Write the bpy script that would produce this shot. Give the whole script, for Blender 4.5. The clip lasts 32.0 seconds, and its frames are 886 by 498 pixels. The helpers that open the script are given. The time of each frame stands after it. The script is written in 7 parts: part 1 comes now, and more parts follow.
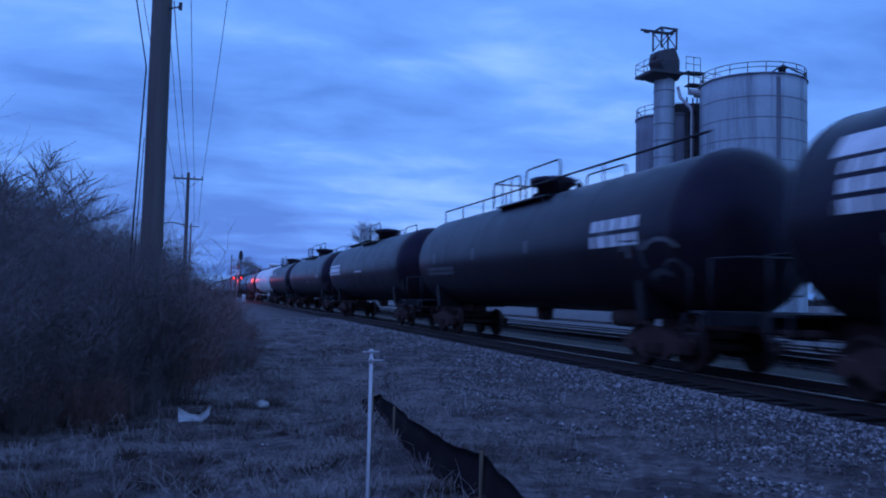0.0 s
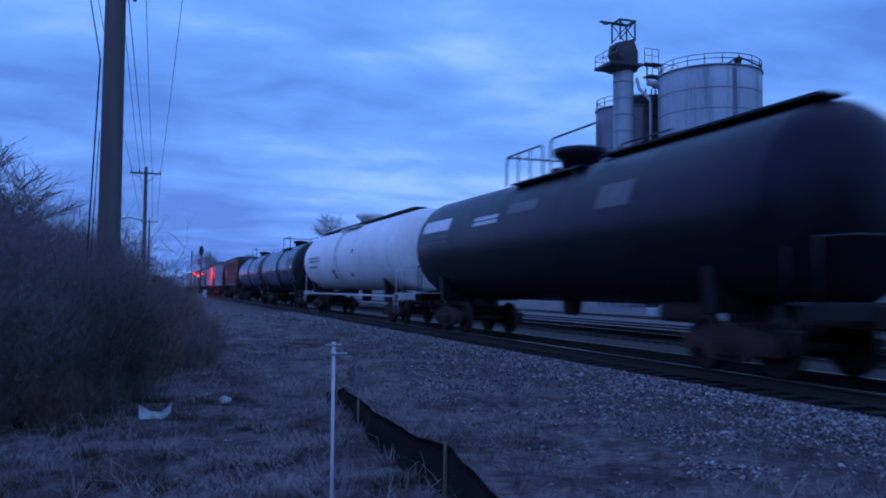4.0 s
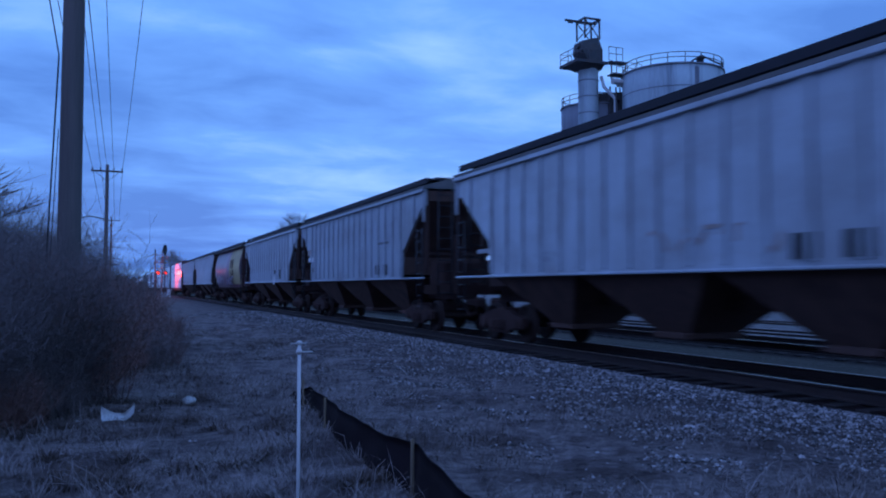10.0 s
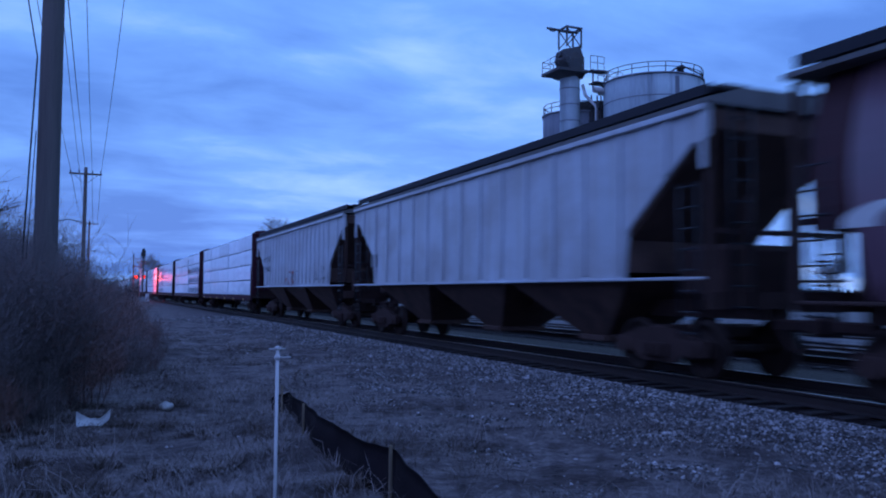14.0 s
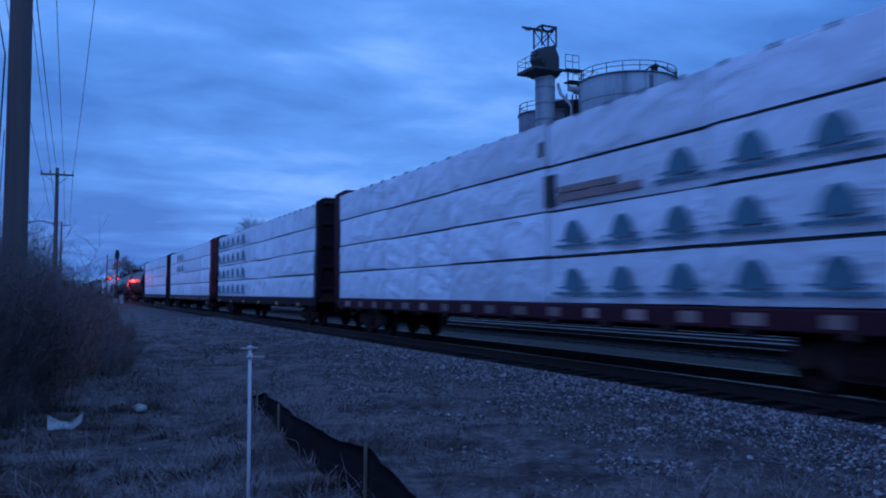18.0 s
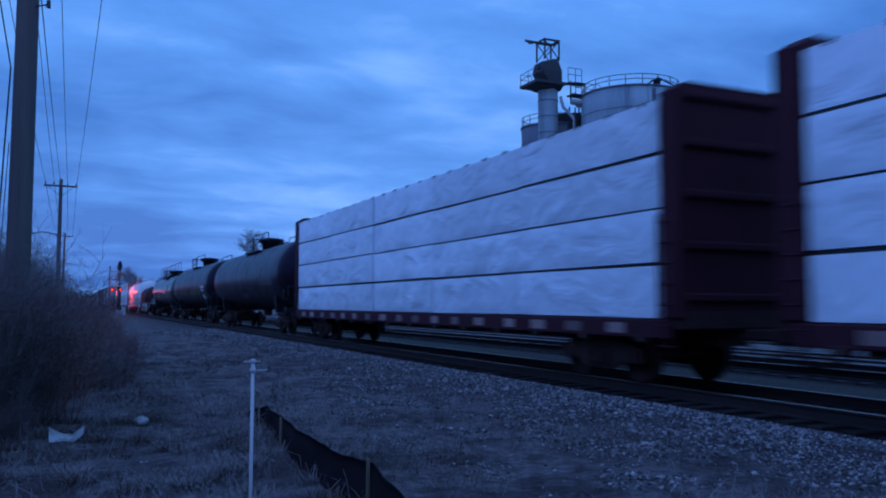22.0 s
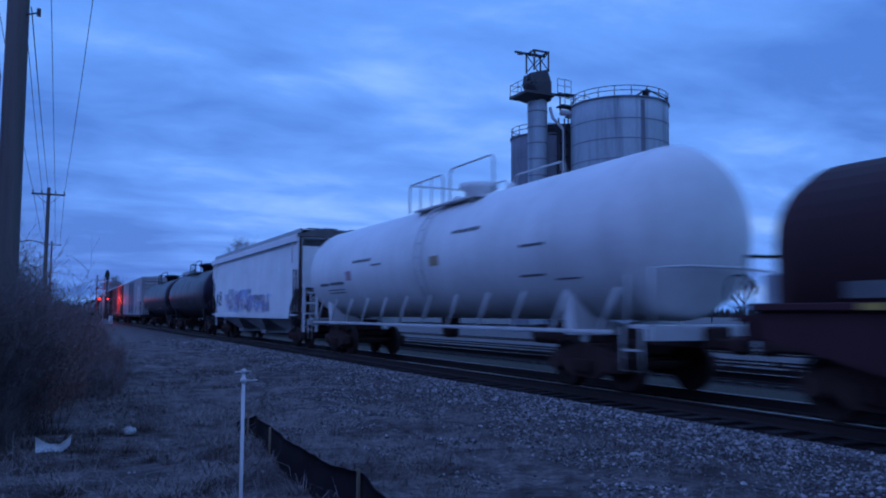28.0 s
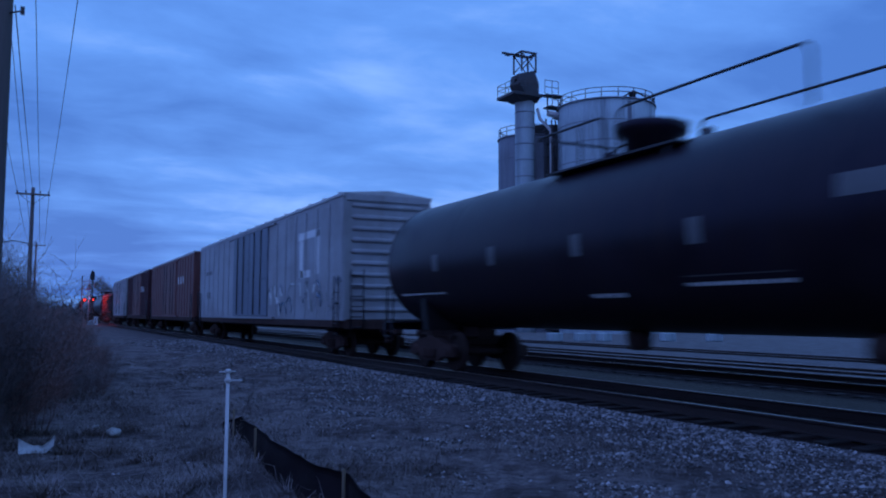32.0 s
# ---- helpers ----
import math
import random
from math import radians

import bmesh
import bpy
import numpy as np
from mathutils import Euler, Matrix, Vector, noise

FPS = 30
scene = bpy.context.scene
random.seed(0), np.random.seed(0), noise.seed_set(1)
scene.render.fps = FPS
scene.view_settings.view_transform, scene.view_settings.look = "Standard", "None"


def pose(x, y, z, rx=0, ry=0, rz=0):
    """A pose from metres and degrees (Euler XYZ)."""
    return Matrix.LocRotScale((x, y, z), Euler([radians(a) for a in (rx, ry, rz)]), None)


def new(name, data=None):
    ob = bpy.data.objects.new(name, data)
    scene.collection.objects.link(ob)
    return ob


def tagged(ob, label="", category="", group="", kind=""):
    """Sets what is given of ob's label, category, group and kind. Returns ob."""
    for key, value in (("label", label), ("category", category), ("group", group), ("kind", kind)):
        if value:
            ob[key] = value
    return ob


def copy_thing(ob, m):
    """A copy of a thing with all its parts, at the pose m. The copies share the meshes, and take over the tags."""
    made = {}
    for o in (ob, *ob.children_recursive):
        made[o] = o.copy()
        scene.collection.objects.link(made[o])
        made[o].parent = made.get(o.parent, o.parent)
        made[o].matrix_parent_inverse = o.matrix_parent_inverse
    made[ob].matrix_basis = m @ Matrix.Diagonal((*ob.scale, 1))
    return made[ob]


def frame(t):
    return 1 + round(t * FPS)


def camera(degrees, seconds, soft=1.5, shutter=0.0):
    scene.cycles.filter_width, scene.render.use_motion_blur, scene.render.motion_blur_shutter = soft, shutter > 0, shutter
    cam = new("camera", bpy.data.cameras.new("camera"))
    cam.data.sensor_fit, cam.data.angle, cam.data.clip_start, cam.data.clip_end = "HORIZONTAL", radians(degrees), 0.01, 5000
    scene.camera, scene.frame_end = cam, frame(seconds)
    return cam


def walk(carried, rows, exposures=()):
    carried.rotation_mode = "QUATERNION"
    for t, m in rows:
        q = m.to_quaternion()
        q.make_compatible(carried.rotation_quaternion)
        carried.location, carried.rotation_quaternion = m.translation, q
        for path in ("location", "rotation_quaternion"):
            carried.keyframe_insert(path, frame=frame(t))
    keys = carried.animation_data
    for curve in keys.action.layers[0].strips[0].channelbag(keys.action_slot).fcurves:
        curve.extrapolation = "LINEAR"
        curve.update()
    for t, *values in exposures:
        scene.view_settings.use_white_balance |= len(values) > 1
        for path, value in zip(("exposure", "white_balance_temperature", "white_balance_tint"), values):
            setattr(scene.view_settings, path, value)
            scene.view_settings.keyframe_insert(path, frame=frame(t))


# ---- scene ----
import itertools

# ------------------------------------------------------------------ camera
EYE = 1.5
cam = camera(57.2, 32.0, soft=2.0, shutter=0.5)
# seconds, shift x, y, z, yaw, pitch, roll
PATH = [
    (0.0, -0.019, 0.019, 0.006, -17.17, 3.32, 1.31),
    (0.5, -0.011, 0.012, 0.006, -17.44, 3.28, 0.95),
    (1.0, -0.013, -0.001, 0.006, -17.88, 3.28, 0.71),
    (1.5, -0.018, -0.001, 0.006, -18.40, 3.31, 0.52),
    (2.0, -0.012, 0.006, 0.005, -18.76, 3.36, 0.35),
    (2.5, -0.016, 0.003, 0.004, -19.24, 3.29, 0.41),
    (3.0, -0.017, 0.001, 0.004, -19.50, 3.12, 0.41),
    (3.5, -0.015, 0.006, 0.002, -19.64, 2.91, 0.56),
    (5.5, -0.011, 0.004, 0.002, -20.23, 2.64, -0.21),
    (6.0, -0.016, -0.004, 0.004, -20.47, 2.58, -0.27),
    (6.5, -0.010, 0.002, -0.000, -20.79, 2.45, -0.29),
    (7.0, -0.011, 0.003, -0.001, -21.02, 2.42, -0.29),
    (7.5, -0.009, 0.009, -0.001, -21.32, 2.49, -0.23),
    (8.0, -0.012, 0.001, 0.002, -21.57, 2.52, -0.18),
    (8.5, -0.012, -0.001, 0.001, -21.70, 2.55, -0.20),
    (9.0, -0.011, -0.001, -0.000, -21.79, 2.39, -0.13),
    (9.5, -0.009, 0.008, 0.001, -21.98, 2.60, -0.03),
    (10.0, -0.007, 0.008, 0.001, -22.04, 2.66, 0.07),
    (10.5, -0.008, 0.006, 0.001, -22.06, 2.70, 0.11),
    (11.0, -0.006, 0.004, -0.000, -22.18, 2.78, 0.17),
    (11.5, -0.002, -0.003, -0.000, -22.40, 2.94, 0.15),
    (12.0, -0.003, -0.005, 0.001, -22.56, 2.82, 0.11),
    (12.5, -0.006, -0.000, 0.002, -22.57, 2.81, 0.09),
    (13.0, -0.003, 0.002, 0.001, -22.79, 2.92, 0.10),
    (13.5, -0.003, 0.001, 0.000, -23.11, 3.02, 0.33),
    (15.5, 0.004, 0.001, 0.003, -24.36, 3.43, 0.50),
    (16.0, 0.004, -0.002, 0.000, -24.71, 3.56, 0.62),
    (16.5, 0.008, -0.006, 0.001, -24.76, 3.43, 0.64),
    (17.0, 0.015, -0.001, -0.005, -24.81, 3.16, 0.44),
    (17.5, 0.021, 0.006, -0.008, -25.01, 3.10, 0.24),
    (18.0, 0.020, -0.003, -0.008, -24.98, 3.05, -0.04),
    (18.5, 0.019, -0.007, -0.005, -24.93, 3.07, -0.15),
    (19.0, 0.014, -0.015, -0.003, -25.03, 3.09, -0.24),
    (19.5, 0.011, -0.012, -0.002, -24.95, 3.21, -0.20),
    (20.0, 0.011, 0.002, -0.002, -24.99, 3.38, -0.19),
    (20.5, 0.007, -0.006, 0.002, -24.86, 3.51, 0.03),
    (21.0, 0.013, 0.003, -0.004, -24.85, 3.73, 0.22),
    (21.5, 0.013, 0.002, -0.000, -24.77, 3.75, 0.22),
    (22.0, 0.016, 0.006, 0.000, -24.82, 3.92, 0.16),
    (22.5, 0.013, 0.005, -0.003, -24.86, 3.94, 0.05),
    (23.0, 0.014, 0.011, -0.001, -24.85, 4.03, 0.09),
    (23.5, 0.013, -0.001, 0.003, -24.72, 4.10, 0.04),
    (24.0, 0.013, -0.000, 0.004, -24.86, 4.27, -0.10),
    (24.5, 0.012, 0.001, 0.003, -24.93, 4.42, -0.29),
    (25.0, 0.013, -0.000, 0.003, -25.02, 4.42, -0.45),
    (25.5, 0.010, 0.002, 0.001, -25.24, 4.57, -0.49),
    (27.5, -0.002, -0.007, 0.004, -25.55, 4.58, 0.13),
    (28.0, -0.000, 0.001, 0.002, -25.59, 4.62, 0.30),
    (28.5, 0.004, -0.002, -0.001, -25.74, 4.70, 0.36),
    (29.0, 0.005, -0.008, 0.000, -25.85, 4.58, 0.47),
    (29.5, 0.005, -0.013, -0.001, -25.94, 4.65, 0.38),
    (30.0, 0.008, -0.016, 0.002, -25.95, 4.67, 0.20),
    (30.5, 0.007, -0.008, -0.003, -26.05, 4.68, 0.21),
    (31.0, 0.002, -0.014, 0.001, -26.15, 4.62, 0.17),
    (31.5, 0.009, -0.006, -0.001, -26.31, 4.66, 0.20),
    (32.0, 0.011, -0.002, -0.004, -26.47, 4.68, 0.27),
]
# seconds, stops, kelvin, tint
EXPOSURES = [(0.0, 0.20, 6400, 12), (3.5, 0.22, 6450, 12), (6.0, 0.26, 6700, 13), (9.2, 0.30, 6760, 13), (9.8, 0.31, 6680, 7), (10.4, 0.32, 6680, 7), (11.2, 0.33, 6810, 13), (13.0, 0.36, 6850, 13), (16.0, 0.34, 6850, 13), (17.0, -0.14, 6100, 7), (18.0, -0.05, 6100, 4), (19.0, -0.04, 6080, 3), (25.0, 0.0, 6060, 2.5), (28.0, 0.07, 6320, 10.5), (31.2, 0.0, 6300, 10.5), (32.0, 0.0, 6420, 9.5)]
walk(cam, [(t, pose(x, y, EYE + z, 90 + p, -r, w)) for t, x, y, z, w, p, r in PATH], EXPOSURES)

# ------------------------------------------------------------------ world and light
world = bpy.data.worlds.new("dusk")
scene.world = world
world.use_nodes = True


def build_world():
    nt = world.node_tree
    nt.nodes.clear()
    N, L = nt.nodes.new, nt.links.new
    out = N("ShaderNodeOutputWorld")
    bg = N("ShaderNodeBackground")
    tc = N("ShaderNodeTexCoord")
    sep = N("ShaderNodeSeparateXYZ")
    L(tc.outputs["Generated"], sep.inputs[0])

    def math_node(op, a, b=None, clamp=False):
        n = N("ShaderNodeMath")
        n.operation, n.use_clamp = op, clamp
        for i, v in enumerate((a, b)):
            if v is None:
                continue
            if isinstance(v, (int, float)):
                n.inputs[i].default_value = v
            else:
                L(v, n.inputs[i])
        return n.outputs[0]

    up = math_node("MAXIMUM", sep.outputs[2], 0.0)
    den = math_node("ADD", up, 0.16)
    px = math_node("DIVIDE", sep.outputs[0], den)
    py = math_node("DIVIDE", sep.outputs[1], den)
    com = N("ShaderNodeCombineXYZ")
    L(px, com.inputs[0]), L(py, com.inputs[1])
    mp = N("ShaderNodeMapping")
    mp.inputs["Rotation"].default_value = (0, 0, radians(20))
    mp.inputs["Scale"].default_value = (0.70, 1.05, 1.0)
    mp.inputs["Location"].default_value = CLOUD_SHIFT
    L(com.outputs[0], mp.inputs[0])
    big = N("ShaderNodeTexNoise")
    big.inputs["Scale"].default_value, big.inputs["Detail"].default_value = 1.0, 3.5
    big.inputs["Roughness"].default_value, big.inputs["Distortion"].default_value = 0.45, 0.25
    L(mp.outputs[0], big.inputs["Vector"])
    fine = N("ShaderNodeTexNoise")
    fine.inputs["Scale"].default_value, fine.inputs["Detail"].default_value = 3.1, 6.0
    fine.inputs["Roughness"].default_value, fine.inputs["Distortion"].default_value = 0.55, 0.3
    L(mp.outputs[0], fine.inputs["Vector"])
    mixn = math_node("ADD", math_node("MULTIPLY", big.outputs[0], 0.60), math_node("MULTIPLY", fine.outputs[0], 0.40))
    for (dx, dy, dz), wide, amount in BREAKS:
        # a thinner, brighter place in the cloud deck
        off = N("ShaderNodeVectorMath")
        off.operation = "SUBTRACT"
        L(tc.outputs["Generated"], off.inputs[0])
        off.inputs[1].default_value = Vector((dx, dy, dz)).normalized()
        fl = N("ShaderNodeVectorMath")
        fl.operation = "MULTIPLY"
        L(off.outputs[0], fl.inputs[0])
        fl.inputs[1].default_value = (1.0, 1.0, 2.2)
        le = N("ShaderNodeVectorMath")
        le.operation = "LENGTH"
        L(fl.outputs[0], le.inputs[0])
        fall = N("ShaderNodeMapRange")
        fall.interpolation_type = "SMOOTHERSTEP"
        fall.inputs[1].default_value, fall.inputs[2].default_value = 0.0, wide
        fall.inputs[3].default_value, fall.inputs[4].default_value = amount, 0.0
        L(le.outputs["Value"], fall.inputs[0])
        mixn = math_node("ADD", mixn, fall.outputs[0])
    ramp = N("ShaderNodeValToRGB")
    e = ramp.color_ramp.elements
    e[0].position, e[0].color = 0.34, (0.062, 0.195, 0.65, 1)
    e[1].position, e[1].color = 0.66, (0.30, 0.54, 1.14, 1)
    m = ramp.color_ramp.elements.new(0.50)
    m.color = (0.120, 0.325, 0.92, 1)
    L(mixn, ramp.inputs[0])
    # a clear dusk sky shows thinly through the cloud
    sky = N("ShaderNodeTexSky")
    sky.sky_type, sky.sun_disc = "NISHITA", False
    sky.sun_elevation, sky.sun_rotation = radians(1.0), radians(205)
    hold = N("ShaderNodeMix")
    hold.data_type, hold.blend_type = "RGBA", "ADD"
    hold.inputs[0].default_value = 0.02
    L(ramp.outputs[0], hold.inputs[6]), L(sky.outputs[0], hold.inputs[7])
    # the west, behind the camera, still glows paler and brighter
    west = math_node("ADD", math_node("MULTIPLY", sep.outputs[0], -0.92), math_node("MULTIPLY", sep.outputs[1], -0.25))
    west = math_node("ADD", math_node("MULTIPLY", west, 0.6), math_node("MULTIPLY", sep.outputs[2], 0.38))
    west = math_node("POWER", math_node("MAXIMUM", west, 0.0), 1.2)
    glow = N("ShaderNodeMix")
    glow.data_type = "RGBA"
    L(math_node("MULTIPLY", west, 0.9, True), glow.inputs[0])
    L(hold.outputs[2], glow.inputs[6])
    glow.inputs[7].default_value = WEST
    L(glow.outputs[2], bg.inputs[0])
    bg.inputs[1].default_value = SKY_STRENGTH
    L(bg.outputs[0], out.inputs[0])


CLOUD_SHIFT = (3.0, 1.0, 0.0)
BREAKS = (((0.346, 0.895, 0.281), 0.10, 0.10), ((0.39, 0.892, 0.23), 0.09, 0.08), ((0.26, 0.926, 0.27), 0.09, 0.09), ((0.479, 0.859, 0.18), 0.14, 0.04), ((0.20, 0.95, 0.20), 0.35, 0.055), ((0.76, 0.60, 0.26), 0.38, -0.15), ((0.50, 0.82, 0.26), 0.20, 0.03), ((0.03, 0.99, 0.10), 0.28, -0.15), ((-0.16, 0.97, 0.20), 0.30, -0.11), ((0.05, 0.972, 0.24), 0.10, 0.05), ((0.154, 0.978, 0.144), 0.14, 0.02), ((0.42, 0.88, 0.24), 0.20, 0.03))
WEST = (0.37, 0.62, 1.88, 1)
SKY_STRENGTH = 1.0
build_world()

# ------------------------------------------------------------------ materials
def mat(name, color, rough=0.7, metal=0.0, vary=0.35, scale=3.0, grain=40.0, bump=0.25, streak=0.0, dirt=(0.05, 0.045, 0.04), dirt_amount=0.0,
        per_object=0.0, spec=0.4, emit=None, emit_strength=0.0, stretch=(1, 1, 1), runs=(2.2, 2.2, 0.16), gloss=(1, 1, 1), soot=0.0, soot_color=(0.07, 0.055, 0.055), seed=0.0):
    m = bpy.data.materials.new(name)
    m.use_nodes = True
    nt = m.node_tree
    N, L = nt.nodes.new, nt.links.new
    b = nt.nodes["Principled BSDF"]
    b.inputs["Roughness"].default_value, b.inputs["Metallic"].default_value = rough, metal
    b.inputs["Specular IOR Level"].default_value = spec
    b.inputs["Specular Tint"].default_value = (*gloss, 1)
    tc = N("ShaderNodeTexCoord")
    mp = N("ShaderNodeMapping")
    mp.inputs["Scale"].default_value = stretch
    L(tc.outputs["Object"], mp.inputs[0])
    n1, n2 = N("ShaderNodeTexNoise"), N("ShaderNodeTexNoise")
    n1.inputs["Scale"].default_value, n1.inputs["Detail"].default_value = scale, 5
    n2.inputs["Scale"].default_value, n2.inputs["Detail"].default_value = grain, 3
    L(mp.outputs[0], n1.inputs["Vector"]), L(mp.outputs[0], n2.inputs["Vector"])
    add = N("ShaderNodeMath")
    add.operation = "MULTIPLY_ADD"
    L(n2.outputs[0], add.inputs[0])
    add.inputs[1].default_value = 0.45
    L(n1.outputs[0], add.inputs[2])
    rng = N("ShaderNodeMapRange")
    rng.inputs[1].default_value, rng.inputs[2].default_value = 0.35, 1.1
    rng.inputs[3].default_value, rng.inputs[4].default_value = 1 - vary, 1 + vary
    L(add.outputs[0], rng.inputs[0])
    val = rng.outputs[0]
    if per_object:
        oi = N("ShaderNodeObjectInfo")
        r2 = N("ShaderNodeMapRange")
        r2.inputs[3].default_value, r2.inputs[4].default_value = 1 - per_object, 1 + per_object
        L(oi.outputs["Random"], r2.inputs[0])
        mu = N("ShaderNodeMath")
        mu.operation = "MULTIPLY"
        L(val, mu.inputs[0]), L(r2.outputs[0], mu.inputs[1])
        val = mu.outputs[0]
    mul = N("ShaderNodeMix")
    mul.data_type, mul.blend_type = "RGBA", "MULTIPLY"
    mul.inputs[0].default_value = 1
    mul.inputs[6].default_value = (*color, 1)
    com = N("ShaderNodeCombineColor")
    for i in range(3):
        L(val, com.inputs[i])
    L(com.outputs[0], mul.inputs[7])
    col = mul.outputs[2]
    if streak or dirt_amount:
        sm = N("ShaderNodeMapping")
        sm.inputs["Scale"].default_value = runs if streak else (1, 1, 1)
        L(tc.outputs["Object"], sm.inputs[0])
        sn = N("ShaderNodeTexNoise")
        sn.inputs["Scale"].default_value, sn.inputs["Detail"].default_value = 1.6, 6
        sn.inputs["Roughness"].default_value = 0.65
        L(sm.outputs[0], sn.inputs["Vector"])
        sr = N("ShaderNodeMapRange")
        sr.inputs[1].default_value, sr.inputs[2].default_value = 0.45, 0.72
        sr.inputs[4].default_value = max(streak, dirt_amount)
        L(sn.outputs[0], sr.inputs[0])
        mx = N("ShaderNodeMix")
        mx.data_type = "RGBA"
        L(sr.outputs[0], mx.inputs[0]), L(col, mx.inputs[6])
        mx.inputs[7].default_value = (*dirt, 1)
        col = mx.outputs[2]
    if soot:
        # broad blotches of soot and rust dust
        om = N("ShaderNodeMapping")
        om.inputs["Location"].default_value = (seed * 3.7, seed * 11.3, seed * 5.1)
        om.inputs["Scale"].default_value = (0.5, 0.32, 0.75)
        L(tc.outputs["Object"], om.inputs[0])
        on = N("ShaderNodeTexNoise")
        on.inputs["Scale"].default_value, on.inputs["Detail"].default_value, on.inputs["Roughness"].default_value = 1.0, 7, 0.62
        L(om.outputs[0], on.inputs["Vector"])
        orr = N("ShaderNodeMapRange")
        orr.inputs[1].default_value, orr.inputs[2].default_value, orr.inputs[4].default_value = 0.44, 0.70, soot
        L(on.outputs[0], orr.inputs[0])
        ox = N("ShaderNodeMix")
        ox.data_type = "RGBA"
        L(orr.outputs[0], ox.inputs[0]), L(col, ox.inputs[6])
        ox.inputs[7].default_value = (*soot_color, 1)
        col = ox.outputs[2]
    L(col, b.inputs["Base Color"])
    rr = N("ShaderNodeMapRange")
    rr.inputs[3].default_value, rr.inputs[4].default_value = max(0.05, rough - 0.12), min(1, rough + 0.12)
    L(n1.outputs[0], rr.inputs[0]), L(rr.outputs[0], b.inputs["Roughness"])
    if bump:
        bp = N("ShaderNodeBump")
        bp.inputs["Strength"].default_value, bp.inputs["Distance"].default_value = bump, 0.02
        L(add.outputs[0], bp.inputs["Height"]), L(bp.outputs[0], b.inputs["Normal"])
    if emit:
        b.inputs["Emission Color"].default_value = (*emit, 1)
        b.inputs["Emission Strength"].default_value = emit_strength
    return m


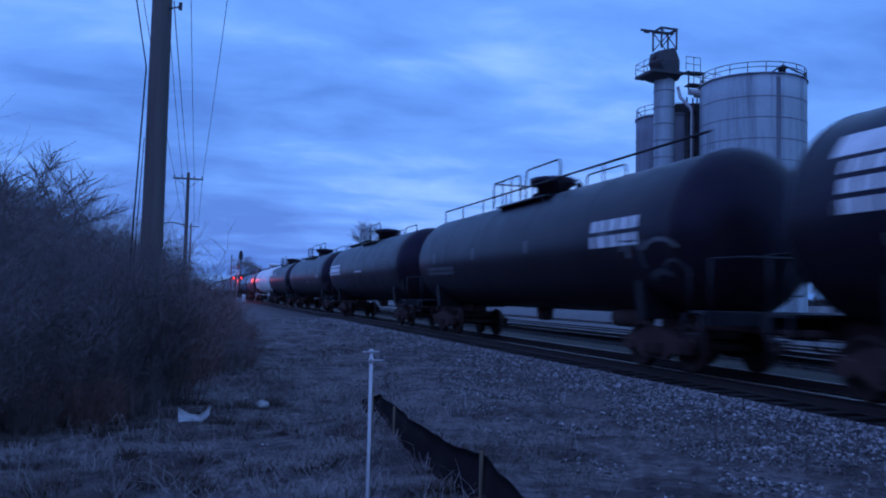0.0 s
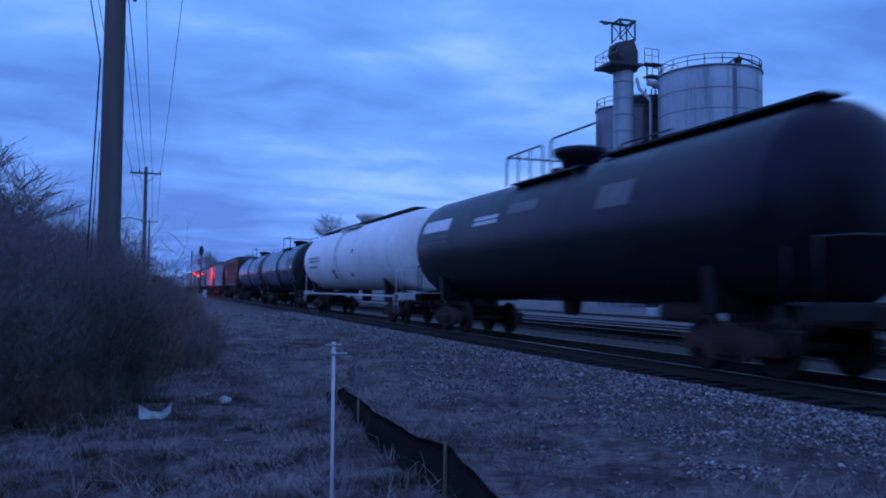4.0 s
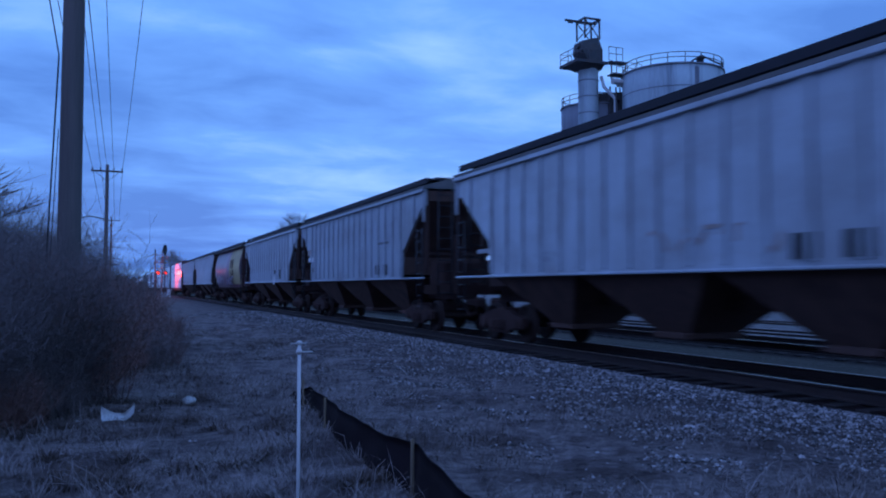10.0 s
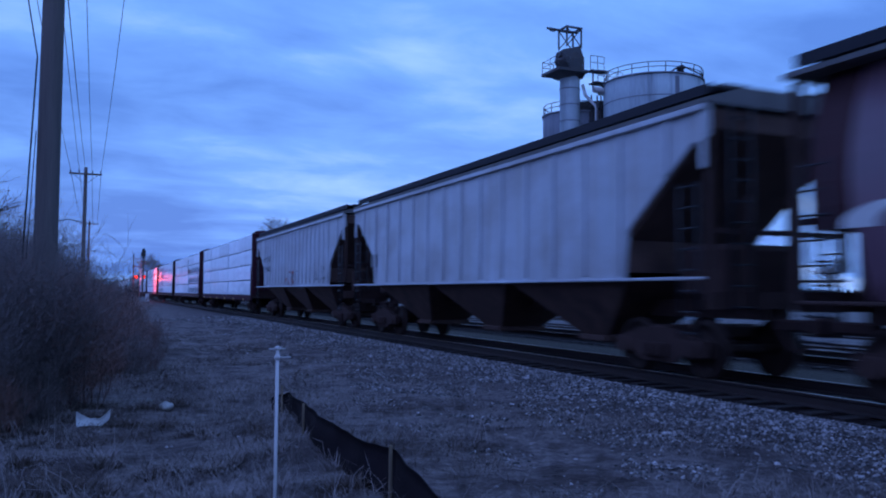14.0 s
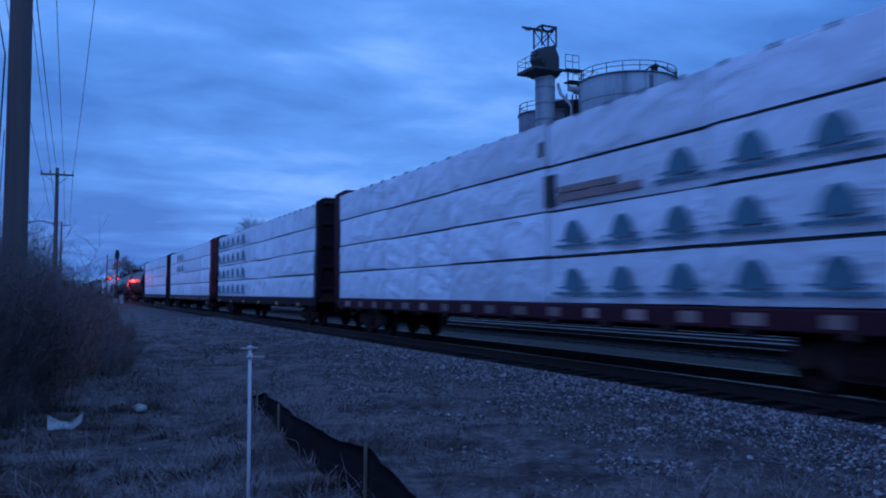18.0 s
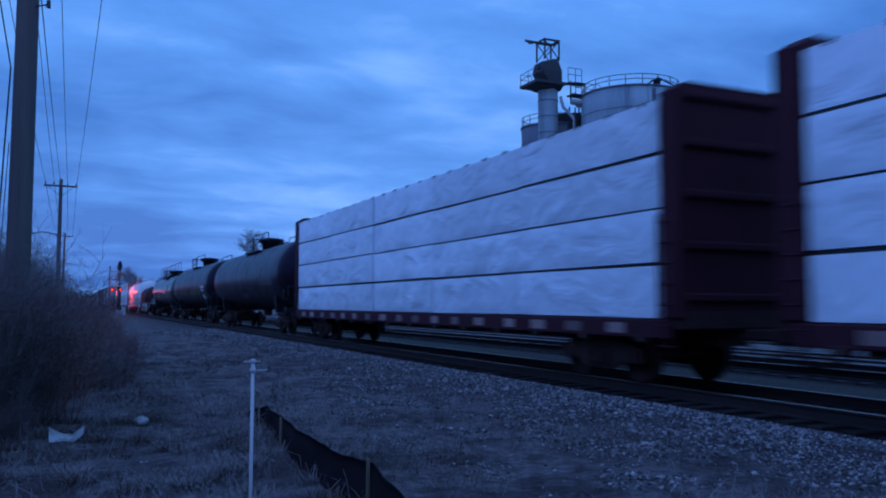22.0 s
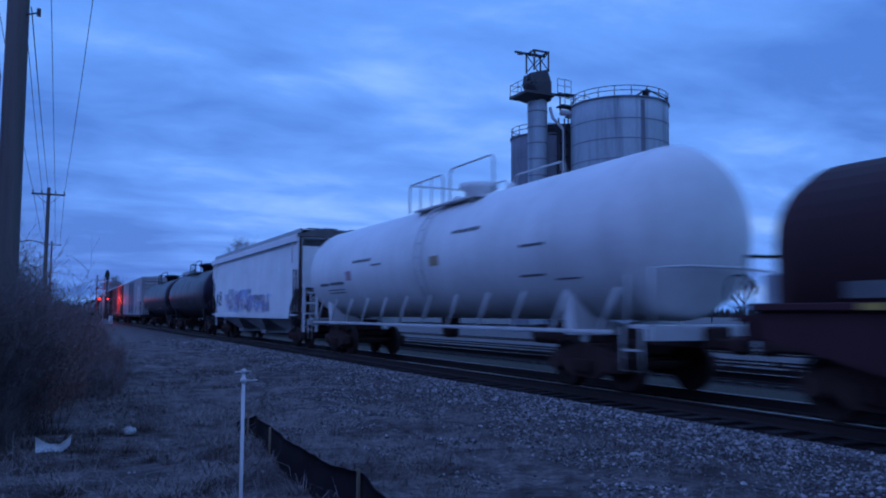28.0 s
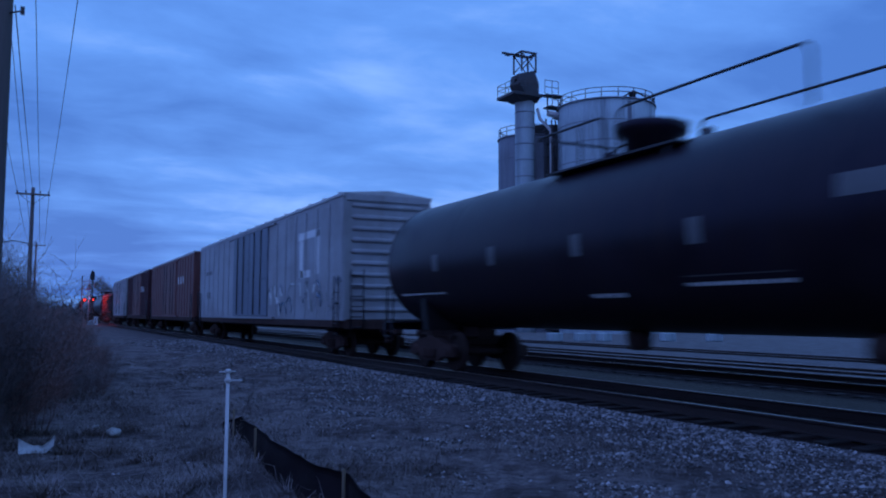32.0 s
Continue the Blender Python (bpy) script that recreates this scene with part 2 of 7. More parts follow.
RUST = (0.10, 0.045, 0.025)
M = dict(
    black_paint=mat("black_paint", (0.0180, 0.0118, 0.0155), 0.36, vary=0.45, scale=1.2, streak=0.5, dirt=(0.032, 0.019, 0.016), bump=0.05, spec=0.16, gloss=(0.40, 0.52, 1.0)),
    gloss_black=mat("gloss_black", (0.009, 0.009, 0.011), 0.24, vary=0.3, scale=1.0, streak=0.15, dirt=(0.016, 0.015, 0.014), bump=0.05, spec=0.5),
    under=mat("undercarriage", (0.052, 0.030, 0.027), 0.9, vary=0.5, dirt_amount=0.4, dirt=(0.075, 0.044, 0.036), spec=0.12),
    wheel_steel=mat("wheel_steel", (0.036, 0.022, 0.019), 0.8, 0.0, vary=0.4, spec=0.15),
    white_tank=mat("white_tank", (0.78, 0.77, 0.74), 0.45, vary=0.12, scale=0.9, streak=0.35, dirt=(0.48, 0.44, 0.38), bump=0.05, soot=0.35, soot_color=(0.45, 0.43, 0.41), seed=9.0),
    white_car=mat("white_car", (0.68, 0.68, 0.67), 0.45, vary=0.10, scale=0.8, streak=0.22, dirt=(0.40, 0.37, 0.33), bump=0.05, soot=0.35, soot_color=(0.42, 0.40, 0.39), seed=8.0),
    blue_grey=mat("blue_grey_tank", (0.009, 0.018, 0.050), 0.26, spec=0.6, vary=0.3, scale=0.9, streak=0.5, dirt=(0.018, 0.014, 0.016), bump=0.08, soot=0.75, soot_color=(0.016, 0.011, 0.012), seed=3.0, gloss=(0.45, 0.6, 1.0)),
    pale_blue=mat("pale_blue_tank", (0.020, 0.044, 0.108), 0.25, spec=0.7, vary=0.25, scale=0.9, streak=0.5, dirt=(0.026, 0.026, 0.036), bump=0.08, soot=0.7, soot_color=(0.022, 0.018, 0.020), seed=4.0, gloss=(0.45, 0.6, 1.0)),
    head_plum=mat("plum_red_paint", (0.060, 0.022, 0.034), 0.5, vary=0.3, scale=1.0, streak=0.4, dirt=(0.045, 0.02, 0.028), bump=0.08),
    spray_pale=mat("pale_lilac_spray", (0.26, 0.26, 0.30), 0.55, vary=0.35, bump=0.02),
    spray_blue=mat("slate_blue_spray", (0.075, 0.095, 0.16), 0.55, vary=0.35, bump=0.02),
    spray_plum=mat("plum_spray", (0.40, 0.27, 0.46), 0.55, vary=0.35, bump=0.02),
    spray_azure=mat("azure_spray", (0.30, 0.42, 0.62), 0.55, vary=0.35, bump=0.02),
    spray_rose=mat("rose_spray", (0.58, 0.38, 0.42), 0.55, vary=0.35, bump=0.02),
    sill_patch=mat("faded_sill_patch", (0.24, 0.155, 0.14), 0.6, vary=0.4, scale=2.0, per_object=0.5, bump=0.02),
    band=mat("band_black", (0.014, 0.012, 0.014), 0.6, vary=0.3, spec=0.2),
    red_hopper=mat("oxide_red", (0.25, 0.068, 0.074), 0.46, spec=0.55, vary=0.25, scale=1.0, streak=0.75, dirt=(0.075, 0.028, 0.032), bump=0.1, soot=0.75, soot_color=(0.060, 0.030, 0.034), seed=1.0),
    red_bulk=mat("bulkhead_red", (0.19, 0.026, 0.032), 0.7, vary=0.3, scale=1.0, streak=0.45, dirt=(0.09, 0.02, 0.018), bump=0.1),
    maroon=mat("bulkhead_maroon", (0.052, 0.013, 0.021), 0.75, vary=0.3, scale=1.0, streak=0.4, dirt=(0.030, 0.011, 0.014), spec=0.15),
    dark_bulk=mat("bulkhead_dark", (0.021, 0.011, 0.015), 0.75, vary=0.3, streak=0.3, dirt=(0.03, 0.016, 0.016), spec=0.15),
    grey_hopper=mat("grey_hopper", (0.36, 0.40, 0.445), 0.44, spec=0.55, vary=0.16, scale=0.9, streak=0.45, dirt=(0.20, 0.19, 0.19), bump=0.08, soot=0.55, soot_color=(0.15, 0.125, 0.12), seed=2.0),
    grey_hopper_b=mat("grey_hopper_dull", (0.29, 0.32, 0.36), 0.46, spec=0.55, vary=0.18, scale=0.9, streak=0.5, dirt=(0.14, 0.13, 0.13), bump=0.08, soot=0.6, soot_color=(0.11, 0.082, 0.08), seed=3.0),
    rusty_hopper=mat("rust_streaked_grey", (0.45, 0.48, 0.52), 0.46, spec=0.55, vary=0.2, scale=0.9, streak=0.55, dirt=(0.29, 0.23, 0.20), bump=0.1, soot=0.5, soot_color=(0.22, 0.16, 0.14), seed=4.0),
    plum_hopper=mat("plum_brown", (0.23, 0.115, 0.15), 0.38, spec=0.6, vary=0.25, scale=0.9, streak=0.35, dirt=(0.06, 0.028, 0.03), bump=0.06, soot=0.5, soot_color=(0.07, 0.04, 0.05), seed=6.0),
    yellow_panel=mat("faded_yellow", (0.43, 0.32, 0.15), 0.6, vary=0.25, scale=1.2, streak=0.35, dirt=(0.15, 0.10, 0.045), bump=0.05, soot=0.45, soot_color=(0.12, 0.085, 0.05), seed=7.0),
    brown=mat("brown_car", (0.058, 0.022, 0.026), 0.7, vary=0.3, scale=0.9, streak=0.45, dirt=(0.030, 0.016, 0.017), bump=0.08, spec=0.15),
    box_white=mat("boxcar_pale", (0.30, 0.30, 0.315), 0.55, vary=0.18, scale=0.8, streak=0.55, dirt=(0.22, 0.19, 0.17), bump=0.08, soot=0.5, soot_color=(0.12, 0.10, 0.10), seed=5.0),
    box_blue=mat("boxcar_blue", (0.13, 0.15, 0.19), 0.55, vary=0.25, scale=0.8, streak=0.5, dirt=(0.08, 0.075, 0.07), bump=0.08),
    box_red=mat("boxcar_brown_red", (0.14, 0.045, 0.038), 0.6, vary=0.25, scale=0.8, streak=0.5, dirt=(0.07, 0.028, 0.024), bump=0.08),
    bay_brown=mat("dusty_brown_bay", (0.105, 0.062, 0.052), 0.85, vary=0.45, scale=1.5, dirt_amount=0.5, dirt=(0.040, 0.025, 0.024), spec=0.15),
    roof=mat("roof_dark", (0.11, 0.105, 0.105), 0.7, vary=0.35, dirt_amount=0.5, dirt=(0.05, 0.035, 0.028)),
    rusty_stain=mat("pale_rust_stain", (0.30, 0.24, 0.22), 0.75, vary=0.3, bump=0.05),
    roof_edge=mat("dark_roof_walk", (0.022, 0.022, 0.028), 0.75, vary=0.4, scale=1.5, spec=0.2),
    decal_rose=mat("rose_spray", (0.42, 0.25, 0.28), 0.6, vary=0.3, bump=0.02),
    roof_white=mat("roof_pale", (0.45, 0.45, 0.44), 0.6, vary=0.2, dirt_amount=0.4, dirt=(0.25, 0.22, 0.2)),
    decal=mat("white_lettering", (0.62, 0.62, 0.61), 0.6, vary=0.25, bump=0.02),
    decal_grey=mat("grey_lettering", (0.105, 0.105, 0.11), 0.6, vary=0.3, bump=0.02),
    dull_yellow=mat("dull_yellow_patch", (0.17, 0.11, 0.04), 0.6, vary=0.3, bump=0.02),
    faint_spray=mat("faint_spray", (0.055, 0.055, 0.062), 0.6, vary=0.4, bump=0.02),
    # also the black of the slabs that imitate shade between lumber tiers
    decal_shade_black=mat("black_lettering_and_shade", (0.02, 0.02, 0.024), 0.6, vary=0.2, bump=0.02),
    decal_yellow=mat("yellow_reflector", (0.43, 0.27, 0.06), 0.45, vary=0.2, bump=0.02),
    decal_teal=mat("teal_print", (0.075, 0.18, 0.23), 0.6, vary=0.3, bump=0.02),
    decal_red=mat("red_paint_mark", (0.35, 0.09, 0.08), 0.6, vary=0.3, bump=0.02),
    decal_green=mat("green_paint_mark", (0.20, 0.30, 0.22), 0.6, vary=0.35, bump=0.02),
    decal_violet=mat("violet_paint_mark", (0.32, 0.28, 0.42), 0.6, vary=0.3, bump=0.02),
    chrome_pipe=mat("painted_pipe", (0.018, 0.017, 0.022), 0.5, 0.2, vary=0.3),
    pale_pipe=mat("pale_pipe", (0.5, 0.5, 0.49), 0.5, vary=0.2),
    rail=mat("rail_side_rust", (0.030, 0.018, 0.016), 0.8, 0.2, vary=0.4, grain=60),
    rail_top=mat("rail_head_polished", (0.29, 0.205, 0.165), 0.36, 0.85, vary=0.3, stretch=(1, 0.05, 1)),
    tie=mat("creosoted_tie", (0.018, 0.011, 0.010), 0.9, vary=0.5, scale=4, per_object=0.3, bump=0.6, stretch=(0.3, 2, 2)),
    concrete=mat("silo_concrete", (0.31, 0.375, 0.40), 0.85, vary=0.24, scale=0.30, grain=5, streak=0.75, runs=(0.62, 0.62, 0.045), dirt=(0.095, 0.115, 0.135), bump=0.2, stretch=(1, 1, 0.35)),
    concrete_b=mat("silo_concrete_dark", (0.17, 0.185, 0.215), 0.85, vary=0.22, scale=0.35, grain=6, streak=0.6, runs=(0.62, 0.62, 0.045), dirt=(0.075, 0.085, 0.105), bump=0.2, stretch=(1, 1, 0.35)),
    galv=mat("galvanised_tube", (0.36, 0.37, 0.37), 0.55, 0.3, vary=0.2, scale=0.6, streak=0.3, dirt=(0.2, 0.19, 0.18)),
    steel_dark=mat("dark_steel", (0.050, 0.052, 0.058), 0.65, 0.3, vary=0.35, dirt_amount=0.3, dirt=RUST),
    wood_pole=mat("weathered_pole", (0.125, 0.104, 0.098), 0.9, vary=0.35, scale=3, grain=30, bump=0.7, stretch=(3, 3, 0.12), streak=0.4, dirt=(0.05, 0.038, 0.03)),
    cable=mat("cable", (0.02, 0.02, 0.022), 0.7, vary=0.2),
    twig=mat("bare_twig", (0.165, 0.130, 0.126), 0.9, vary=0.4, per_object=0.3, grain=20),
    twig_red=mat("bare_twig_red", (0.185, 0.100, 0.085), 0.9, vary=0.4, per_object=0.3, grain=20),
    bark=mat("bark", (0.030, 0.026, 0.025), 0.95, vary=0.4, bump=0.6),
    straw=mat("dry_grass", (0.235, 0.195, 0.185), 0.9, vary=0.5, scale=1.2, bump=0),
    straw_dark=mat("dead_stems", (0.085, 0.060, 0.050), 0.9, vary=0.4, bump=0),
    fabric=mat("silt_fence_fabric", (0.013, 0.008, 0.010), 0.9, vary=0.4, scale=5, grain=120, bump=0.4, dirt_amount=0.3, dirt=(0.028, 0.018, 0.018), spec=0.1),
    lath=mat("wooden_lath", (0.20, 0.15, 0.10), 0.85, vary=0.3, stretch=(4, 4, 0.3)),
    pvc=mat("white_post", (0.52, 0.50, 0.49), 0.4, vary=0.12, bump=0.05, dirt_amount=0.3, dirt=(0.5, 0.47, 0.42)),
    dull_litter=mat("dull_litter", (0.34, 0.33, 0.31), 0.7, vary=0.3, bump=0.3),
    plastic_bag=mat("plastic_litter", (0.46, 0.46, 0.45), 0.4, vary=0.2, bump=0.3),
    timber=mat("sawn_timber", (0.33, 0.24, 0.15), 0.8, vary=0.3),
    red_lens=mat("red_lens", (0.4, 0.02, 0.01), 0.3, vary=0.1, bump=0, emit=(1.0, 0.03, 0.015), emit_strength=4.0),
    white_lens=mat("white_lens", (0.8, 0.8, 0.75), 0.3, vary=0.1, bump=0, emit=(1.0, 0.80, 0.72), emit_strength=14.0),
    sign_white=mat("sign_white", (0.6, 0.6, 0.6), 0.5, vary=0.1, bump=0.02),
)


def wrap_material():
    m = mat("lumber_wrap", (0.72, 0.77, 0.82), 0.36, vary=0.16, scale=0.8, grain=4, bump=0.0, per_object=0.12, spec=0.5)
    nt = m.node_tree
    N, L = nt.nodes.new, nt.links.new
    tc, mp = N("ShaderNodeTexCoord"), N("ShaderNodeMapping")
    mp.inputs["Scale"].default_value = (1.0, 0.8, 1.05)
    oi = N("ShaderNodeObjectInfo")
    add = N("ShaderNodeVectorMath")
    sc = N("ShaderNodeMath")
    sc.operation = "MULTIPLY"
    sc.inputs[1].default_value = 40.0
    L(oi.outputs["Random"], sc.inputs[0])
    L(tc.outputs["Object"], add.inputs[0]), L(sc.outputs[0], add.inputs[1])
    L(add.outputs[0], mp.inputs[0])
    n = N("ShaderNodeTexNoise")
    n.inputs["Scale"].default_value, n.inputs["Detail"].default_value = 1.1, 4.0
    n.inputs["Distortion"].default_value = 1.1
    L(mp.outputs[0], n.inputs["Vector"])
    bp = N("ShaderNodeBump")
    bp.inputs["Strength"].default_value, bp.inputs["Distance"].default_value = 0.85, 0.13
    L(n.outputs[0], bp.inputs["Height"])
    L(bp.outputs[0], nt.nodes["Principled BSDF"].inputs["Normal"])
    return m


M["wrap"] = wrap_material()


def stone_material():
    m = mat("ballast_stone", (0.275, 0.250, 0.245), 0.9, vary=0.35, scale=6.0, grain=40, bump=0.4)
    nt = m.node_tree
    N, L = nt.nodes.new, nt.links.new
    geo, rng, mx = N("ShaderNodeNewGeometry"), N("ShaderNodeMapRange"), N("ShaderNodeMix")
    rng.inputs[3].default_value, rng.inputs[4].default_value = 0.16, 1.45
    pw = N("ShaderNodeMath")
    pw.operation = "POWER"
    pw.inputs[1].default_value = 2.0
    L(geo.outputs["Random Per Island"], pw.inputs[0]), L(pw.outputs[0], rng.inputs[0])
    b = nt.nodes["Principled BSDF"]
    old = b.inputs["Base Color"].links[0].from_socket
    mx.data_type, mx.blend_type = "RGBA", "MULTIPLY"
    mx.inputs[0].default_value = 1
    com = N("ShaderNodeCombineColor")
    for i in range(3):
        L(rng.outputs[0], com.inputs[i])
    L(old, mx.inputs[6]), L(com.outputs[0], mx.inputs[7])
    L(mx.outputs[2], b.inputs["Base Color"])
    return m


M["stone"] = stone_material()


def ground_material():
    m = bpy.data.materials.new("ground")
    m.use_nodes = True
    nt = m.node_tree
    N, L = nt.nodes.new, nt.links.new
    b = nt.nodes["Principled BSDF"]
    b.inputs["Roughness"].default_value, b.inputs["Specular IOR Level"].default_value = 0.95, 0.15
    tc, sep = N("ShaderNodeTexCoord"), N("ShaderNodeSeparateXYZ")
    L(tc.outputs["Object"], sep.inputs[0])

    def noise_at(scale, detail=5, rough=0.6):
        n = N("ShaderNodeTexNoise")
        n.inputs["Scale"].default_value, n.inputs["Detail"].default_value, n.inputs["Roughness"].default_value = scale, detail, rough
        L(tc.outputs["Object"], n.inputs["Vector"])
        return n.outputs[0]

    def ramp(fac, a, ca, c, cc):
        r = N("ShaderNodeValToRGB")
        r.color_ramp.elements[0].position, r.color_ramp.elements[0].color = a, (*ca, 1)
        r.color_ramp.elements[1].position, r.color_ramp.elements[1].color = c, (*cc, 1)
        L(fac, r.inputs[0])
        return r.outputs[0]

    def step(x0, x1, wob):
        s = N("ShaderNodeMath")
        s.operation = "MULTIPLY_ADD"
        L(noise_at(0.8, 4), s.inputs[0])
        s.inputs[1].default_value = wob
        L(sep.outputs[0], s.inputs[2])
        r = N("ShaderNodeMapRange")
        r.inputs[1].default_value, r.inputs[2].default_value = x0 + wob * 0.5, x1 + wob * 0.5
        L(s.outputs[0], r.inputs[0])
        return r.outputs[0]

    def mix(f, a, c):
        x = N("ShaderNodeMix")
        x.data_type = "RGBA"
        L(f, x.inputs[0]), L(a, x.inputs[6]), L(c, x.inputs[7])
        return x.outputs[2]

    grass = mix(ramp(noise_at(1.15, 6, 0.72), 0.42, (0, 0, 0), 0.56, (1, 1, 1)), ramp(noise_at(5, 8, 0.8), 0.36, (0.022, 0.014, 0.013), 0.70, (0.140, 0.106, 0.102)),
                ramp(noise_at(9, 8, 0.8), 0.34, (0.065, 0.050, 0.048), 0.70, (0.32, 0.262, 0.25)))
    gravel = ramp(noise_at(18, 7, 0.85), 0.36, (0.024, 0.018, 0.018), 0.68, (0.150, 0.125, 0.122))
    # oil-dark track bed, with the shade under the train put into its colour
    oily_shade = ramp(noise_at(20, 6, 0.8), 0.32, (0.009, 0.005, 0.005), 0.72, (0.034, 0.020, 0.019))
    between = ramp(noise_at(20, 6, 0.8), 0.32, (0.03, 0.026, 0.022), 0.72, (0.16, 0.135, 0.11))
    pale = ramp(noise_at(14, 6, 0.7), 0.30, (0.13, 0.12, 0.115), 0.72, (0.30, 0.28, 0.265))
    yard = ramp(noise_at(1.3, 7, 0.7), 0.30, (0.075, 0.068, 0.066), 0.70, (0.20, 0.185, 0.18))
    col = mix(step(4.6, 7.6, 2.4), grass, gravel)
    col = mix(step(7.85, 8.1, 0.4), col, oily_shade)
    col = mix(step(11.25, 11.7, 0.3), col, between)
    # the same dark colour again under the second track's near rail
    col = mix(step(12.7, 13.0, 0.2), col, oily_shade)
    col = mix(step(13.6, 13.7, 0.05), col, pale)
    col = mix(step(17.4, 18.6, 0.8), col, yard)
    L(col, b.inputs["Base Color"])
    bp = N("ShaderNodeBump")
    bp.inputs["Strength"].default_value, bp.inputs["Distance"].default_value = 0.9, 0.05
    L(noise_at(16, 8, 0.8), bp.inputs["Height"]), L(bp.outputs[0], b.inputs["Normal"])
    return m


M["ground"] = ground_material()

# ------------------------------------------------------------------ mesh builder
class Shape:
    """Collects vertices and faces of one mesh."""

    def __init__(self):
        self.v, self.f, self.s = [], [], []

    def add(self, verts, faces, smooth=False):
        o = len(self.v)
        self.v += [tuple(p) for p in verts]
        self.f += [tuple(i + o for i in q) for q in faces]
        self.s += [smooth] * len(faces)
        return self

    def box(self, c, size, turn=None, chamfer=0.0):
        h = [s / 2 for s in size]
        k = min(chamfer, *(x * 0.9 for x in h))
        if k > 0:
            pts, ids = [], {}
            for sx, sy, sz in itertools.product((-1, 1), repeat=3):
                for a in range(3):
                    p = [sx * (h[0] - k), sy * (h[1] - k), sz * (h[2] - k)]
                    p[a] = (sx, sy, sz)[a] * h[a]
                    ids[sx, sy, sz, a] = len(pts)
                    pts.append(Vector(p))
            faces = []
            for a in range(3):
                u, w = (a + 1) % 3, (a + 2) % 3
                for s in (-1, 1):
                    q = []
                    for su, sw in ((-1, -1), (1, -1), (1, 1), (-1, 1)):
                        key = [0, 0, 0]
                        key[a], key[u], key[w] = s, su, sw
                        q.append(ids[(*key, a)])
                    faces.append(q if s > 0 else q[::-1])
                for su, sw in itertools.product((-1, 1), repeat=2):
                    k0, k1 = [0, 0, 0], [0, 0, 0]
                    k0[a], k0[u], k0[w] = -1, su, sw
                    k1[a], k1[u], k1[w] = 1, su, sw
                    q = [ids[(*k0, u)], ids[(*k1, u)], ids[(*k1, w)], ids[(*k0, w)]]
                    faces.append(q if su * sw < 0 else q[::-1])
            for sx, sy, sz in itertools.product((-1, 1), repeat=3):
                q = [ids[sx, sy, sz, a] for a in range(3)]
                faces.append(q if sx * sy * sz > 0 else q[::-1])
        else:
            pts = [Vector((x * h[0], y * h[1], z * h[2])) for x in (-1, 1) for y in (-1, 1) for z in (-1, 1)]
            faces = [(0, 1, 3, 2), (4, 6, 7, 5), (0, 4, 5, 1), (2, 3, 7, 6), (0, 2, 6, 4), (1, 5, 7, 3)]
        m = Matrix.Translation(c) @ (turn if turn else Matrix())
        return self.add([m @ p for p in pts], faces)

    def tube(self, pts, r, n=6, r_end=None, caps=True, smooth=True):
        pts = [Vector(p) for p in pts]
        o, rings = len(self.v), len(pts)
        side = None
        for i, p in enumerate(pts):
            d = (pts[min(i + 1, rings - 1)] - pts[max(i - 1, 0)]).normalized()
            if side is None:
                side = d.cross(Vector((0, 0, 1)) if abs(d.z) < 0.9 else Vector((1, 0, 0))).normalized()
            side = (side - d * side.dot(d)).normalized()
            other = d.cross(side)
            rad = r if r_end is None else r + (r_end - r) * i / (rings - 1)
            self.v += [tuple(p + side * (rad * math.cos(a)) + other * (rad * math.sin(a))) for a in (2 * math.pi * k / n for k in range(n))]
        for i in range(rings - 1):
            for k in range(n):
                a, b = o + i * n + k, o + i * n + (k + 1) % n
                self.f.append((a, b, b + n, a + n))
                self.s.append(smooth)
        if caps:
            self.f += [tuple(o + k for k in range(n))[::-1], tuple(o + (rings - 1) * n + k for k in range(n))]
            self.s += [False, False]
        return self

    def lathe(self, profile, axis="Z", c=(0, 0, 0), n=32, smooth=True, caps=True):
        """profile: pairs of (along, radius)."""
        o = len(self.v)
        c = Vector(c)
        for h, r in profile:
            for k in range(n):
                a = 2 * math.pi * k / n
                u, w = r * math.cos(a), r * math.sin(a)
                p = {"Z": (u, w, h), "Y": (w, h, u), "X": (h, u, w)}[axis]
                self.v.append(tuple(c + Vector(p)))
        for i in range(len(profile) - 1):
            for k in range(n):
                a, b = o + i * n + k, o + i * n + (k + 1) % n
                self.f.append((a, b, b + n, a + n))
                self.s.append(smooth)
        if caps:
            self.f += [tuple(o + k for k in range(n))[::-1], tuple(o + (len(profile) - 1) * n + k for k in range(n))]
            self.s += [False, False]
        return self

    def prism(self, outline, y0, y1, smooth=False):
        """outline: (x, z) pairs, carried along y."""
        n = len(outline)
        verts = [(x, y0, z) for x, z in outline] + [(x, y1, z) for x, z in outline]
        faces = [tuple(range(n)), tuple(range(2 * n - 1, n - 1, -1))]
        self.add(verts, faces)
        o = len(self.v) - 2 * n
        for k in range(n):
            a, b = o + k, o + (k + 1) % n
            self.f.append((b, a, a + n, b + n))
            self.s.append(smooth)
        return self

    def plate(self, outline, x0, x1):
        """outline: (y, z) pairs, carried along x."""
        n = len(outline)
        verts = [(x0, y, z) for y, z in outline] + [(x1, y, z) for y, z in outline]
        faces = [tuple(range(n)), tuple(range(2 * n - 1, n - 1, -1))] + [((k + 1) % n, k, k + n, (k + 1) % n + n) for k in range(n)]
        return self.add(verts, faces)

    def mesh(self, name, material):
        me = bpy.data.meshes.new(name)
        me.from_pydata(self.v, [], self.f)
        me.polygons.foreach_set("use_smooth", self.s)
        bm = bmesh.new()
        bm.from_mesh(me)
        bmesh.ops.recalc_face_normals(bm, faces=bm.faces)
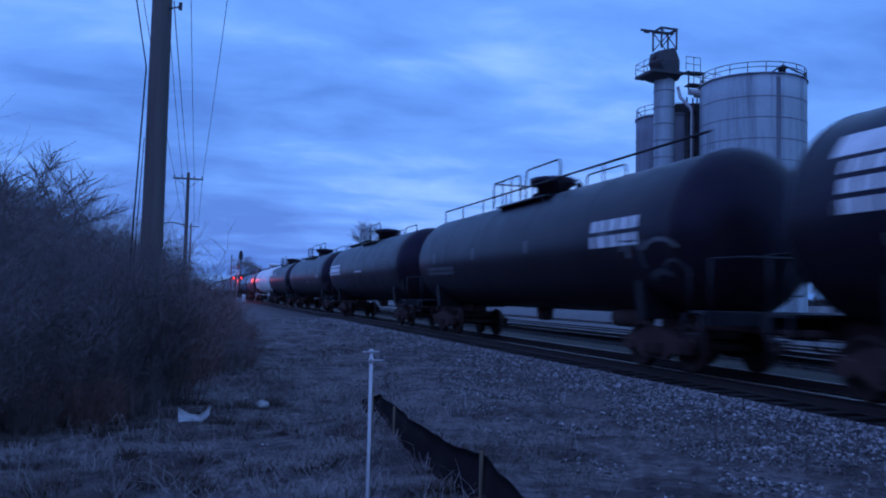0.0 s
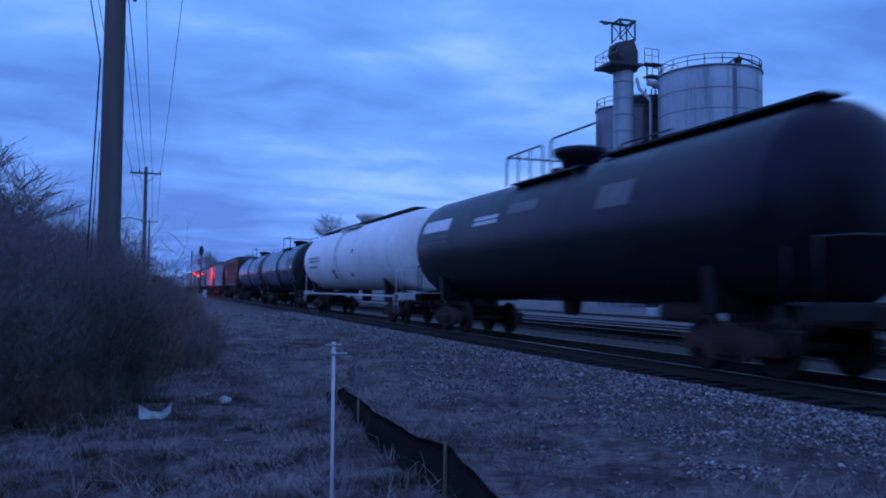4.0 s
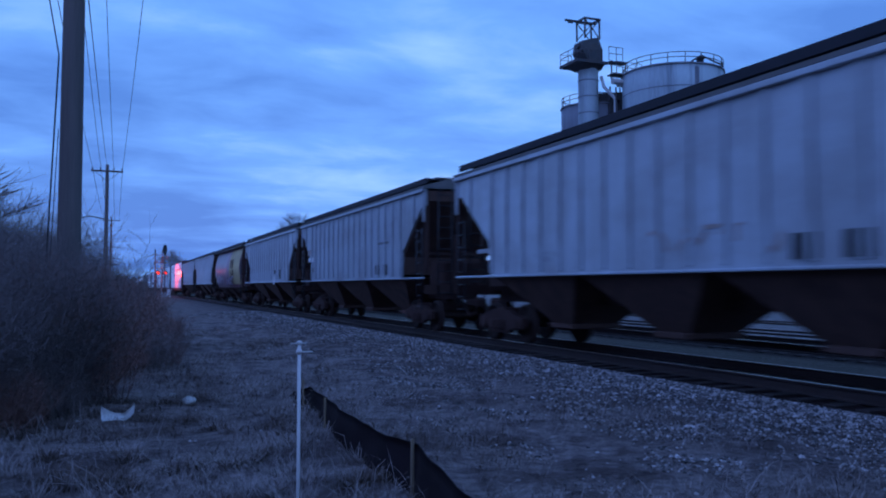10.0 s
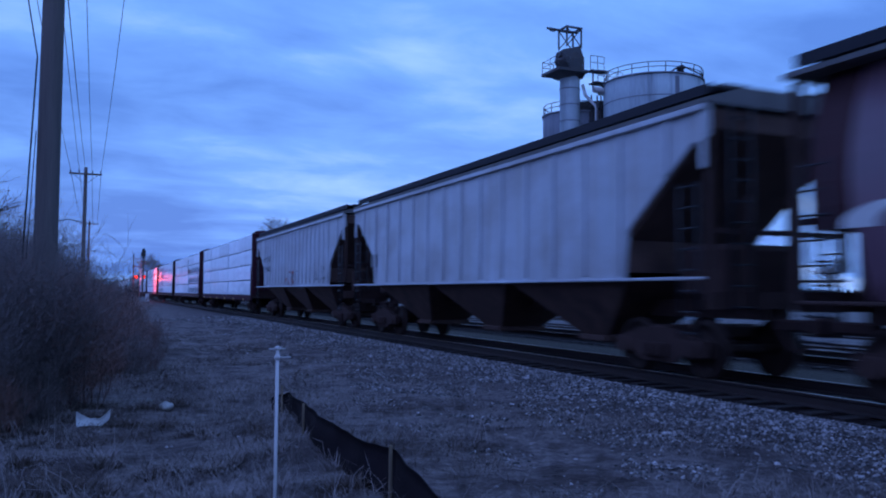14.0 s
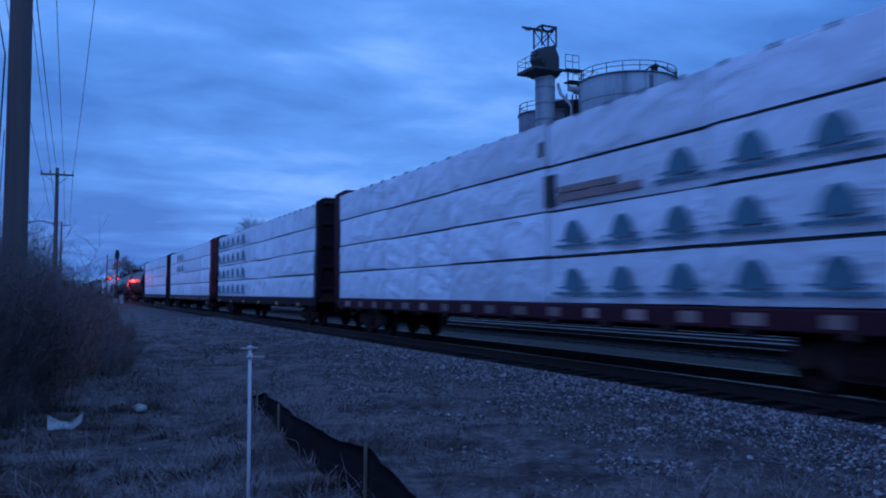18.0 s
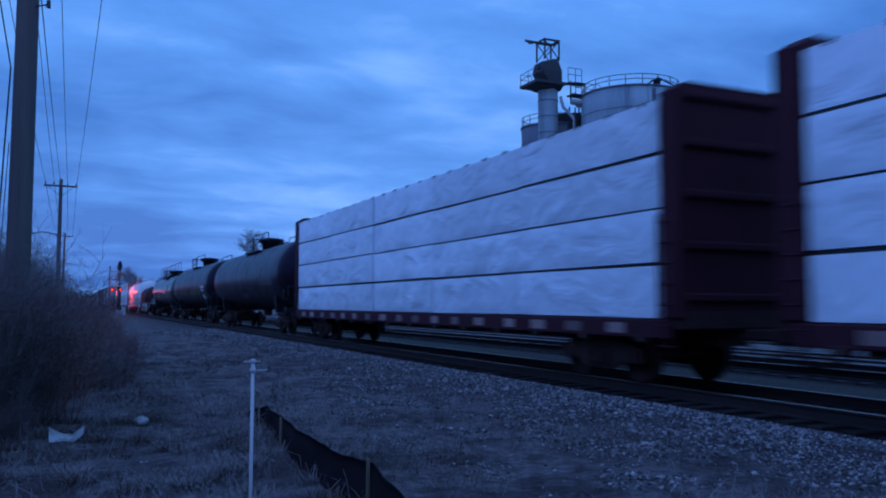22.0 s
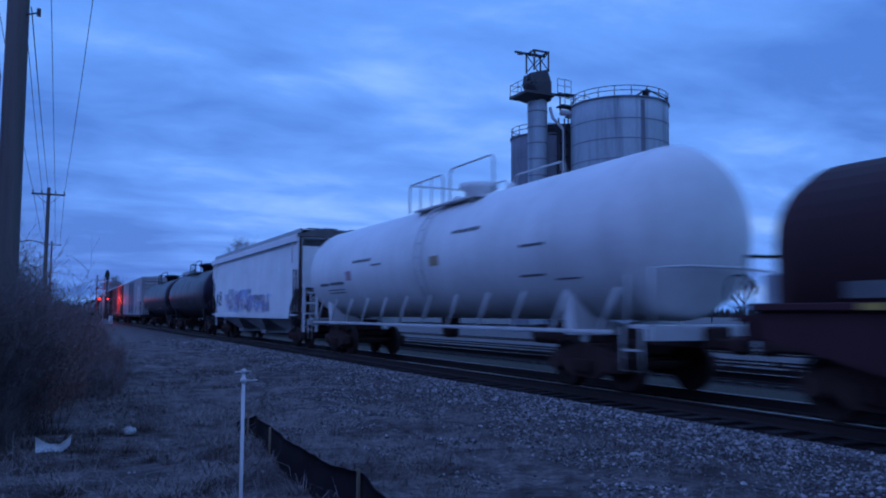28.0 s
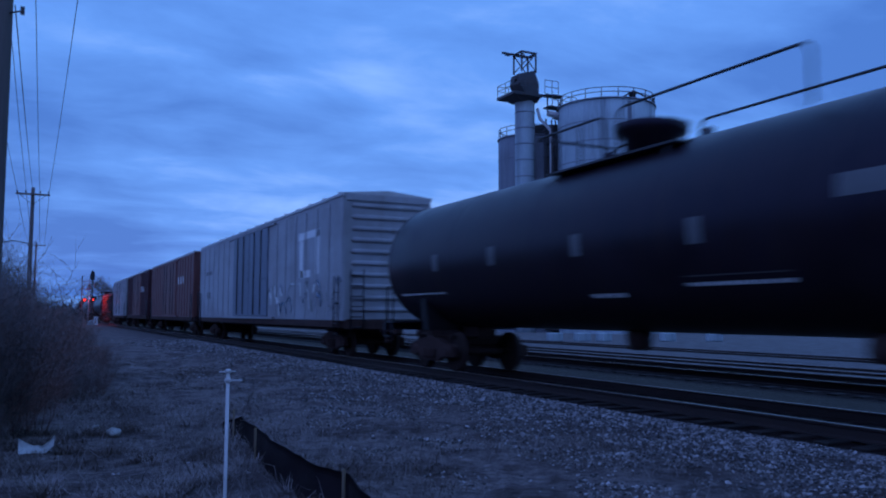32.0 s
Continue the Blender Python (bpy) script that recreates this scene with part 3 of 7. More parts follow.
        bm.to_mesh(me)
        bm.free()
        me.materials.append(M[material])
        me.update()
        return me


def raw_mesh(name, verts, faces, material, smooth=False):
    me = bpy.data.meshes.new(name)
    me.from_pydata(verts, [], faces)
    if smooth:
        me.polygons.foreach_set("use_smooth", [True] * len(me.polygons))
    me.materials.append(M[material])
    me.update()
    return me


def part(name, shape, material, parent, label="", at=None):
    """One mesh object under a thing or a part. shape: a Shape, or a mesh that is shared."""
    data = shape if isinstance(shape, bpy.types.Mesh) else shape.mesh(name, material)
    ob = new(name, data)
    ob.parent = parent
    if at is not None:
        ob.matrix_basis = at
    if label:
        ob["label"] = label
    return ob


def thing(name, label, category, group="", kind="", at=None, data=None):
    ob = new(name, data)
    if data is None:
        ob.empty_display_size = 0.3
    if at is not None:
        ob.matrix_basis = at
    return tagged(ob, label, category, group, kind)


# ------------------------------------------------------------------ plan
TRACK_X, TRACK2_X = 9.85, 14.3
RAIL_TOP, RAIL2_TOP, YARD_TOP = 0.165, 0.285, 0.075
BODY_LIFT = 0.155
GAUGE = 1.505


def ground_z(x, y, bank=True):
    """Height of the ground: a shallow verge, the ballast shoulder, two tracks, the plant's yard."""
    z = 0.0
    for x0, z0, x1, z1 in ((-60, 0.15, -4, 0.05), (-4, 0.05, 3, 0.0), (3, 0.0, 8.0, 0.02), (8.0, 0.02, 8.5, -0.05), (8.5, -0.05, 11.6, -0.05), (11.6, -0.05, 13.4, 0.112), (13.4, 0.112, 15.7, 0.112), (15.7, 0.112, 17.5, 0.0), (17.5, 0.0, 60, 0.0)):
        if x0 <= x <= x1:
            z = z0 + (z1 - z0) * (x - x0) / (x1 - x0)
    if x < 8.0:
        k = min(1.0, (8.0 - x) / 2.5)
        z += k * 0.08 * noise.noise((x * 0.7, y * 0.7, 0.3)) + k * 0.05 * noise.noise((x * 2.1, y * 2.1, 4.0))
    if bank and 1.0 < y < 10.4 and 0.0 < x < 2.8:
        # earth banked against the foot of the silt fence
        line = 1.42 + (2.12 - 1.42) * (y - 2.0) / 8.0
        rise = 0.31 - 0.02 * y
        d = x - line
        g = math.exp(-(d / (0.75 if d < 0 else 0.35)) ** 2) * min(1.0, (10.4 - y) / 1.2)
        z = z * (1 - 0.85 * g) + rise * g
    return z


def spread(lo, hi, near_lo, near_hi, fine, grow):
    """Coordinates, fine between near_lo and near_hi and ever coarser outwards."""
    mid = list(np.arange(near_lo, near_hi + fine * 0.5, fine))
    left, right, step = [], [], fine
    p = near_lo
    while p > lo:
        step *= grow
        p -= step
        left.append(max(p, lo))
    p, step = near_hi, fine
    while p < hi:
        step *= grow
        p += step
        right.append(min(p, hi))
    return left[::-1] + mid + right


def build_ground():
    xs = spread(-1800, 1800, -5, 18, 0.2, 1.35)
    ys = spread(-1800, 2200, 0, 30, 0.25, 1.2)
    verts = [(x, y, ground_z(x, y)) for y in ys for x in xs]
    n = len(xs)
    faces = [(j * n + i, j * n + i + 1, (j + 1) * n + i + 1, (j + 1) * n + i) for j in range(len(ys) - 1) for i in range(n - 1)]
    me = raw_mesh("ground", verts, faces, "ground", True)
    thing("ground", "dead grass verge, grey ballast and pale gravel yard at dusk", "ground", kind="structure", data=me)


build_ground()


def build_track(x, top, name, label, y0, y1, tie_y0, tie_y1):
    track = thing(name, label, "railway track", kind="structure", at=pose(x, 0, 0))
    prof = [(-0.075, 0.0), (0.075, 0.0), (0.07, 0.02), (0.012, 0.035), (0.010, 0.13), (0.036, 0.145), (0.036, 0.172), (-0.036, 0.172), (-0.036, 0.145), (-0.010, 0.13), (-0.012, 0.035), (-0.07, 0.02)]
    for s in (-1, 1):
        cx = s * GAUGE / 2
        rail = part("rail", Shape().prism([(cx + a, top - 0.178 + b) for a, b in prof], y0, y1), "rail", track)
        part("rail_head", Shape().box((cx, (y0 + y1) / 2, top - 0.003), (0.058, y1 - y0, 0.006)), "rail_top", rail, "worn bright running surface")
    tie = Shape().box((0, 0, top - 0.178 - 0.085), (2.55, 0.22, 0.17), chamfer=0.012).mesh("tie", "tie")
    rnd = random.Random(int(x * 100))
    y = tie_y0
    while y < tie_y1:
        part("tie", tie, None, track, at=pose(rnd.uniform(-0.03, 0.03), y, rnd.uniform(-0.008, 0.004), 0, 0, rnd.uniform(-0.8, 0.8)))
        y += 0.52
    return track


build_track(TRACK_X, RAIL_TOP, "railway_track", "main line of rusty steel rails on dark wooden ties in ballast", -60, 900, -4, 90)
build_track(TRACK2_X, RAIL2_TOP, "railway_track", "second line of rusty steel rails beyond the train", -60, 900, 4, 60)
build_track(19.9, YARD_TOP, "yard_track", "rusty spur rails sunk in the pale gravel yard", -20, 160, 10, 50)
build_track(25.4, YARD_TOP, "yard_track", "rusty spur rails sunk in gravel beside the silo plant", -20, 160, 16, 55)


# ------------------------------------------------------------------ silo plant
def ring_rail(parent, c, r, z, a0, a1, posts, rail_r=0.035, h=1.07, material="steel_dark"):
    """A curved guard rail of posts, top rail and mid rail."""
    for hh in (h, h * 0.55):
        pts = [(c[0] + r * math.cos(a), c[1] + r * math.sin(a), z + hh) for a in np.linspace(a0, a1, 40)]
        part("guard_rail", Shape().tube(pts, rail_r, 6), material, parent)
    post = Shape().tube([(0, 0, 0), (0, 0, h)], rail_r, 6).mesh("rail_post", material)
    for a in np.linspace(a0, a1, posts):
        part("rail_post", post, None, parent, at=pose(c[0] + r * math.cos(a), c[1] + r * math.sin(a), z))


def straight_rail(parent, pts, h=1.07, r=0.03, material="steel_dark"):
    for hh in (h, h * 0.55):
        part("guard_rail", Shape().tube([(x, y, z + hh) for x, y, z in pts], r, 6), material, parent)
    for p in pts:
        part("rail_post", Shape().tube([p, (p[0], p[1], p[2] + h)], r, 6), material, parent)


def build_silo(name, label, r, top, at, bands, material, rail=True, posts=18):
    s = thing(name, label, "silo", group="storage silos", at=at)
    prof = [(0, r), (top, r)]
    part("wall", Shape().lathe([(-0.3, r)] + [(z, r) for z in np.linspace(0, top, 12)], n=64), material, s)
    part("roof", Shape().lathe([(top, r + 0.10), (top + 0.12, r + 0.10), (top + 0.14, r * 0.97), (top + 0.75, 0.6), (top + 0.95, 0.5)], n=64), "concrete_b", s)
    for z in bands:
        part("joint_band", Shape().lathe([(z - 0.045, r + 0.004), (z - 0.035, r + 0.022), (z + 0.035, r + 0.022), (z + 0.045, r + 0.004)], n=64, caps=False), "concrete_b", s, "darker horizontal joint")
    if rail:
        ring_rail(s, (0, 0), r - 0.05, top + 0.1, 0, 2 * math.pi, posts, h=0.92)
    return s


def build_plant():
    big = build_silo("silo", "large pale concrete storage silo with roof guard rail", 4.42, 20.45, pose(46.3, 59.4, 0), (9.85, 11.6, 13.35, 15.1, 16.85, 18.6), "concrete", posts=20)
    part("stain", Shape().add([(4.425 * math.cos(a), 4.425 * math.sin(a), z) for z in (9.0, 20.2) for a in (-1.80, -1.755, -1.71)], [(0, 1, 4, 3), (1, 2, 5, 4)], True), "concrete_b", big, "dark vertical water stain")
    part("bracket", Shape().tube([(-1.2, -3.9, 20.6), (0.0, -3.9, 21.35), (3.6, -2.4, 21.25), (4.2, -1.5, 20.6)], 0.07, 8), "steel_dark", big, "bent roof pipe")
    part("roof_vent", Shape().lathe([(20.5, 0.3), (21.2, 0.3), (21.25, 0.5), (21.45, 0.1)], c=(0.3, -3.4, 0), n=16), "steel_dark", big)
    small = build_silo("silo", "smaller grey concrete silo behind the elevator tower", 2.9, 18.4, pose(42.05, 66.0, 0), (9.6, 13.1, 16.4), "concrete_b", posts=16)
    tw = thing("elevator_tower", "pale cylindrical elevator tower with platform, head house and boom", "tower", at=pose(40.15, 63.63, 0))
    part("shaft", Shape().lathe([(z, 0.92) for z in np.linspace(-0.3, 21.7, 12)], n=40), "concrete", tw)
    for z in (9.7, 11.25, 12.8, 14.35, 15.9, 17.4, 18.9, 20.4):
        part("joint_band", Shape().lathe([(z - 0.05, 0.925), (z - 0.04, 0.96), (z + 0.04, 0.96), (z + 0.05, 0.925)], n=40, caps=False), "concrete_b", tw)
    part("platform", Shape().plate([(-1.6, 21.7), (1.5, 21.7), (1.5, 21.95), (-1.6, 21.95)], -2.15, 1.0), "steel_dark", tw)
    part("platform_bracket", Shape().add([(-1.7, -1.2, 21.7), (-1.7, 1.1, 21.7), (-0.9, 0.8, 21.35), (-0.9, -0.8, 21.35), (0.9, 0.8, 21.35), (0.9, -0.8, 21.35), (0.95, -1.2, 21.7), (0.95, 1.1, 21.7)],
                                          [(0, 3, 2, 1), (3, 5, 4, 2), (5, 6, 7, 4), (0, 6, 5, 3), (1, 2, 4, 7)]), "steel_dark", tw)
    straight_rail(tw, [(-0.9, -1.5, 21.95), (-2.1, -1.5, 21.95), (-2.1, 0, 21.95), (-2.1, 1.4, 21.95), (-0.9, 1.4, 21.95)])
    part("head_house", Shape().add([(-0.45, -0.9, 21.95), (1.0, -0.9, 21.95), (1.0, 0.9, 21.95), (-0.45, 0.9, 21.95), (-1.1, -0.9, 23.0), (1.0, -0.9, 23.2), (1.0, 0.9, 23.2), (-1.1, 0.9, 23.0),
                                    (-1.05, -0.7, 23.9), (0.65, -0.7, 24.4), (0.65, 0.7, 24.4), (-1.05, 0.7, 23.9)],
                                   [(0, 3, 2, 1), (0, 1, 5, 4), (1, 2, 6, 5), (2, 3, 7, 6), (3, 0, 4, 7), (4, 5, 9, 8), (5, 6, 10, 9), (6, 7, 11, 10), (7, 4, 8, 11), (8, 9, 10, 11)]), "steel_dark", tw)
    part("hood", Shape().box((-1.0, -0.1, 23.5), (0.5, 0.6, 0.45), chamfer=0.08), "steel_dark", tw)
    for x, y in itertools.product((-0.75, 0.8), (-0.7, 0.7)):
        part("frame_post", Shape().box((x, y, 25.15), (0.12, 0.12, 1.9)), "steel_dark", tw)
    for y in (-0.7, 0.7):
        part("frame_brace", Shape().tube([(-0.75, y, 24.3), (0.8, y, 26.0)], 0.05, 5).tube([(0.8, y, 24.3), (-0.75, y, 26.0)], 0.05, 5), "steel_dark", tw)
    part("frame_top", Shape().box((0.02, -0.7, 26.05), (1.75, 0.14, 0.16)).box((0.02, 0.7, 26.05), (1.75, 0.14, 0.16)).box((-0.75, 0, 26.05), (0.14, 1.4, 0.16)).box((0.8, 0, 26.05), (0.14, 1.4, 0.16)), "steel_dark", tw)
    part("boom", Shape().box((-0.85, -0.1, 25.82), (3.3, 0.13, 0.20), chamfer=0.02), "steel_dark", tw, "horizontal hoisting beam")
    part("hoist", Shape().box((-1.9, -0.1, 25.68), (0.5, 0.20, 0.12)), "steel_dark", tw)
    # gangway and chutes between the tower and the large silo
    gw = thing("gangway", "steel gangway with pipes between tower and silo", "walkway", at=pose(42.2, 62.0, 0))
    part("deck", Shape().box((0.6, -0.3, 20.7), (3.0, 1.1, 0.12)), "steel_dark", gw)
    straight_rail(gw, [(-0.6, -0.8, 20.75), (0.4, -0.8, 20.75), (1.4, -0.8, 20.75), (2.1, -0.8, 20.75)])
    straight_rail(gw, [(-0.6, 0.4, 22.1), (0.2, 0.4, 22.1), (0.9, 0.4, 22.1)], 1.4)
    part("frame", Shape().box((0.15, 0.4, 22.0), (1.8, 0.9, 0.1)).box((0.9, 0.0, 21.2), (0.1, 0.1, 1.8)).box((-0.6, 0.0, 21.2), (0.1, 0.1, 1.8)), "steel_dark", gw)
    part("chute", Shape().tube([(-1.55, 0.25, 20.6), (-1.35, 0.1, 19.6), (-0.85, -0.55, 18.7), (-0.72, -0.75, 18.3), (-0.72, -0.75, 9.0)], 0.15, 10), "galv", gw, "bent pale grain chute")
    part("chute", Shape().tube([(-1.0, -0.7, 20.0), (1.9, -0.9, 19.9)], 0.28, 10), "galv", gw)
    part("stair_tower", Shape().box((-0.1, 1.3, 9.8), (2.7, 0.5, 19.2), Matrix.Rotation(radians(-34), 4, "Z")), "steel_dark", gw, "dark steel stair shaft")
    for z in np.arange(9, 19, 1.2):
        part("stair_landing", Shape().box((-0.1, 0.35, z), (1.2, 0.5, 0.08)), "steel_dark", gw)
    for x in (-0.7, 0.35):
        part("stair_post", Shape().box((x, 0.1, 10.0), (0.10, 0.10, 19.4)), "steel_dark", gw)
    part("junction_box", Shape().box((0.0, -0.6, 19.9), (0.7, 0.5, 0.6), chamfer=0.04).box((0.7, -0.8, 20.5), (0.35, 0.35, 0.35), chamfer=0.03), "galv", gw)
    part("pipe", Shape().tube([(-0.75, -0.9, 9.0), (-0.75, -0.9, 19.4)], 0.07, 6).tube([(0.95, -0.9, 9.0), (0.95, -0.9, 19.8)], 0.05, 6), "steel_dark", gw)


build_plant()


def build_blocks():
    block = Shape().box((0, 0, 0.25), (0.9, 0.6, 0.5), chamfer=0.05).mesh("concrete_block", "concrete")
    for x, y, rz in ((27.6, 40.5, 10), (29.3, 40.1, -6), (30.6, 39.7, 14), (32.9, 38.9, -9), (34.4, 38.4, 4), (37.0, 37.2, -16)):
        thing("concrete_block", "pale cast concrete block standing in the gravel yard", "concrete block", group="yard blocks", at=pose(x, y, 0, 0, 0, rz), data=block)


build_blocks()


# ------------------------------------------------------------------ poles and wires
def build_pole(name, label, at, height, r0, r1, arm_z, arm_half, arm_turn=0.0, lamp=False):
    p = thing(name, label, "utility pole", group="line of utility poles", at=at)
    part("shaft", Shape().lathe([(z, r0 + (r1 - r0) * max(z, 0) / height) for z in np.linspace(-0.4, height, 14)], n=20), "wood_pole", p)
    turn = Matrix.Rotation(arm_turn, 4, "Z")
    part("crossarm", Shape().box((0, -r1 - 0.05, arm_z), (arm_half * 2, 0.10, 0.12), chamfer=0.012), "wood_pole", p, at=turn)
    for s in (-1, 1):
        part("brace", Shape().tube([(s * 0.75, -r1 - 0.02, arm_z - 0.05), (0, -r1, arm_z - 0.7)], 0.015, 5), "steel_dark", p)
    for x in (-arm_half + 0.08, -arm_half * 0.42, arm_half * 0.42, arm_half - 0.08):
        part("insulator", Shape().lathe([(arm_z + 0.06, 0.02), (arm_z + 0.14, 0.02), (arm_z + 0.15, 0.05), (arm_z + 0.2, 0.045), (arm_z + 0.24, 0.02)], c=(x, -r1 - 0.05, 0), n=10), "steel_dark", p)
    if lamp:
        part("lamp_arm", Shape().tube([(-0.1, 0, 6.1), (-1.0, -0.1, 6.25), (-1.7, -0.15, 6.1)], 0.035, 6), "steel_dark", p)
        part("lamp_head", Shape().box((-1.95, -0.15, 6.06), (0.6, 0.22, 0.14), chamfer=0.05), "steel_dark", p)
    return p


near_pole = build_pole("utility_pole", "thick weathered brown wooden utility pole rising from the brush", pose(-0.575, 12.0, 0), 12.4, 0.157, 0.110, 11.6, 1.5)
part("bolt", Shape().tube([(0.0, -0.2, 8.55), (0.28, -0.22, 8.55)], 0.02, 6).box((0.24, -0.22, 8.5), (0.09, 0.09, 0.22), chamfer=0.02), "steel_dark", near_pole, "small insulator bracket")
part("spike", Shape().tube([(0.1, -0.1, 5.45), (0.26, -0.12, 5.5)], 0.012, 5).box((0.25, -0.12, 5.5), (0.05, 0.05, 0.1)), "steel_dark", near_pole)
part("spike", Shape().tube([(0.1, -0.1, 5.75), (0.24, -0.12, 5.78)], 0.012, 5).box((0.24, -0.12, 5.78), (0.05, 0.05, 0.08)), "steel_dark", near_pole)
build_pole("utility_pole", "distant dark utility pole with a single crossarm and lamp arm", pose(-0.56, 60, 0), 9.84, 0.16, 0.11, 9.37, 1.02, lamp=True)
build_pole("utility_pole", "far small utility pole with a crossarm", pose(-0.5, 128, 0), 11.6, 0.16, 0.11, 11.1, 1.2)


def wire(a, b, sag, r=0.012):
    a, b = Vector(a), Vector(b)
    pts = [a.lerp(b, k / 24) - Vector((0, 0, sag * 4 * (k / 24) * (1 - k / 24))) for k in range(25)]
    thing("overhead_wire", "thin dark overhead wire strung between the poles", "wire", group="overhead wires", data=Shape().tube(pts, r, 5).mesh("overhead_wire", "cable"))


for x1, x2 in ((0.83, 0.40), (-0.50, -0.16), (-2.0, -1.48), (-1.2, -0.95)):
    wire((x1, 12.0, 11.75), (x2, 59.9, 9.54), 0.45)
    wire((x1, 12.0, 11.75), (x1 + 0.6, -38, 11.9), 0.6)
    wire((x2, 59.9, 9.54), (x2 + 0.1, 127.9, 11.3), 0.6, 0.016)
wire((-0.42, 12.0, 5.6), (-0.45, 59.9, 9.0), 0.3, 0.008)
wire((-2.0, 11.95, 11.7), (-0.745, 11.93, 4.6), 0.0, 0.009)
wire((-0.745, 11.93, 4.6), (-0.90, 11.9, 0.1), 0.0, 0.011)
wire((-0.73, 11.93, 3.6), (-0.86, 11.9, 0.1), 0.0, 0.006)


# ------------------------------------------------------------------ signal and level crossing
def build_signal():
    s = thing("railway_signal", "tall dark railway signal mast beside the track", "signal", at=pose(6.55, 120, 0))
    part("mast", Shape().tube([(0, 0, 0), (0, 0, 7.0)], 0.09, 10), "steel_dark", s)
    part("backplate", Shape().plate([(0.3 * math.cos(a), 6.65 + (0.72 if math.sin(a) > 0 else 0.72) * math.sin(a)) for a in np.linspace(0, 2 * math.pi, 20)[:-1]], 0, 0.03), "decal_shade_black", s, at=pose(0, -0.12, 0, 0, 0, 90))
    for z in (6.95, 6.4):
        part("signal_lens", Shape().lathe([(-0.35, 0.16), (-0.12, 0.13), (-0.1, 0.02)], "Y", (0, 0, z), 14), "decal_shade_black", s)
    part("ladder", Shape().tube([(-0.16, 0.25, 0.3), (-0.16, 0.25, 6.0)], 0.02, 5).tube([(0.16, 0.25, 0.3), (0.16, 0.25, 6.0)], 0.02, 5), "steel_dark", s)
    part("platform", Shape().box((0, 0.3, 5.5), (0.9, 0.7, 0.05)), "steel_dark", s)
    part("base", Shape().box((0, 0, 0.3), (0.8, 0.8, 0.7), chamfer=0.05), "concrete", s)
    bx = thing("relay_cabinet", "pale metal relay cabinet by the signal", "cabinet", at=pose(7.0, 117, 0))
    part("case", Shape().box((0, 0, 0.55), (0.45, 0.45, 1.1), chamfer=0.03), "sign_white", bx)
    # crossing flasher
    f = thing("crossing_signal", "level crossing post with two lit red flashing lights", "crossing signal", at=pose(6.3, 123, 0))
    part("post", Shape().tube([(0, 0, 0), (0, 0, 4.6)], 0.07, 10), "galv", f)
    part("crossbuck", Shape().box((0, -0.1, 4.3), (1.2, 0.03, 0.2), Matrix.Rotation(radians(45), 4, "Y")).box((0, -0.14, 4.3), (1.2, 0.03, 0.2), Matrix.Rotation(radians(-45), 4, "Y")), "sign_white", f)
    part("light_bar", Shape().box((0, -0.1, 3.45), (1.3, 0.06, 0.06)), "steel_dark", f)
    for x in (-0.5, 0.5):
        hood = part("light_disc", Shape().lathe([(-0.16, 0.30), (-0.13, 0.30), (-0.12, 0.1)], "Y", (x, 0, 3.45), 18), "decal_shade_black", f)
        part("red_lens", Shape().lathe([(-0.24, 0.10), (-0.2, 0.17), (-0.165, 0.17)], "Y", (x, 0, 3.45), 18), "red_lens", hood, "glowing red lens")
    g = thing("signal_bridge", "distant steel signal frame beside the track", "signal frame", at=pose(5.55, 126, 0))
    part("post", Shape().tube([(0, 0, 0), (0, 0, 6.9)], 0.08, 8).tube([(1.0, 0, 4.9), (1.0, 0, 6.9)], 0.05, 6), "steel_dark", g)
    part("beam", Shape().box((0.45, 0, 5.0), (1.3, 0.12, 0.12)).box((0.45, 0, 6.1), (1.1, 0.08, 0.08)), "steel_dark", g)
    part("ladder", Shape().tube([(0.3, 0, 4.9), (0.3, 0, 6.1)], 0.03, 5), "steel_dark", g)


build_signal()
RED_POWER = 700.0
red = bpy.data.lights.new("crossing_red", "POINT")
red.color, red.energy, red.shadow_soft_size = (1.0, 0.05, 0.03), RED_POWER, 0.2
new("crossing_red", red).location = (7.0, 123.6, 3.4)

# ------------------------------------------------------------------ the train
SPEED = 16.79
K = 0.965
WHEEL_R = 0.457
TRAIN = []
WHEELS = []


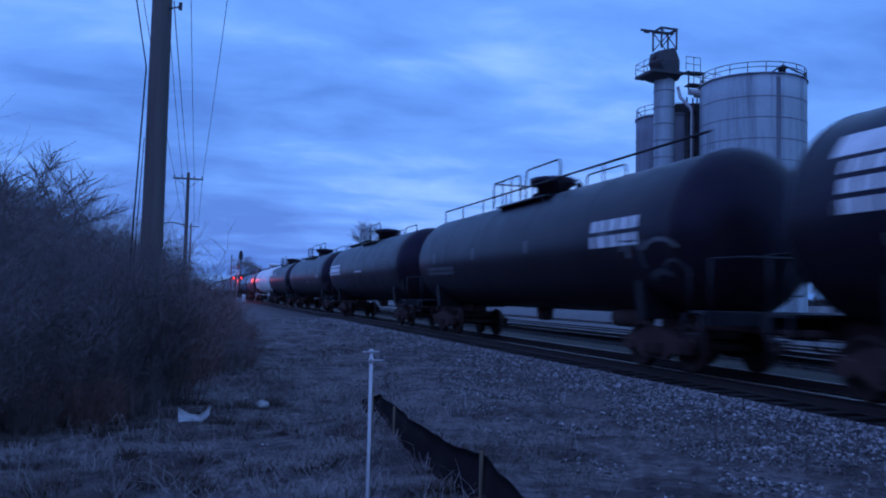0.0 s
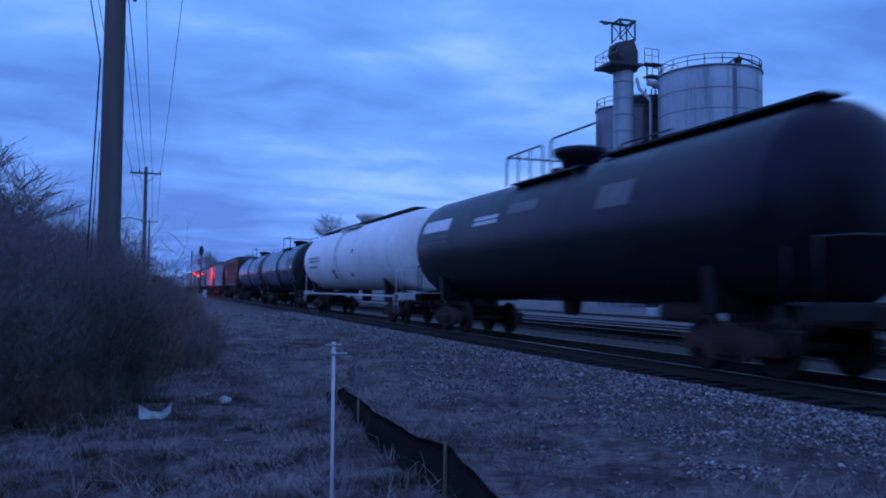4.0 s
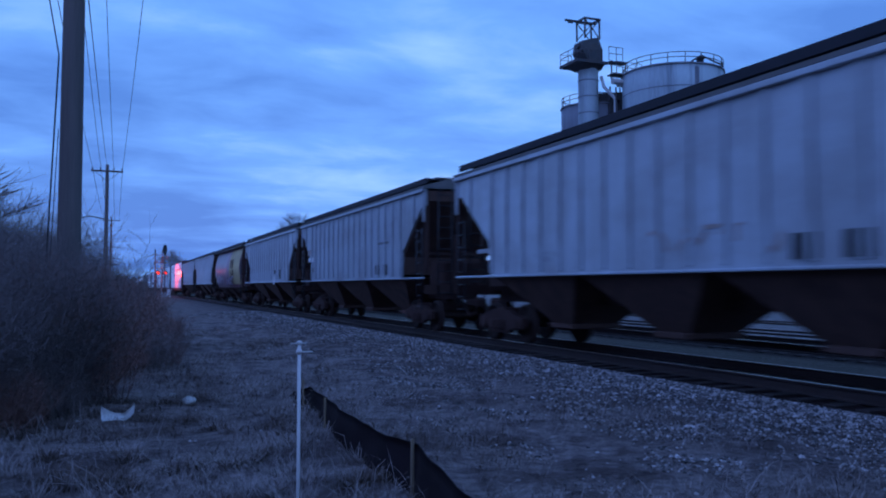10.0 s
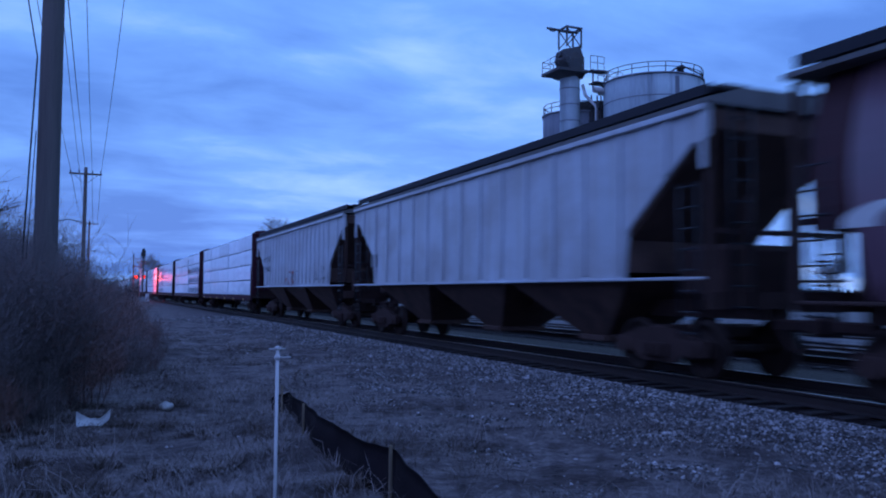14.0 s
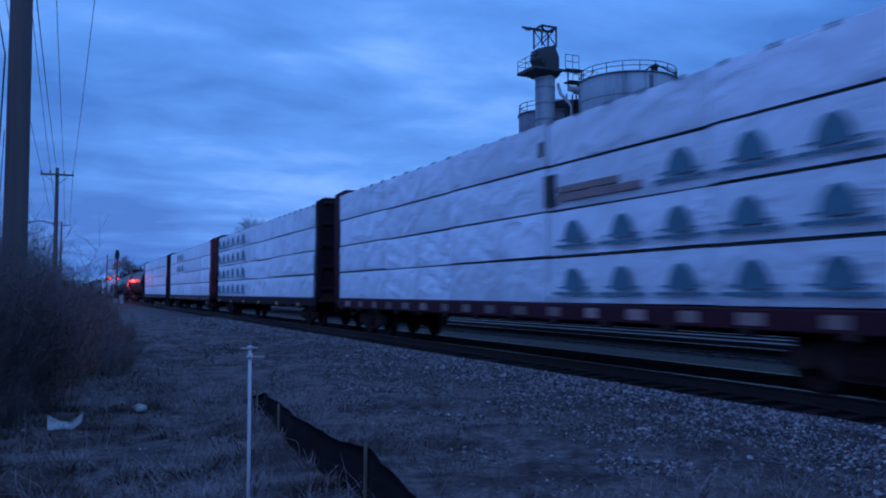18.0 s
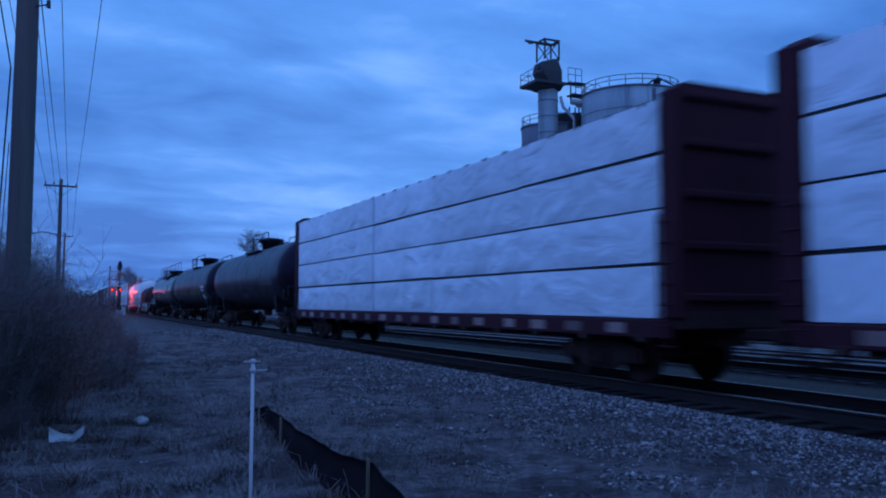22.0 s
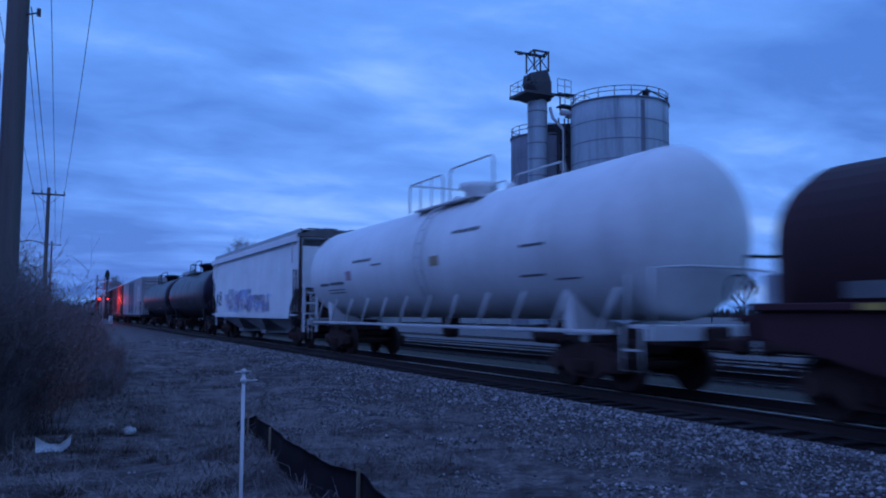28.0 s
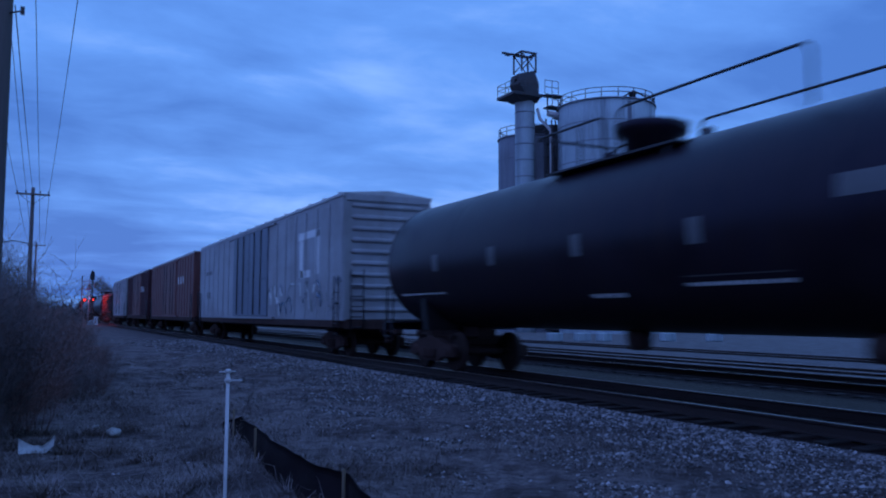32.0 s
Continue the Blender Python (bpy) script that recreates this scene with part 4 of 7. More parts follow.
def shared_running_gear():
    prof = []
    wheel = Shape()
    for s in (-1, 1):
        x = s * 0.7525
        wheel.lathe([(x - s * 0.075, WHEEL_R + 0.024), (x - s * 0.045, WHEEL_R + 0.024), (x - s * 0.04, WHEEL_R), (x + s * 0.065, WHEEL_R - 0.004), (x + s * 0.065, WHEEL_R - 0.06),
                     (x + s * 0.02, WHEEL_R - 0.075), (x + s * 0.005, 0.16), (x + s * 0.07, 0.13), (x + s * 0.07, 0.08)], "X", (0, 0, 0), 28)
    wheel.tube([(-1.02, 0, 0), (1.02, 0, 0)], 0.075, 10)
    for k in range(4):
        a = k * math.pi / 2 + 0.4
        for s in (-1, 1):
            wheel.box((s * 0.775, 0.27 * math.cos(a), 0.27 * math.sin(a)), (0.02, 0.05, 0.05))
    frame_out = [(-1.18, 0.36), (-1.18, 0.60), (-0.85, 0.66), (-0.42, 0.78), (0.42, 0.78), (0.85, 0.66), (1.18, 0.60), (1.18, 0.36), (1.02, 0.34), (0.72, 0.40), (0.42, 0.22), (-0.42, 0.22), (-0.72, 0.40), (-1.02, 0.34)]
    side = Shape().plate(frame_out, -0.07, 0.07)
    for s in (-1, 1):
        side.lathe([(-0.12, 0.13), (-0.10, 0.15), (0.12, 0.15)], "X", (0, s * 0.865, 0.457), 14)
    for dy in (-0.2, 0.0, 0.2):
        side.lathe([(0.30, 0.09), (0.36, 0.07), (0.42, 0.09), (0.48, 0.07), (0.54, 0.09)], "Z", (-0.09, dy, 0), 10)
    bolster = Shape().box((0, 0, 0.70), (2.1, 0.4, 0.26), chamfer=0.04).lathe([(0.8, 0.22), (0.95, 0.2)], c=(0, 0, 0), n=16)
    for s in (-1, 1):
        bolster.box((0, s * 0.42, 0.5), (1.7, 0.08, 0.12)).box((0.75, s * 0.38, 0.46), (0.08, 0.10, 0.3)).box((-0.75, s * 0.38, 0.46), (0.08, 0.10, 0.3))
    coup = Shape().box((0, 0.3, 0.88), (0.16, 0.9, 0.18), chamfer=0.03).box((0.05, 0.78, 0.88), (0.3, 0.28, 0.3), chamfer=0.06).tube([(0.25, 0.2, 0.8), (0.28, 0.5, 0.5), (0.2, 0.85, 0.62)], 0.025, 6)
    return dict(wheelset=wheel.mesh("wheelset", "wheel_steel"), sideframe=side.mesh("sideframe", "under"), bolster=bolster.mesh("truck", "under"), coupler=coup.mesh("coupler", "under"))


GEAR = shared_running_gear()


def running_gear(car, half, truck_y, tail=0.0):
    for s in (-1, 1):
        truck = part("truck", GEAR["bolster"], None, car, at=pose(0, s * truck_y, 0))
        for sx in (-1, 1):
            part("sideframe", GEAR["sideframe"], None, truck, at=pose(sx * 0.98, 0, 0, 0, 0, 0 if sx < 0 else 180))
        for sy in (-1, 1):
            wh = part("wheelset", GEAR["wheelset"], None, truck, at=pose(0, sy * 0.865, WHEEL_R))
            WHEELS.append((wh, car, sy * 0.865))
        part("coupler", GEAR["coupler"], None, car, at=pose(0, s * (half + tail - 0.05), 0, 0, 0, 0 if s > 0 else 180))


def new_car(kind, label, front, rear, truck_in=2.0, tail=0.0):
    """front, rear: distances along the train of the ends of the body."""
    car = thing(kind, label, "freight car", group="cars of the freight train")
    length = (rear - front) * K
    TRAIN.append((car, (front + rear) / 2 * K))
    running_gear(car, length / 2, length / 2 - truck_in, tail)
    return car, length


def raise_body(car):
    """Sets the body of a car at its height over the trucks and couplers."""
    for ob in car.children:
        if ob.name.split(".")[0] not in ("truck", "coupler"):
            ob.location.z += BODY_LIFT
    return car


def ladder(car, x, y, z0, z1, width=0.42, along="Y", material="chrome_pipe"):
    s = Shape()
    d = Vector((0, width / 2, 0)) if along == "Y" else Vector((width / 2, 0, 0))
    c = Vector((x, y, 0))
    for k in (-1, 1):
        p = c + d * k
        s.tube([(p.x, p.y, z0), (p.x, p.y, z1)], 0.022, 5)
    n = int((z1 - z0) / 0.32)
    for i in range(n + 1):
        z = z0 + 0.1 + i * 0.32
        if z < z1:
            s.tube([(c.x - d.x, c.y - d.y, z), (c.x + d.x, c.y + d.y, z)], 0.016, 5)
    part("ladder", s, material, car)


def curved_patch(car, name, r, zc, y0, y1, a0, a1, material, lift=0.006, label=""):
    """A painted panel on the near flank of a tank. Angles from the horizontal, degrees upwards."""
    n = 8
    verts, faces = [], []
    for k in range(n + 1):
        a = radians(a0 + (a1 - a0) * k / n)
        for y in (y0, y1):
            verts.append((-(r + lift) * math.cos(a), y, zc + (r + lift) * math.sin(a)))
    for k in range(n):
        faces.append((2 * k, 2 * k + 1, 2 * k + 3, 2 * k + 2))
    return part(name, raw_mesh(name, verts, faces, material, True), None, car, label)


def lettering_curved(car, r, zc, y0, y1, a0, a1, material, seed, rows=1):
    """Unreadable lettering as a row of plain bars."""
    rnd = random.Random(seed)
    verts, faces = [], []
    for row in range(rows):
        b0 = a0 + (a1 - a0) * row / rows
        b1 = b0 + (a1 - a0) / rows * 0.72
        y = y0
        while y < y1:
            w = min(rnd.uniform(0.10, 0.22) * (abs(a1 - a0) / rows / 6 + 0.6), y1 - y)
            o = len(verts)
            for a in (radians(b0), radians(b1)):
                for yy in (y, y + w * 0.8):
                    verts.append((-(r + 0.013) * math.cos(a), yy, zc + (r + 0.013) * math.sin(a)))
            faces.append((o, o + 1, o + 3, o + 2))
            y += w
    part("lettering", raw_mesh("lettering", verts, faces, material), None, car)


def stroke_marks(car, name, x, y0, y1, z0, z1, materials, seed, count=26, curve=None):
    """Sprayed paint: overlapping crooked strokes on the flank. curve: (radius, centre height) of a round flank."""
    rnd = random.Random(seed)

    def flank(z, lift):
        if curve:
            r, zc = curve
            return -math.sqrt(max(0.01, (r + lift) ** 2 - (z - zc) ** 2))
        return x - lift

    for i in range(count):
        m = materials[i % len(materials)]
        verts, faces = [], []
        y, z = rnd.uniform(y0, y1), rnd.uniform(z0, z1)
        ang, wid = rnd.uniform(0, math.pi), rnd.uniform(0.05, 0.16) * (z1 - z0) ** 0.5
        step = rnd.uniform(0.10, 0.2) * (z1 - z0) ** 0.5
        bend = rnd.uniform(-0.6, 0.6)
        lift = 0.006 + 0.0005 * i
        n = rnd.randint(4, 8)
        for k in range(n):
            dy, dz = -math.sin(ang) * wid / 2, math.cos(ang) * wid / 2
            for s in (-1, 1):
                zz = min(max(z + s * dz, z0 - 0.05), z1 + 0.05)
                verts.append((flank(zz, lift), y + s * dy, zz))
            y += math.cos(ang) * step
            z = min(max(z + math.sin(ang) * step, z0), z1)
            ang += bend
        for k in range(n - 1):
            faces.append((2 * k, 2 * k + 1, 2 * k + 3, 2 * k + 2))
        part(name, raw_mesh(name, verts, faces, m), None, car)


def tank_car(label, front, rear, paint="black_paint", r=1.61, zc=2.665, ring=False, ring_mat="band", long_rail=0, side_walk=False, marks=(), dome_mat="black_paint",
             letters=(), head_mat=None, sprays=(), pipe="chrome_pipe", cradle=False, hoops=True, dome_y=0.0, skirts=False, rail_h=0.66, fore=-2.5, second=None, rails=None, dome_s=1.0, handrail=True):
    car, ln = new_car("tank_car", label, front, rear, 1.75, 0.35)
    h = ln / 2 + 0.40
    d = r * 0.50
    prof = [(-h + d * (1 - math.sin(a)), max(0.02, r * math.cos(a))) for a in np.linspace(math.pi / 2, 0, 9)]
    prof += [(y, r) for y in np.linspace(-h + d, h - d, 13)[1:-1]]
    prof += [(h - d * (1 - math.sin(a)), max(0.02, r * math.cos(a))) for a in np.linspace(0, math.pi / 2, 9)]
    shell = part("shell", Shape().lathe(prof, "Y", (0, 0, zc), 56), paint, car)
    for y in np.linspace(-h + d, h - d, 6):
        part("weld_seam", Shape().lathe([(y - 0.03, r + 0.001), (y - 0.015, r + 0.006), (y + 0.015, r + 0.006), (y + 0.03, r + 0.001)], "Y", (0, 0, zc), 56, caps=False), paint, shell)
    if ring:
        part("band", Shape().lathe([(-0.55, r + 0.002), (-0.54, r + 0.012), (0.54, r + 0.012), (0.55, r + 0.002)], "Y", (0, ring, zc), 56, caps=False), ring_mat, car, "dark painted band round the tank")
    # the front end takes a darker colour of its own
    if head_mat:
        cap = [(-h + d * (1 - math.sin(a)) - 0.012, max(0.02, (r + 0.012) * math.cos(a))) for a in np.linspace(math.pi / 2, 0, 9)] + [(-h + d + 0.7, r + 0.012)]
        part("head", Shape().lathe(cap, "Y", (0, 0, zc), 56, caps=False), head_mat, car, "dark end cap of the tank")
    # sills, bolsters, end platforms
    for s in (-1, 1):
        ye = s * (ln / 2 + 0.45)
        part("stub_sill", Shape().box((0, s * (h - 1.5), 0.98), (0.55, 3.3, 0.36), chamfer=0.03), "under", car)
        part("saddle", Shape().prism([(-1.25, 0.98), (1.25, 0.98), (1.32, 1.75), (0.9, 1.35), (0.0, 1.15), (-0.9, 1.35), (-1.32, 1.75)], s * (h - 2.3) - 0.16, s * (h - 2.3) + 0.16), paint if cradle else "band", car)
        part("end_platform", Shape().box((0, ye - s * 0.3, 1.16), (2.7, 0.55, 0.06), chamfer=0.01).box((0, ye, 1.05), (2.8, 0.07, 0.22)), pipe, car)
        part("end_rail", Shape().tube([(-1.3, ye, 1.15), (-1.3, ye, 2.1), (-0.55, ye, 2.15), (0.55, ye, 2.15), (1.3, ye, 2.1), (1.3, ye, 1.15)], 0.028, 6), pipe, car)
        for sx in (-1, 1):
            part("step", Shape().tube([(sx * 1.42, ye - s * 0.6, 1.15), (sx * 1.42, ye - s * 0.6, 0.45), (sx * 1.42, ye - s * 0.12, 0.45), (sx * 1.42, ye - s * 0.12, 1.15)], 0.022, 5).box((sx * 1.42, ye - s * 0.36, 0.78), (0.06, 0.48, 0.03)), pipe, car)
            part("grab_iron", Shape().tube([(sx * 1.36, ye - s * 0.55, 1.15), (sx * 1.36, ye - s * 0.55, 1.95), (sx * 1.2, ye - s * 0.75, 2.05)], 0.022, 5), pipe, car)
    part("brake_reservoir", Shape().lathe([(-0.7, 0.05), (-0.62, 0.2), (0.62, 0.2), (0.7, 0.05)], "Y", (-0.5, -h + 3.9, 0.95), 14), "under", car)
    part("brake_wheel", Shape().tube([(0.5 + 0.28 * math.cos(a), -ln / 2 - 0.5, 1.75 + 0.28 * math.sin(a)) for a in np.linspace(0, 2 * math.pi, 17)], 0.018, 5, caps=False), "chrome_pipe", car)
    part("outlet_valve", Shape().lathe([(0.72, 0.16), (0.8, 0.22), (zc - r + 0.05, 0.26)], c=(0, 0.4, 0), n=14), "under", car)
    # dome, walkway and railings
    zt = zc + r
    part("dome", Shape().lathe([(zt - 0.12, 0.44 * dome_s), (zt + 0.26 * dome_s, 0.48 * dome_s), (zt + 0.34 * dome_s, 0.66 * dome_s), (zt + 0.50 * dome_s, 0.68 * dome_s), (zt + 0.54 * dome_s, 0.56 * dome_s), (zt + 0.60 * dome_s, 0.14 * dome_s)], c=(0, dome_y, 0), n=24), dome_mat, car)
    part("valve", Shape().lathe([(zt - 0.05, 0.14), (zt + 0.18, 0.14), (zt + 0.24, 0.05)], c=(0, dome_y + 1.2, 0), n=12), dome_mat, car)
    part("valve", Shape().lathe([(zt - 0.05, 0.1), (zt + 0.25, 0.1), (zt + 0.3, 0.03)], c=(0.3, dome_y - 1.1, 0), n=12), dome_mat, car)
    part("walkway", Shape().box((0.88, dome_y, zt - 0.20), (0.36, 3.6, 0.04)).box((-0.88, dome_y, zt - 0.20), (0.36, 3.6, 0.04)).box((-0.98, dome_y - 1.5, zt - 0.3), (0.05, 0.06, 0.24)).box((-0.98, dome_y + 1.5, zt - 0.3), (0.05, 0.06, 0.24)), pipe, car)
    if hoops:
        for sx in (-1, 1):
            for y0, y1, hh in rails or ((fore, -0.25, rail_h), (0.15, 2.3, rail_h - 0.06)) + (((second[0], second[1], rail_h),) if second else ()):
                s = Shape().tube([(sx * 0.95, dome_y + y0, zt - 0.18), (sx * 0.95, dome_y + y0, zt + hh - 0.14), (sx * 0.95, dome_y + y0 + 0.05, zt + hh - 0.05), (sx * 0.95, dome_y + y0 + 0.14, zt + hh), (sx * 0.95, dome_y + y1 - 0.14, zt + hh),
                                  (sx * 0.95, dome_y + y1 - 0.05, zt + hh - 0.05), (sx * 0.95, dome_y + y1, zt + hh - 0.14), (sx * 0.95, dome_y + y1, zt - 0.18)], 0.026, 6)
                if y0 > 0:
                    for f in (0.33, 0.66):
                        s.tube([(sx * 0.95, dome_y + y0 + (y1 - y0) * f, zt - 0.15), (sx * 0.95, dome_y + y0 + (y1 - y0) * f, zt + hh)], 0.022, 5)
                part("railing", s, pipe, car)
        ye = rails[-1][1] if rails else 2.3
        part("end_railing", Shape().tube([(-0.95, dome_y + ye, zt + rail_h - 0.06), (0.95, dome_y + ye, zt + rail_h - 0.06)], 0.026, 6), pipe, car)
    for sx in (-1, 1) if pipe == "pale_pipe" else ():
        ladder_pts = [(sx * (r + 0.10) * math.cos(a), dome_y + 0.2, zc + (r + 0.10) * math.sin(a)) for a in np.linspace(radians(-38), radians(62), 9)]
        s = Shape()
        for dy in (-0.21, 0.21):
            s.tube([(x, y + dy, z) for x, y, z in ladder_pts], 0.022, 5)
        for x, y, z in ladder_pts:
            s.tube([(x, y - 0.21, z), (x, y + 0.21, z)], 0.016, 5)
        part("ladder", s, pipe, car)
    if long_rail:
        y0, y1 = (-h + 0.9, h - 0.9) if long_rail in (1, 4) else ((-h + 0.6, dome_y - 1.9) if long_rail == 2 else (dome_y + 1.9, h - 0.6))
        zz = zt + (0.98 if long_rail == 1 else 0.30 if long_rail == 4 else 0.22)
        if handrail:
            s = Shape().tube([(-0.62, y0, zz), (-0.62, y1, zz)], 0.028, 6)
            for y in np.linspace(y0, y1, 9):
                s.tube([(-0.62, y, zt - 0.12), (-0.62, y, zz)], 0.022, 5)
            part("handrail", s, "chrome_pipe", car, "long handrail along the tank top")
        if long_rail != 4 or not handrail:
            part("running_board", Shape().box((-0.32, (y0 + y1) / 2, zt + 0.04), (0.5, y1 - y0, 0.05)), "roof_edge", car)
    if side_walk:
        part("side_sill", Shape().box((-1.42, 0, 1.06), (0.10, ln - 0.9, 0.07), chamfer=0.012).box((1.42, 0, 1.06), (0.10, ln - 0.9, 0.07), chamfer=0.012), pipe, car, "bright side walkway beam")
    if skirts:
        for y in np.linspace(-h + 1.2, h - 1.2, 12):
            part("support_rib", Shape().tube([(-1.40, y, 1.08), (-1.33, y - 0.42, 1.80)], 0.040, 6), pipe, car)
    for y0, y1, a0, a1, m in marks:
        curved_patch(car, "placard", r, zc, y0, y1, a0, a1, m)
    for i, (y0, y1, a0, a1, m, rows) in enumerate(letters):
        lettering_curved(car, r, zc, y0, y1, a0, a1, m, int(front) + i, rows)
    for i, (y0, y1, z0, z1, mats, n) in enumerate(sprays):
        stroke_marks(car, "paint_stroke", 0, y0, y1, z0, z1, mats, int(front) * 7 + i, n, (r, zc))
    return car


def hopper_car(label, front, rear, paint, ribs=17, top=4.10, roof="roof", round_side=False, marks=(), letters=(), sprays=(), bay_paint=None, sill_paint=None, panel=None, eave=True, zb=1.46, bow=0.16):
    car, ln = new_car("hopper_car", label, front, rear, truck_in=1.75)
    h = ln / 2
    w = 1.52
    if round_side:
        zb = 1.12
    cut = 1.75 if ribs else 1.1
    bay_paint = bay_paint or "bay_brown"
    sill_paint = sill_paint or paint
    if round_side:
        # bowed flanks: a smooth curve from sill to eave
        flank = [(-(w + 0.02 - bow + bow * math.sin(math.pi * k / 10)), zb + (top - zb) * k / 10) for k in range(11)]
        out = flank + [(-x, z) for x, z in flank[::-1]]
        part("body", Shape().prism(out, -h + cut * 0.55, h - cut * 0.55, True), paint, car)
        for s in (-1, 1):
            part("end_sheet", Shape().prism([(x * 0.985, z) for x, z in out if z > 2.0], s * (h - cut * 0.55), s * (h - 0.35)), paint if panel != "dark" else "brown", car)
    else:
        if not ribs:
            side = [(-h + 0.1, top), (-h + 0.1, 2.15), (-h + 0.55, 2.15), (-h + 1.3, zb + 0.25), (-h + 1.3, zb), (h - 1.3, zb), (h - 1.3, zb + 0.25), (h - 0.55, 2.15), (h - 0.1, 2.15), (h - 0.1, top)]
        else:
            side = [(-h, top), (-h, top - 0.55), (-h + 0.35, top - 0.6), (-h + cut + 0.25, zb + 0.8), (-h + cut + 0.35, zb), (h - cut - 0.35, zb), (h - cut - 0.25, zb + 0.8), (h - 0.35, top - 0.6), (h, top - 0.55), (h, top)]
        for sx in (-1, 1):
            part("side_panel", Shape().plate(side, sx * (w - 0.05), sx * (w - 0.11)), paint, car)
        part("end_slope_sheet", Shape().plate([(-h + 0.05, top - 0.1), (-h + 0.05, top - 0.4), (-h + cut + 0.3, zb + 0.65), (-h + cut + 0.3, zb + 0.1), (h - cut - 0.3, zb + 0.1), (h - cut - 0.3, zb + 0.65), (h - 0.05, top - 0.4), (h - 0.05, top - 0.1)], -(w - 0.12), w - 0.12), "bay_brown" if ribs else paint, car)
        rib = Shape().box((0, 0, (top + zb) / 2), (0.07, 0.10, top - zb - 0.1), chamfer=0.015).mesh("side_rib", paint)
        short = Shape().box((0, 0, top - 0.55), (0.07, 0.10, 0.95), chamfer=0.015).mesh("side_rib", paint)
        for y in np.linspace(-h + cut + 0.45, h - cut - 0.45, ribs):
            for sx in (-1, 1):
                part("side_rib", rib, None, car, at=pose(sx * (w - 0.03), y, 0))
        for y in (-h + 0.08, -h + 0.95, h - 0.95, h - 0.08):
            for sx in (-1, 1):
                part("side_rib", short, None, car, at=pose(sx * (w - 0.03), y, 0))
    # roof with hatch trough and running boards
    part("roof", Shape().prism([(-w - (0.03 if eave else -0.05), top - 0.04), (-w - (0.03 if eave else -0.05), top + 0.03), (-0.75, top + 0.26), (0.75, top + 0.26), (w + 0.03, top + 0.03), (w + 0.03, top - 0.04)], -h - 0.04, h + 0.04), roof, car)
    part("hatch_cover", Shape().box((0, 0, top + 0.33), (0.62, ln - 1.4, 0.14), chamfer=0.04), roof, car)
    for sx in (-1, 1):
        part("running_board", Shape().box((sx * 0.85, 0, top + 0.29), (0.5, ln - 0.1, 0.035)), "roof", car)
        part("roof_walk", Shape().box((sx * 1.12, 0, top + 0.24), (0.55, ln - 0.1, 0.045)).box((sx * 1.38, 0, top + 0.20), (0.05, ln - 0.1, 0.16)), "roof_edge" if ribs or round_side else "galv", car)
        if not round_side:
            part("top_chord", Shape().box((sx * (w + 0.0), 0, top - 0.1), (0.09, ln, 0.10), chamfer=0.015), paint, car)
        part("side_sill", Shape().box((sx * (w - 0.03), 0, zb - 0.03), (0.10, ln - 0.2, 0.055), chamfer=0.015), sill_paint, car)
    # discharge bays
    n = 3
    bl = (ln - 2 * cut - 0.6) / n
    for k in range(n):
        y = -h + cut + 0.3 + bl * (k + 0.5)
        a, c = bl / 2 - 0.04, 0.42
        v = [(-1.40, y - a, zb), (1.40, y - a, zb), (1.40, y + a, zb), (-1.40, y + a, zb), (-0.55, y - c, 0.36), (0.55, y - c, 0.36), (0.55, y + c, 0.36), (-0.55, y + c, 0.36)]
        part("discharge_bay", Shape().add(v, [(0, 1, 5, 4), (1, 2, 6, 5), (2, 3, 7, 6), (3, 0, 4, 7), (4, 5, 6, 7), (0, 3, 2, 1)]).box((0, y, 0.32), (1.3, 0.95, 0.12), chamfer=0.02), bay_paint, car)
    part("center_sill", Shape().box((0, 0, 0.95), (0.5, ln - 0.2, 0.3)), "under", car)
    for s in (-1, 1):
        ye = s * (h - 0.06)
        for sx in (-1, 1):
            part("corner_post", Shape().box((sx * (w - 0.12), ye, (zb + top) / 2), (0.10, 0.10, top - zb - 0.2)), "under", car)
            ladder(car, sx * (w - 0.02), s * (h - 0.42), 0.5, 2.9, material="chrome_pipe")
        if ribs:
            ladder(car, -0.85, s * (h + 0.02), 0.9, top, along="X", material="chrome_pipe")
        for x in (-0.45, 0.45):
            part("end_post", Shape().box((x, s * (h - 0.25), 1.9), (0.10, 0.12, 1.7)), "under", car)
        part("end_cross_beam", Shape().box((0, ye, 2.15), (2.7, 0.07, 0.08)).box((0, ye, 1.1), (2.9, 0.12, 0.26)), "under", car)
        part("brake_rigging", Shape().box((0.1, s * (h - 1.0), 1.55), (1.7, 1.1, 0.9), chamfer=0.1), "under", car)
        part("brake_cylinder", Shape().lathe([(-0.3, 0.14), (0.3, 0.14)], "X", (0.2, s * (h - 0.9), 1.5), 12), "under", car)
        if not ribs:
            part("end_sheet", Shape().box((0, s * (h - 0.30), (2.05 + top) / 2), (2 * w - 0.3, 0.5, top - 2.1), chamfer=0.06), paint, car)
            part("end_ladder", Shape().box((-1.25, s * (h + 0.0), 1.55), (0.10, 0.06, 2.1)).box((-0.75, s * (h + 0.0), 1.55), (0.10, 0.06, 2.1)).box((-1.0, s * (h + 0.0), 1.2), (0.5, 0.05, 0.05)).box((-1.0, s * (h + 0.0), 1.6), (0.5, 0.05, 0.05)).box((-1.0, s * (h + 0.0), 2.0), (0.5, 0.05, 0.05)), paint, car)
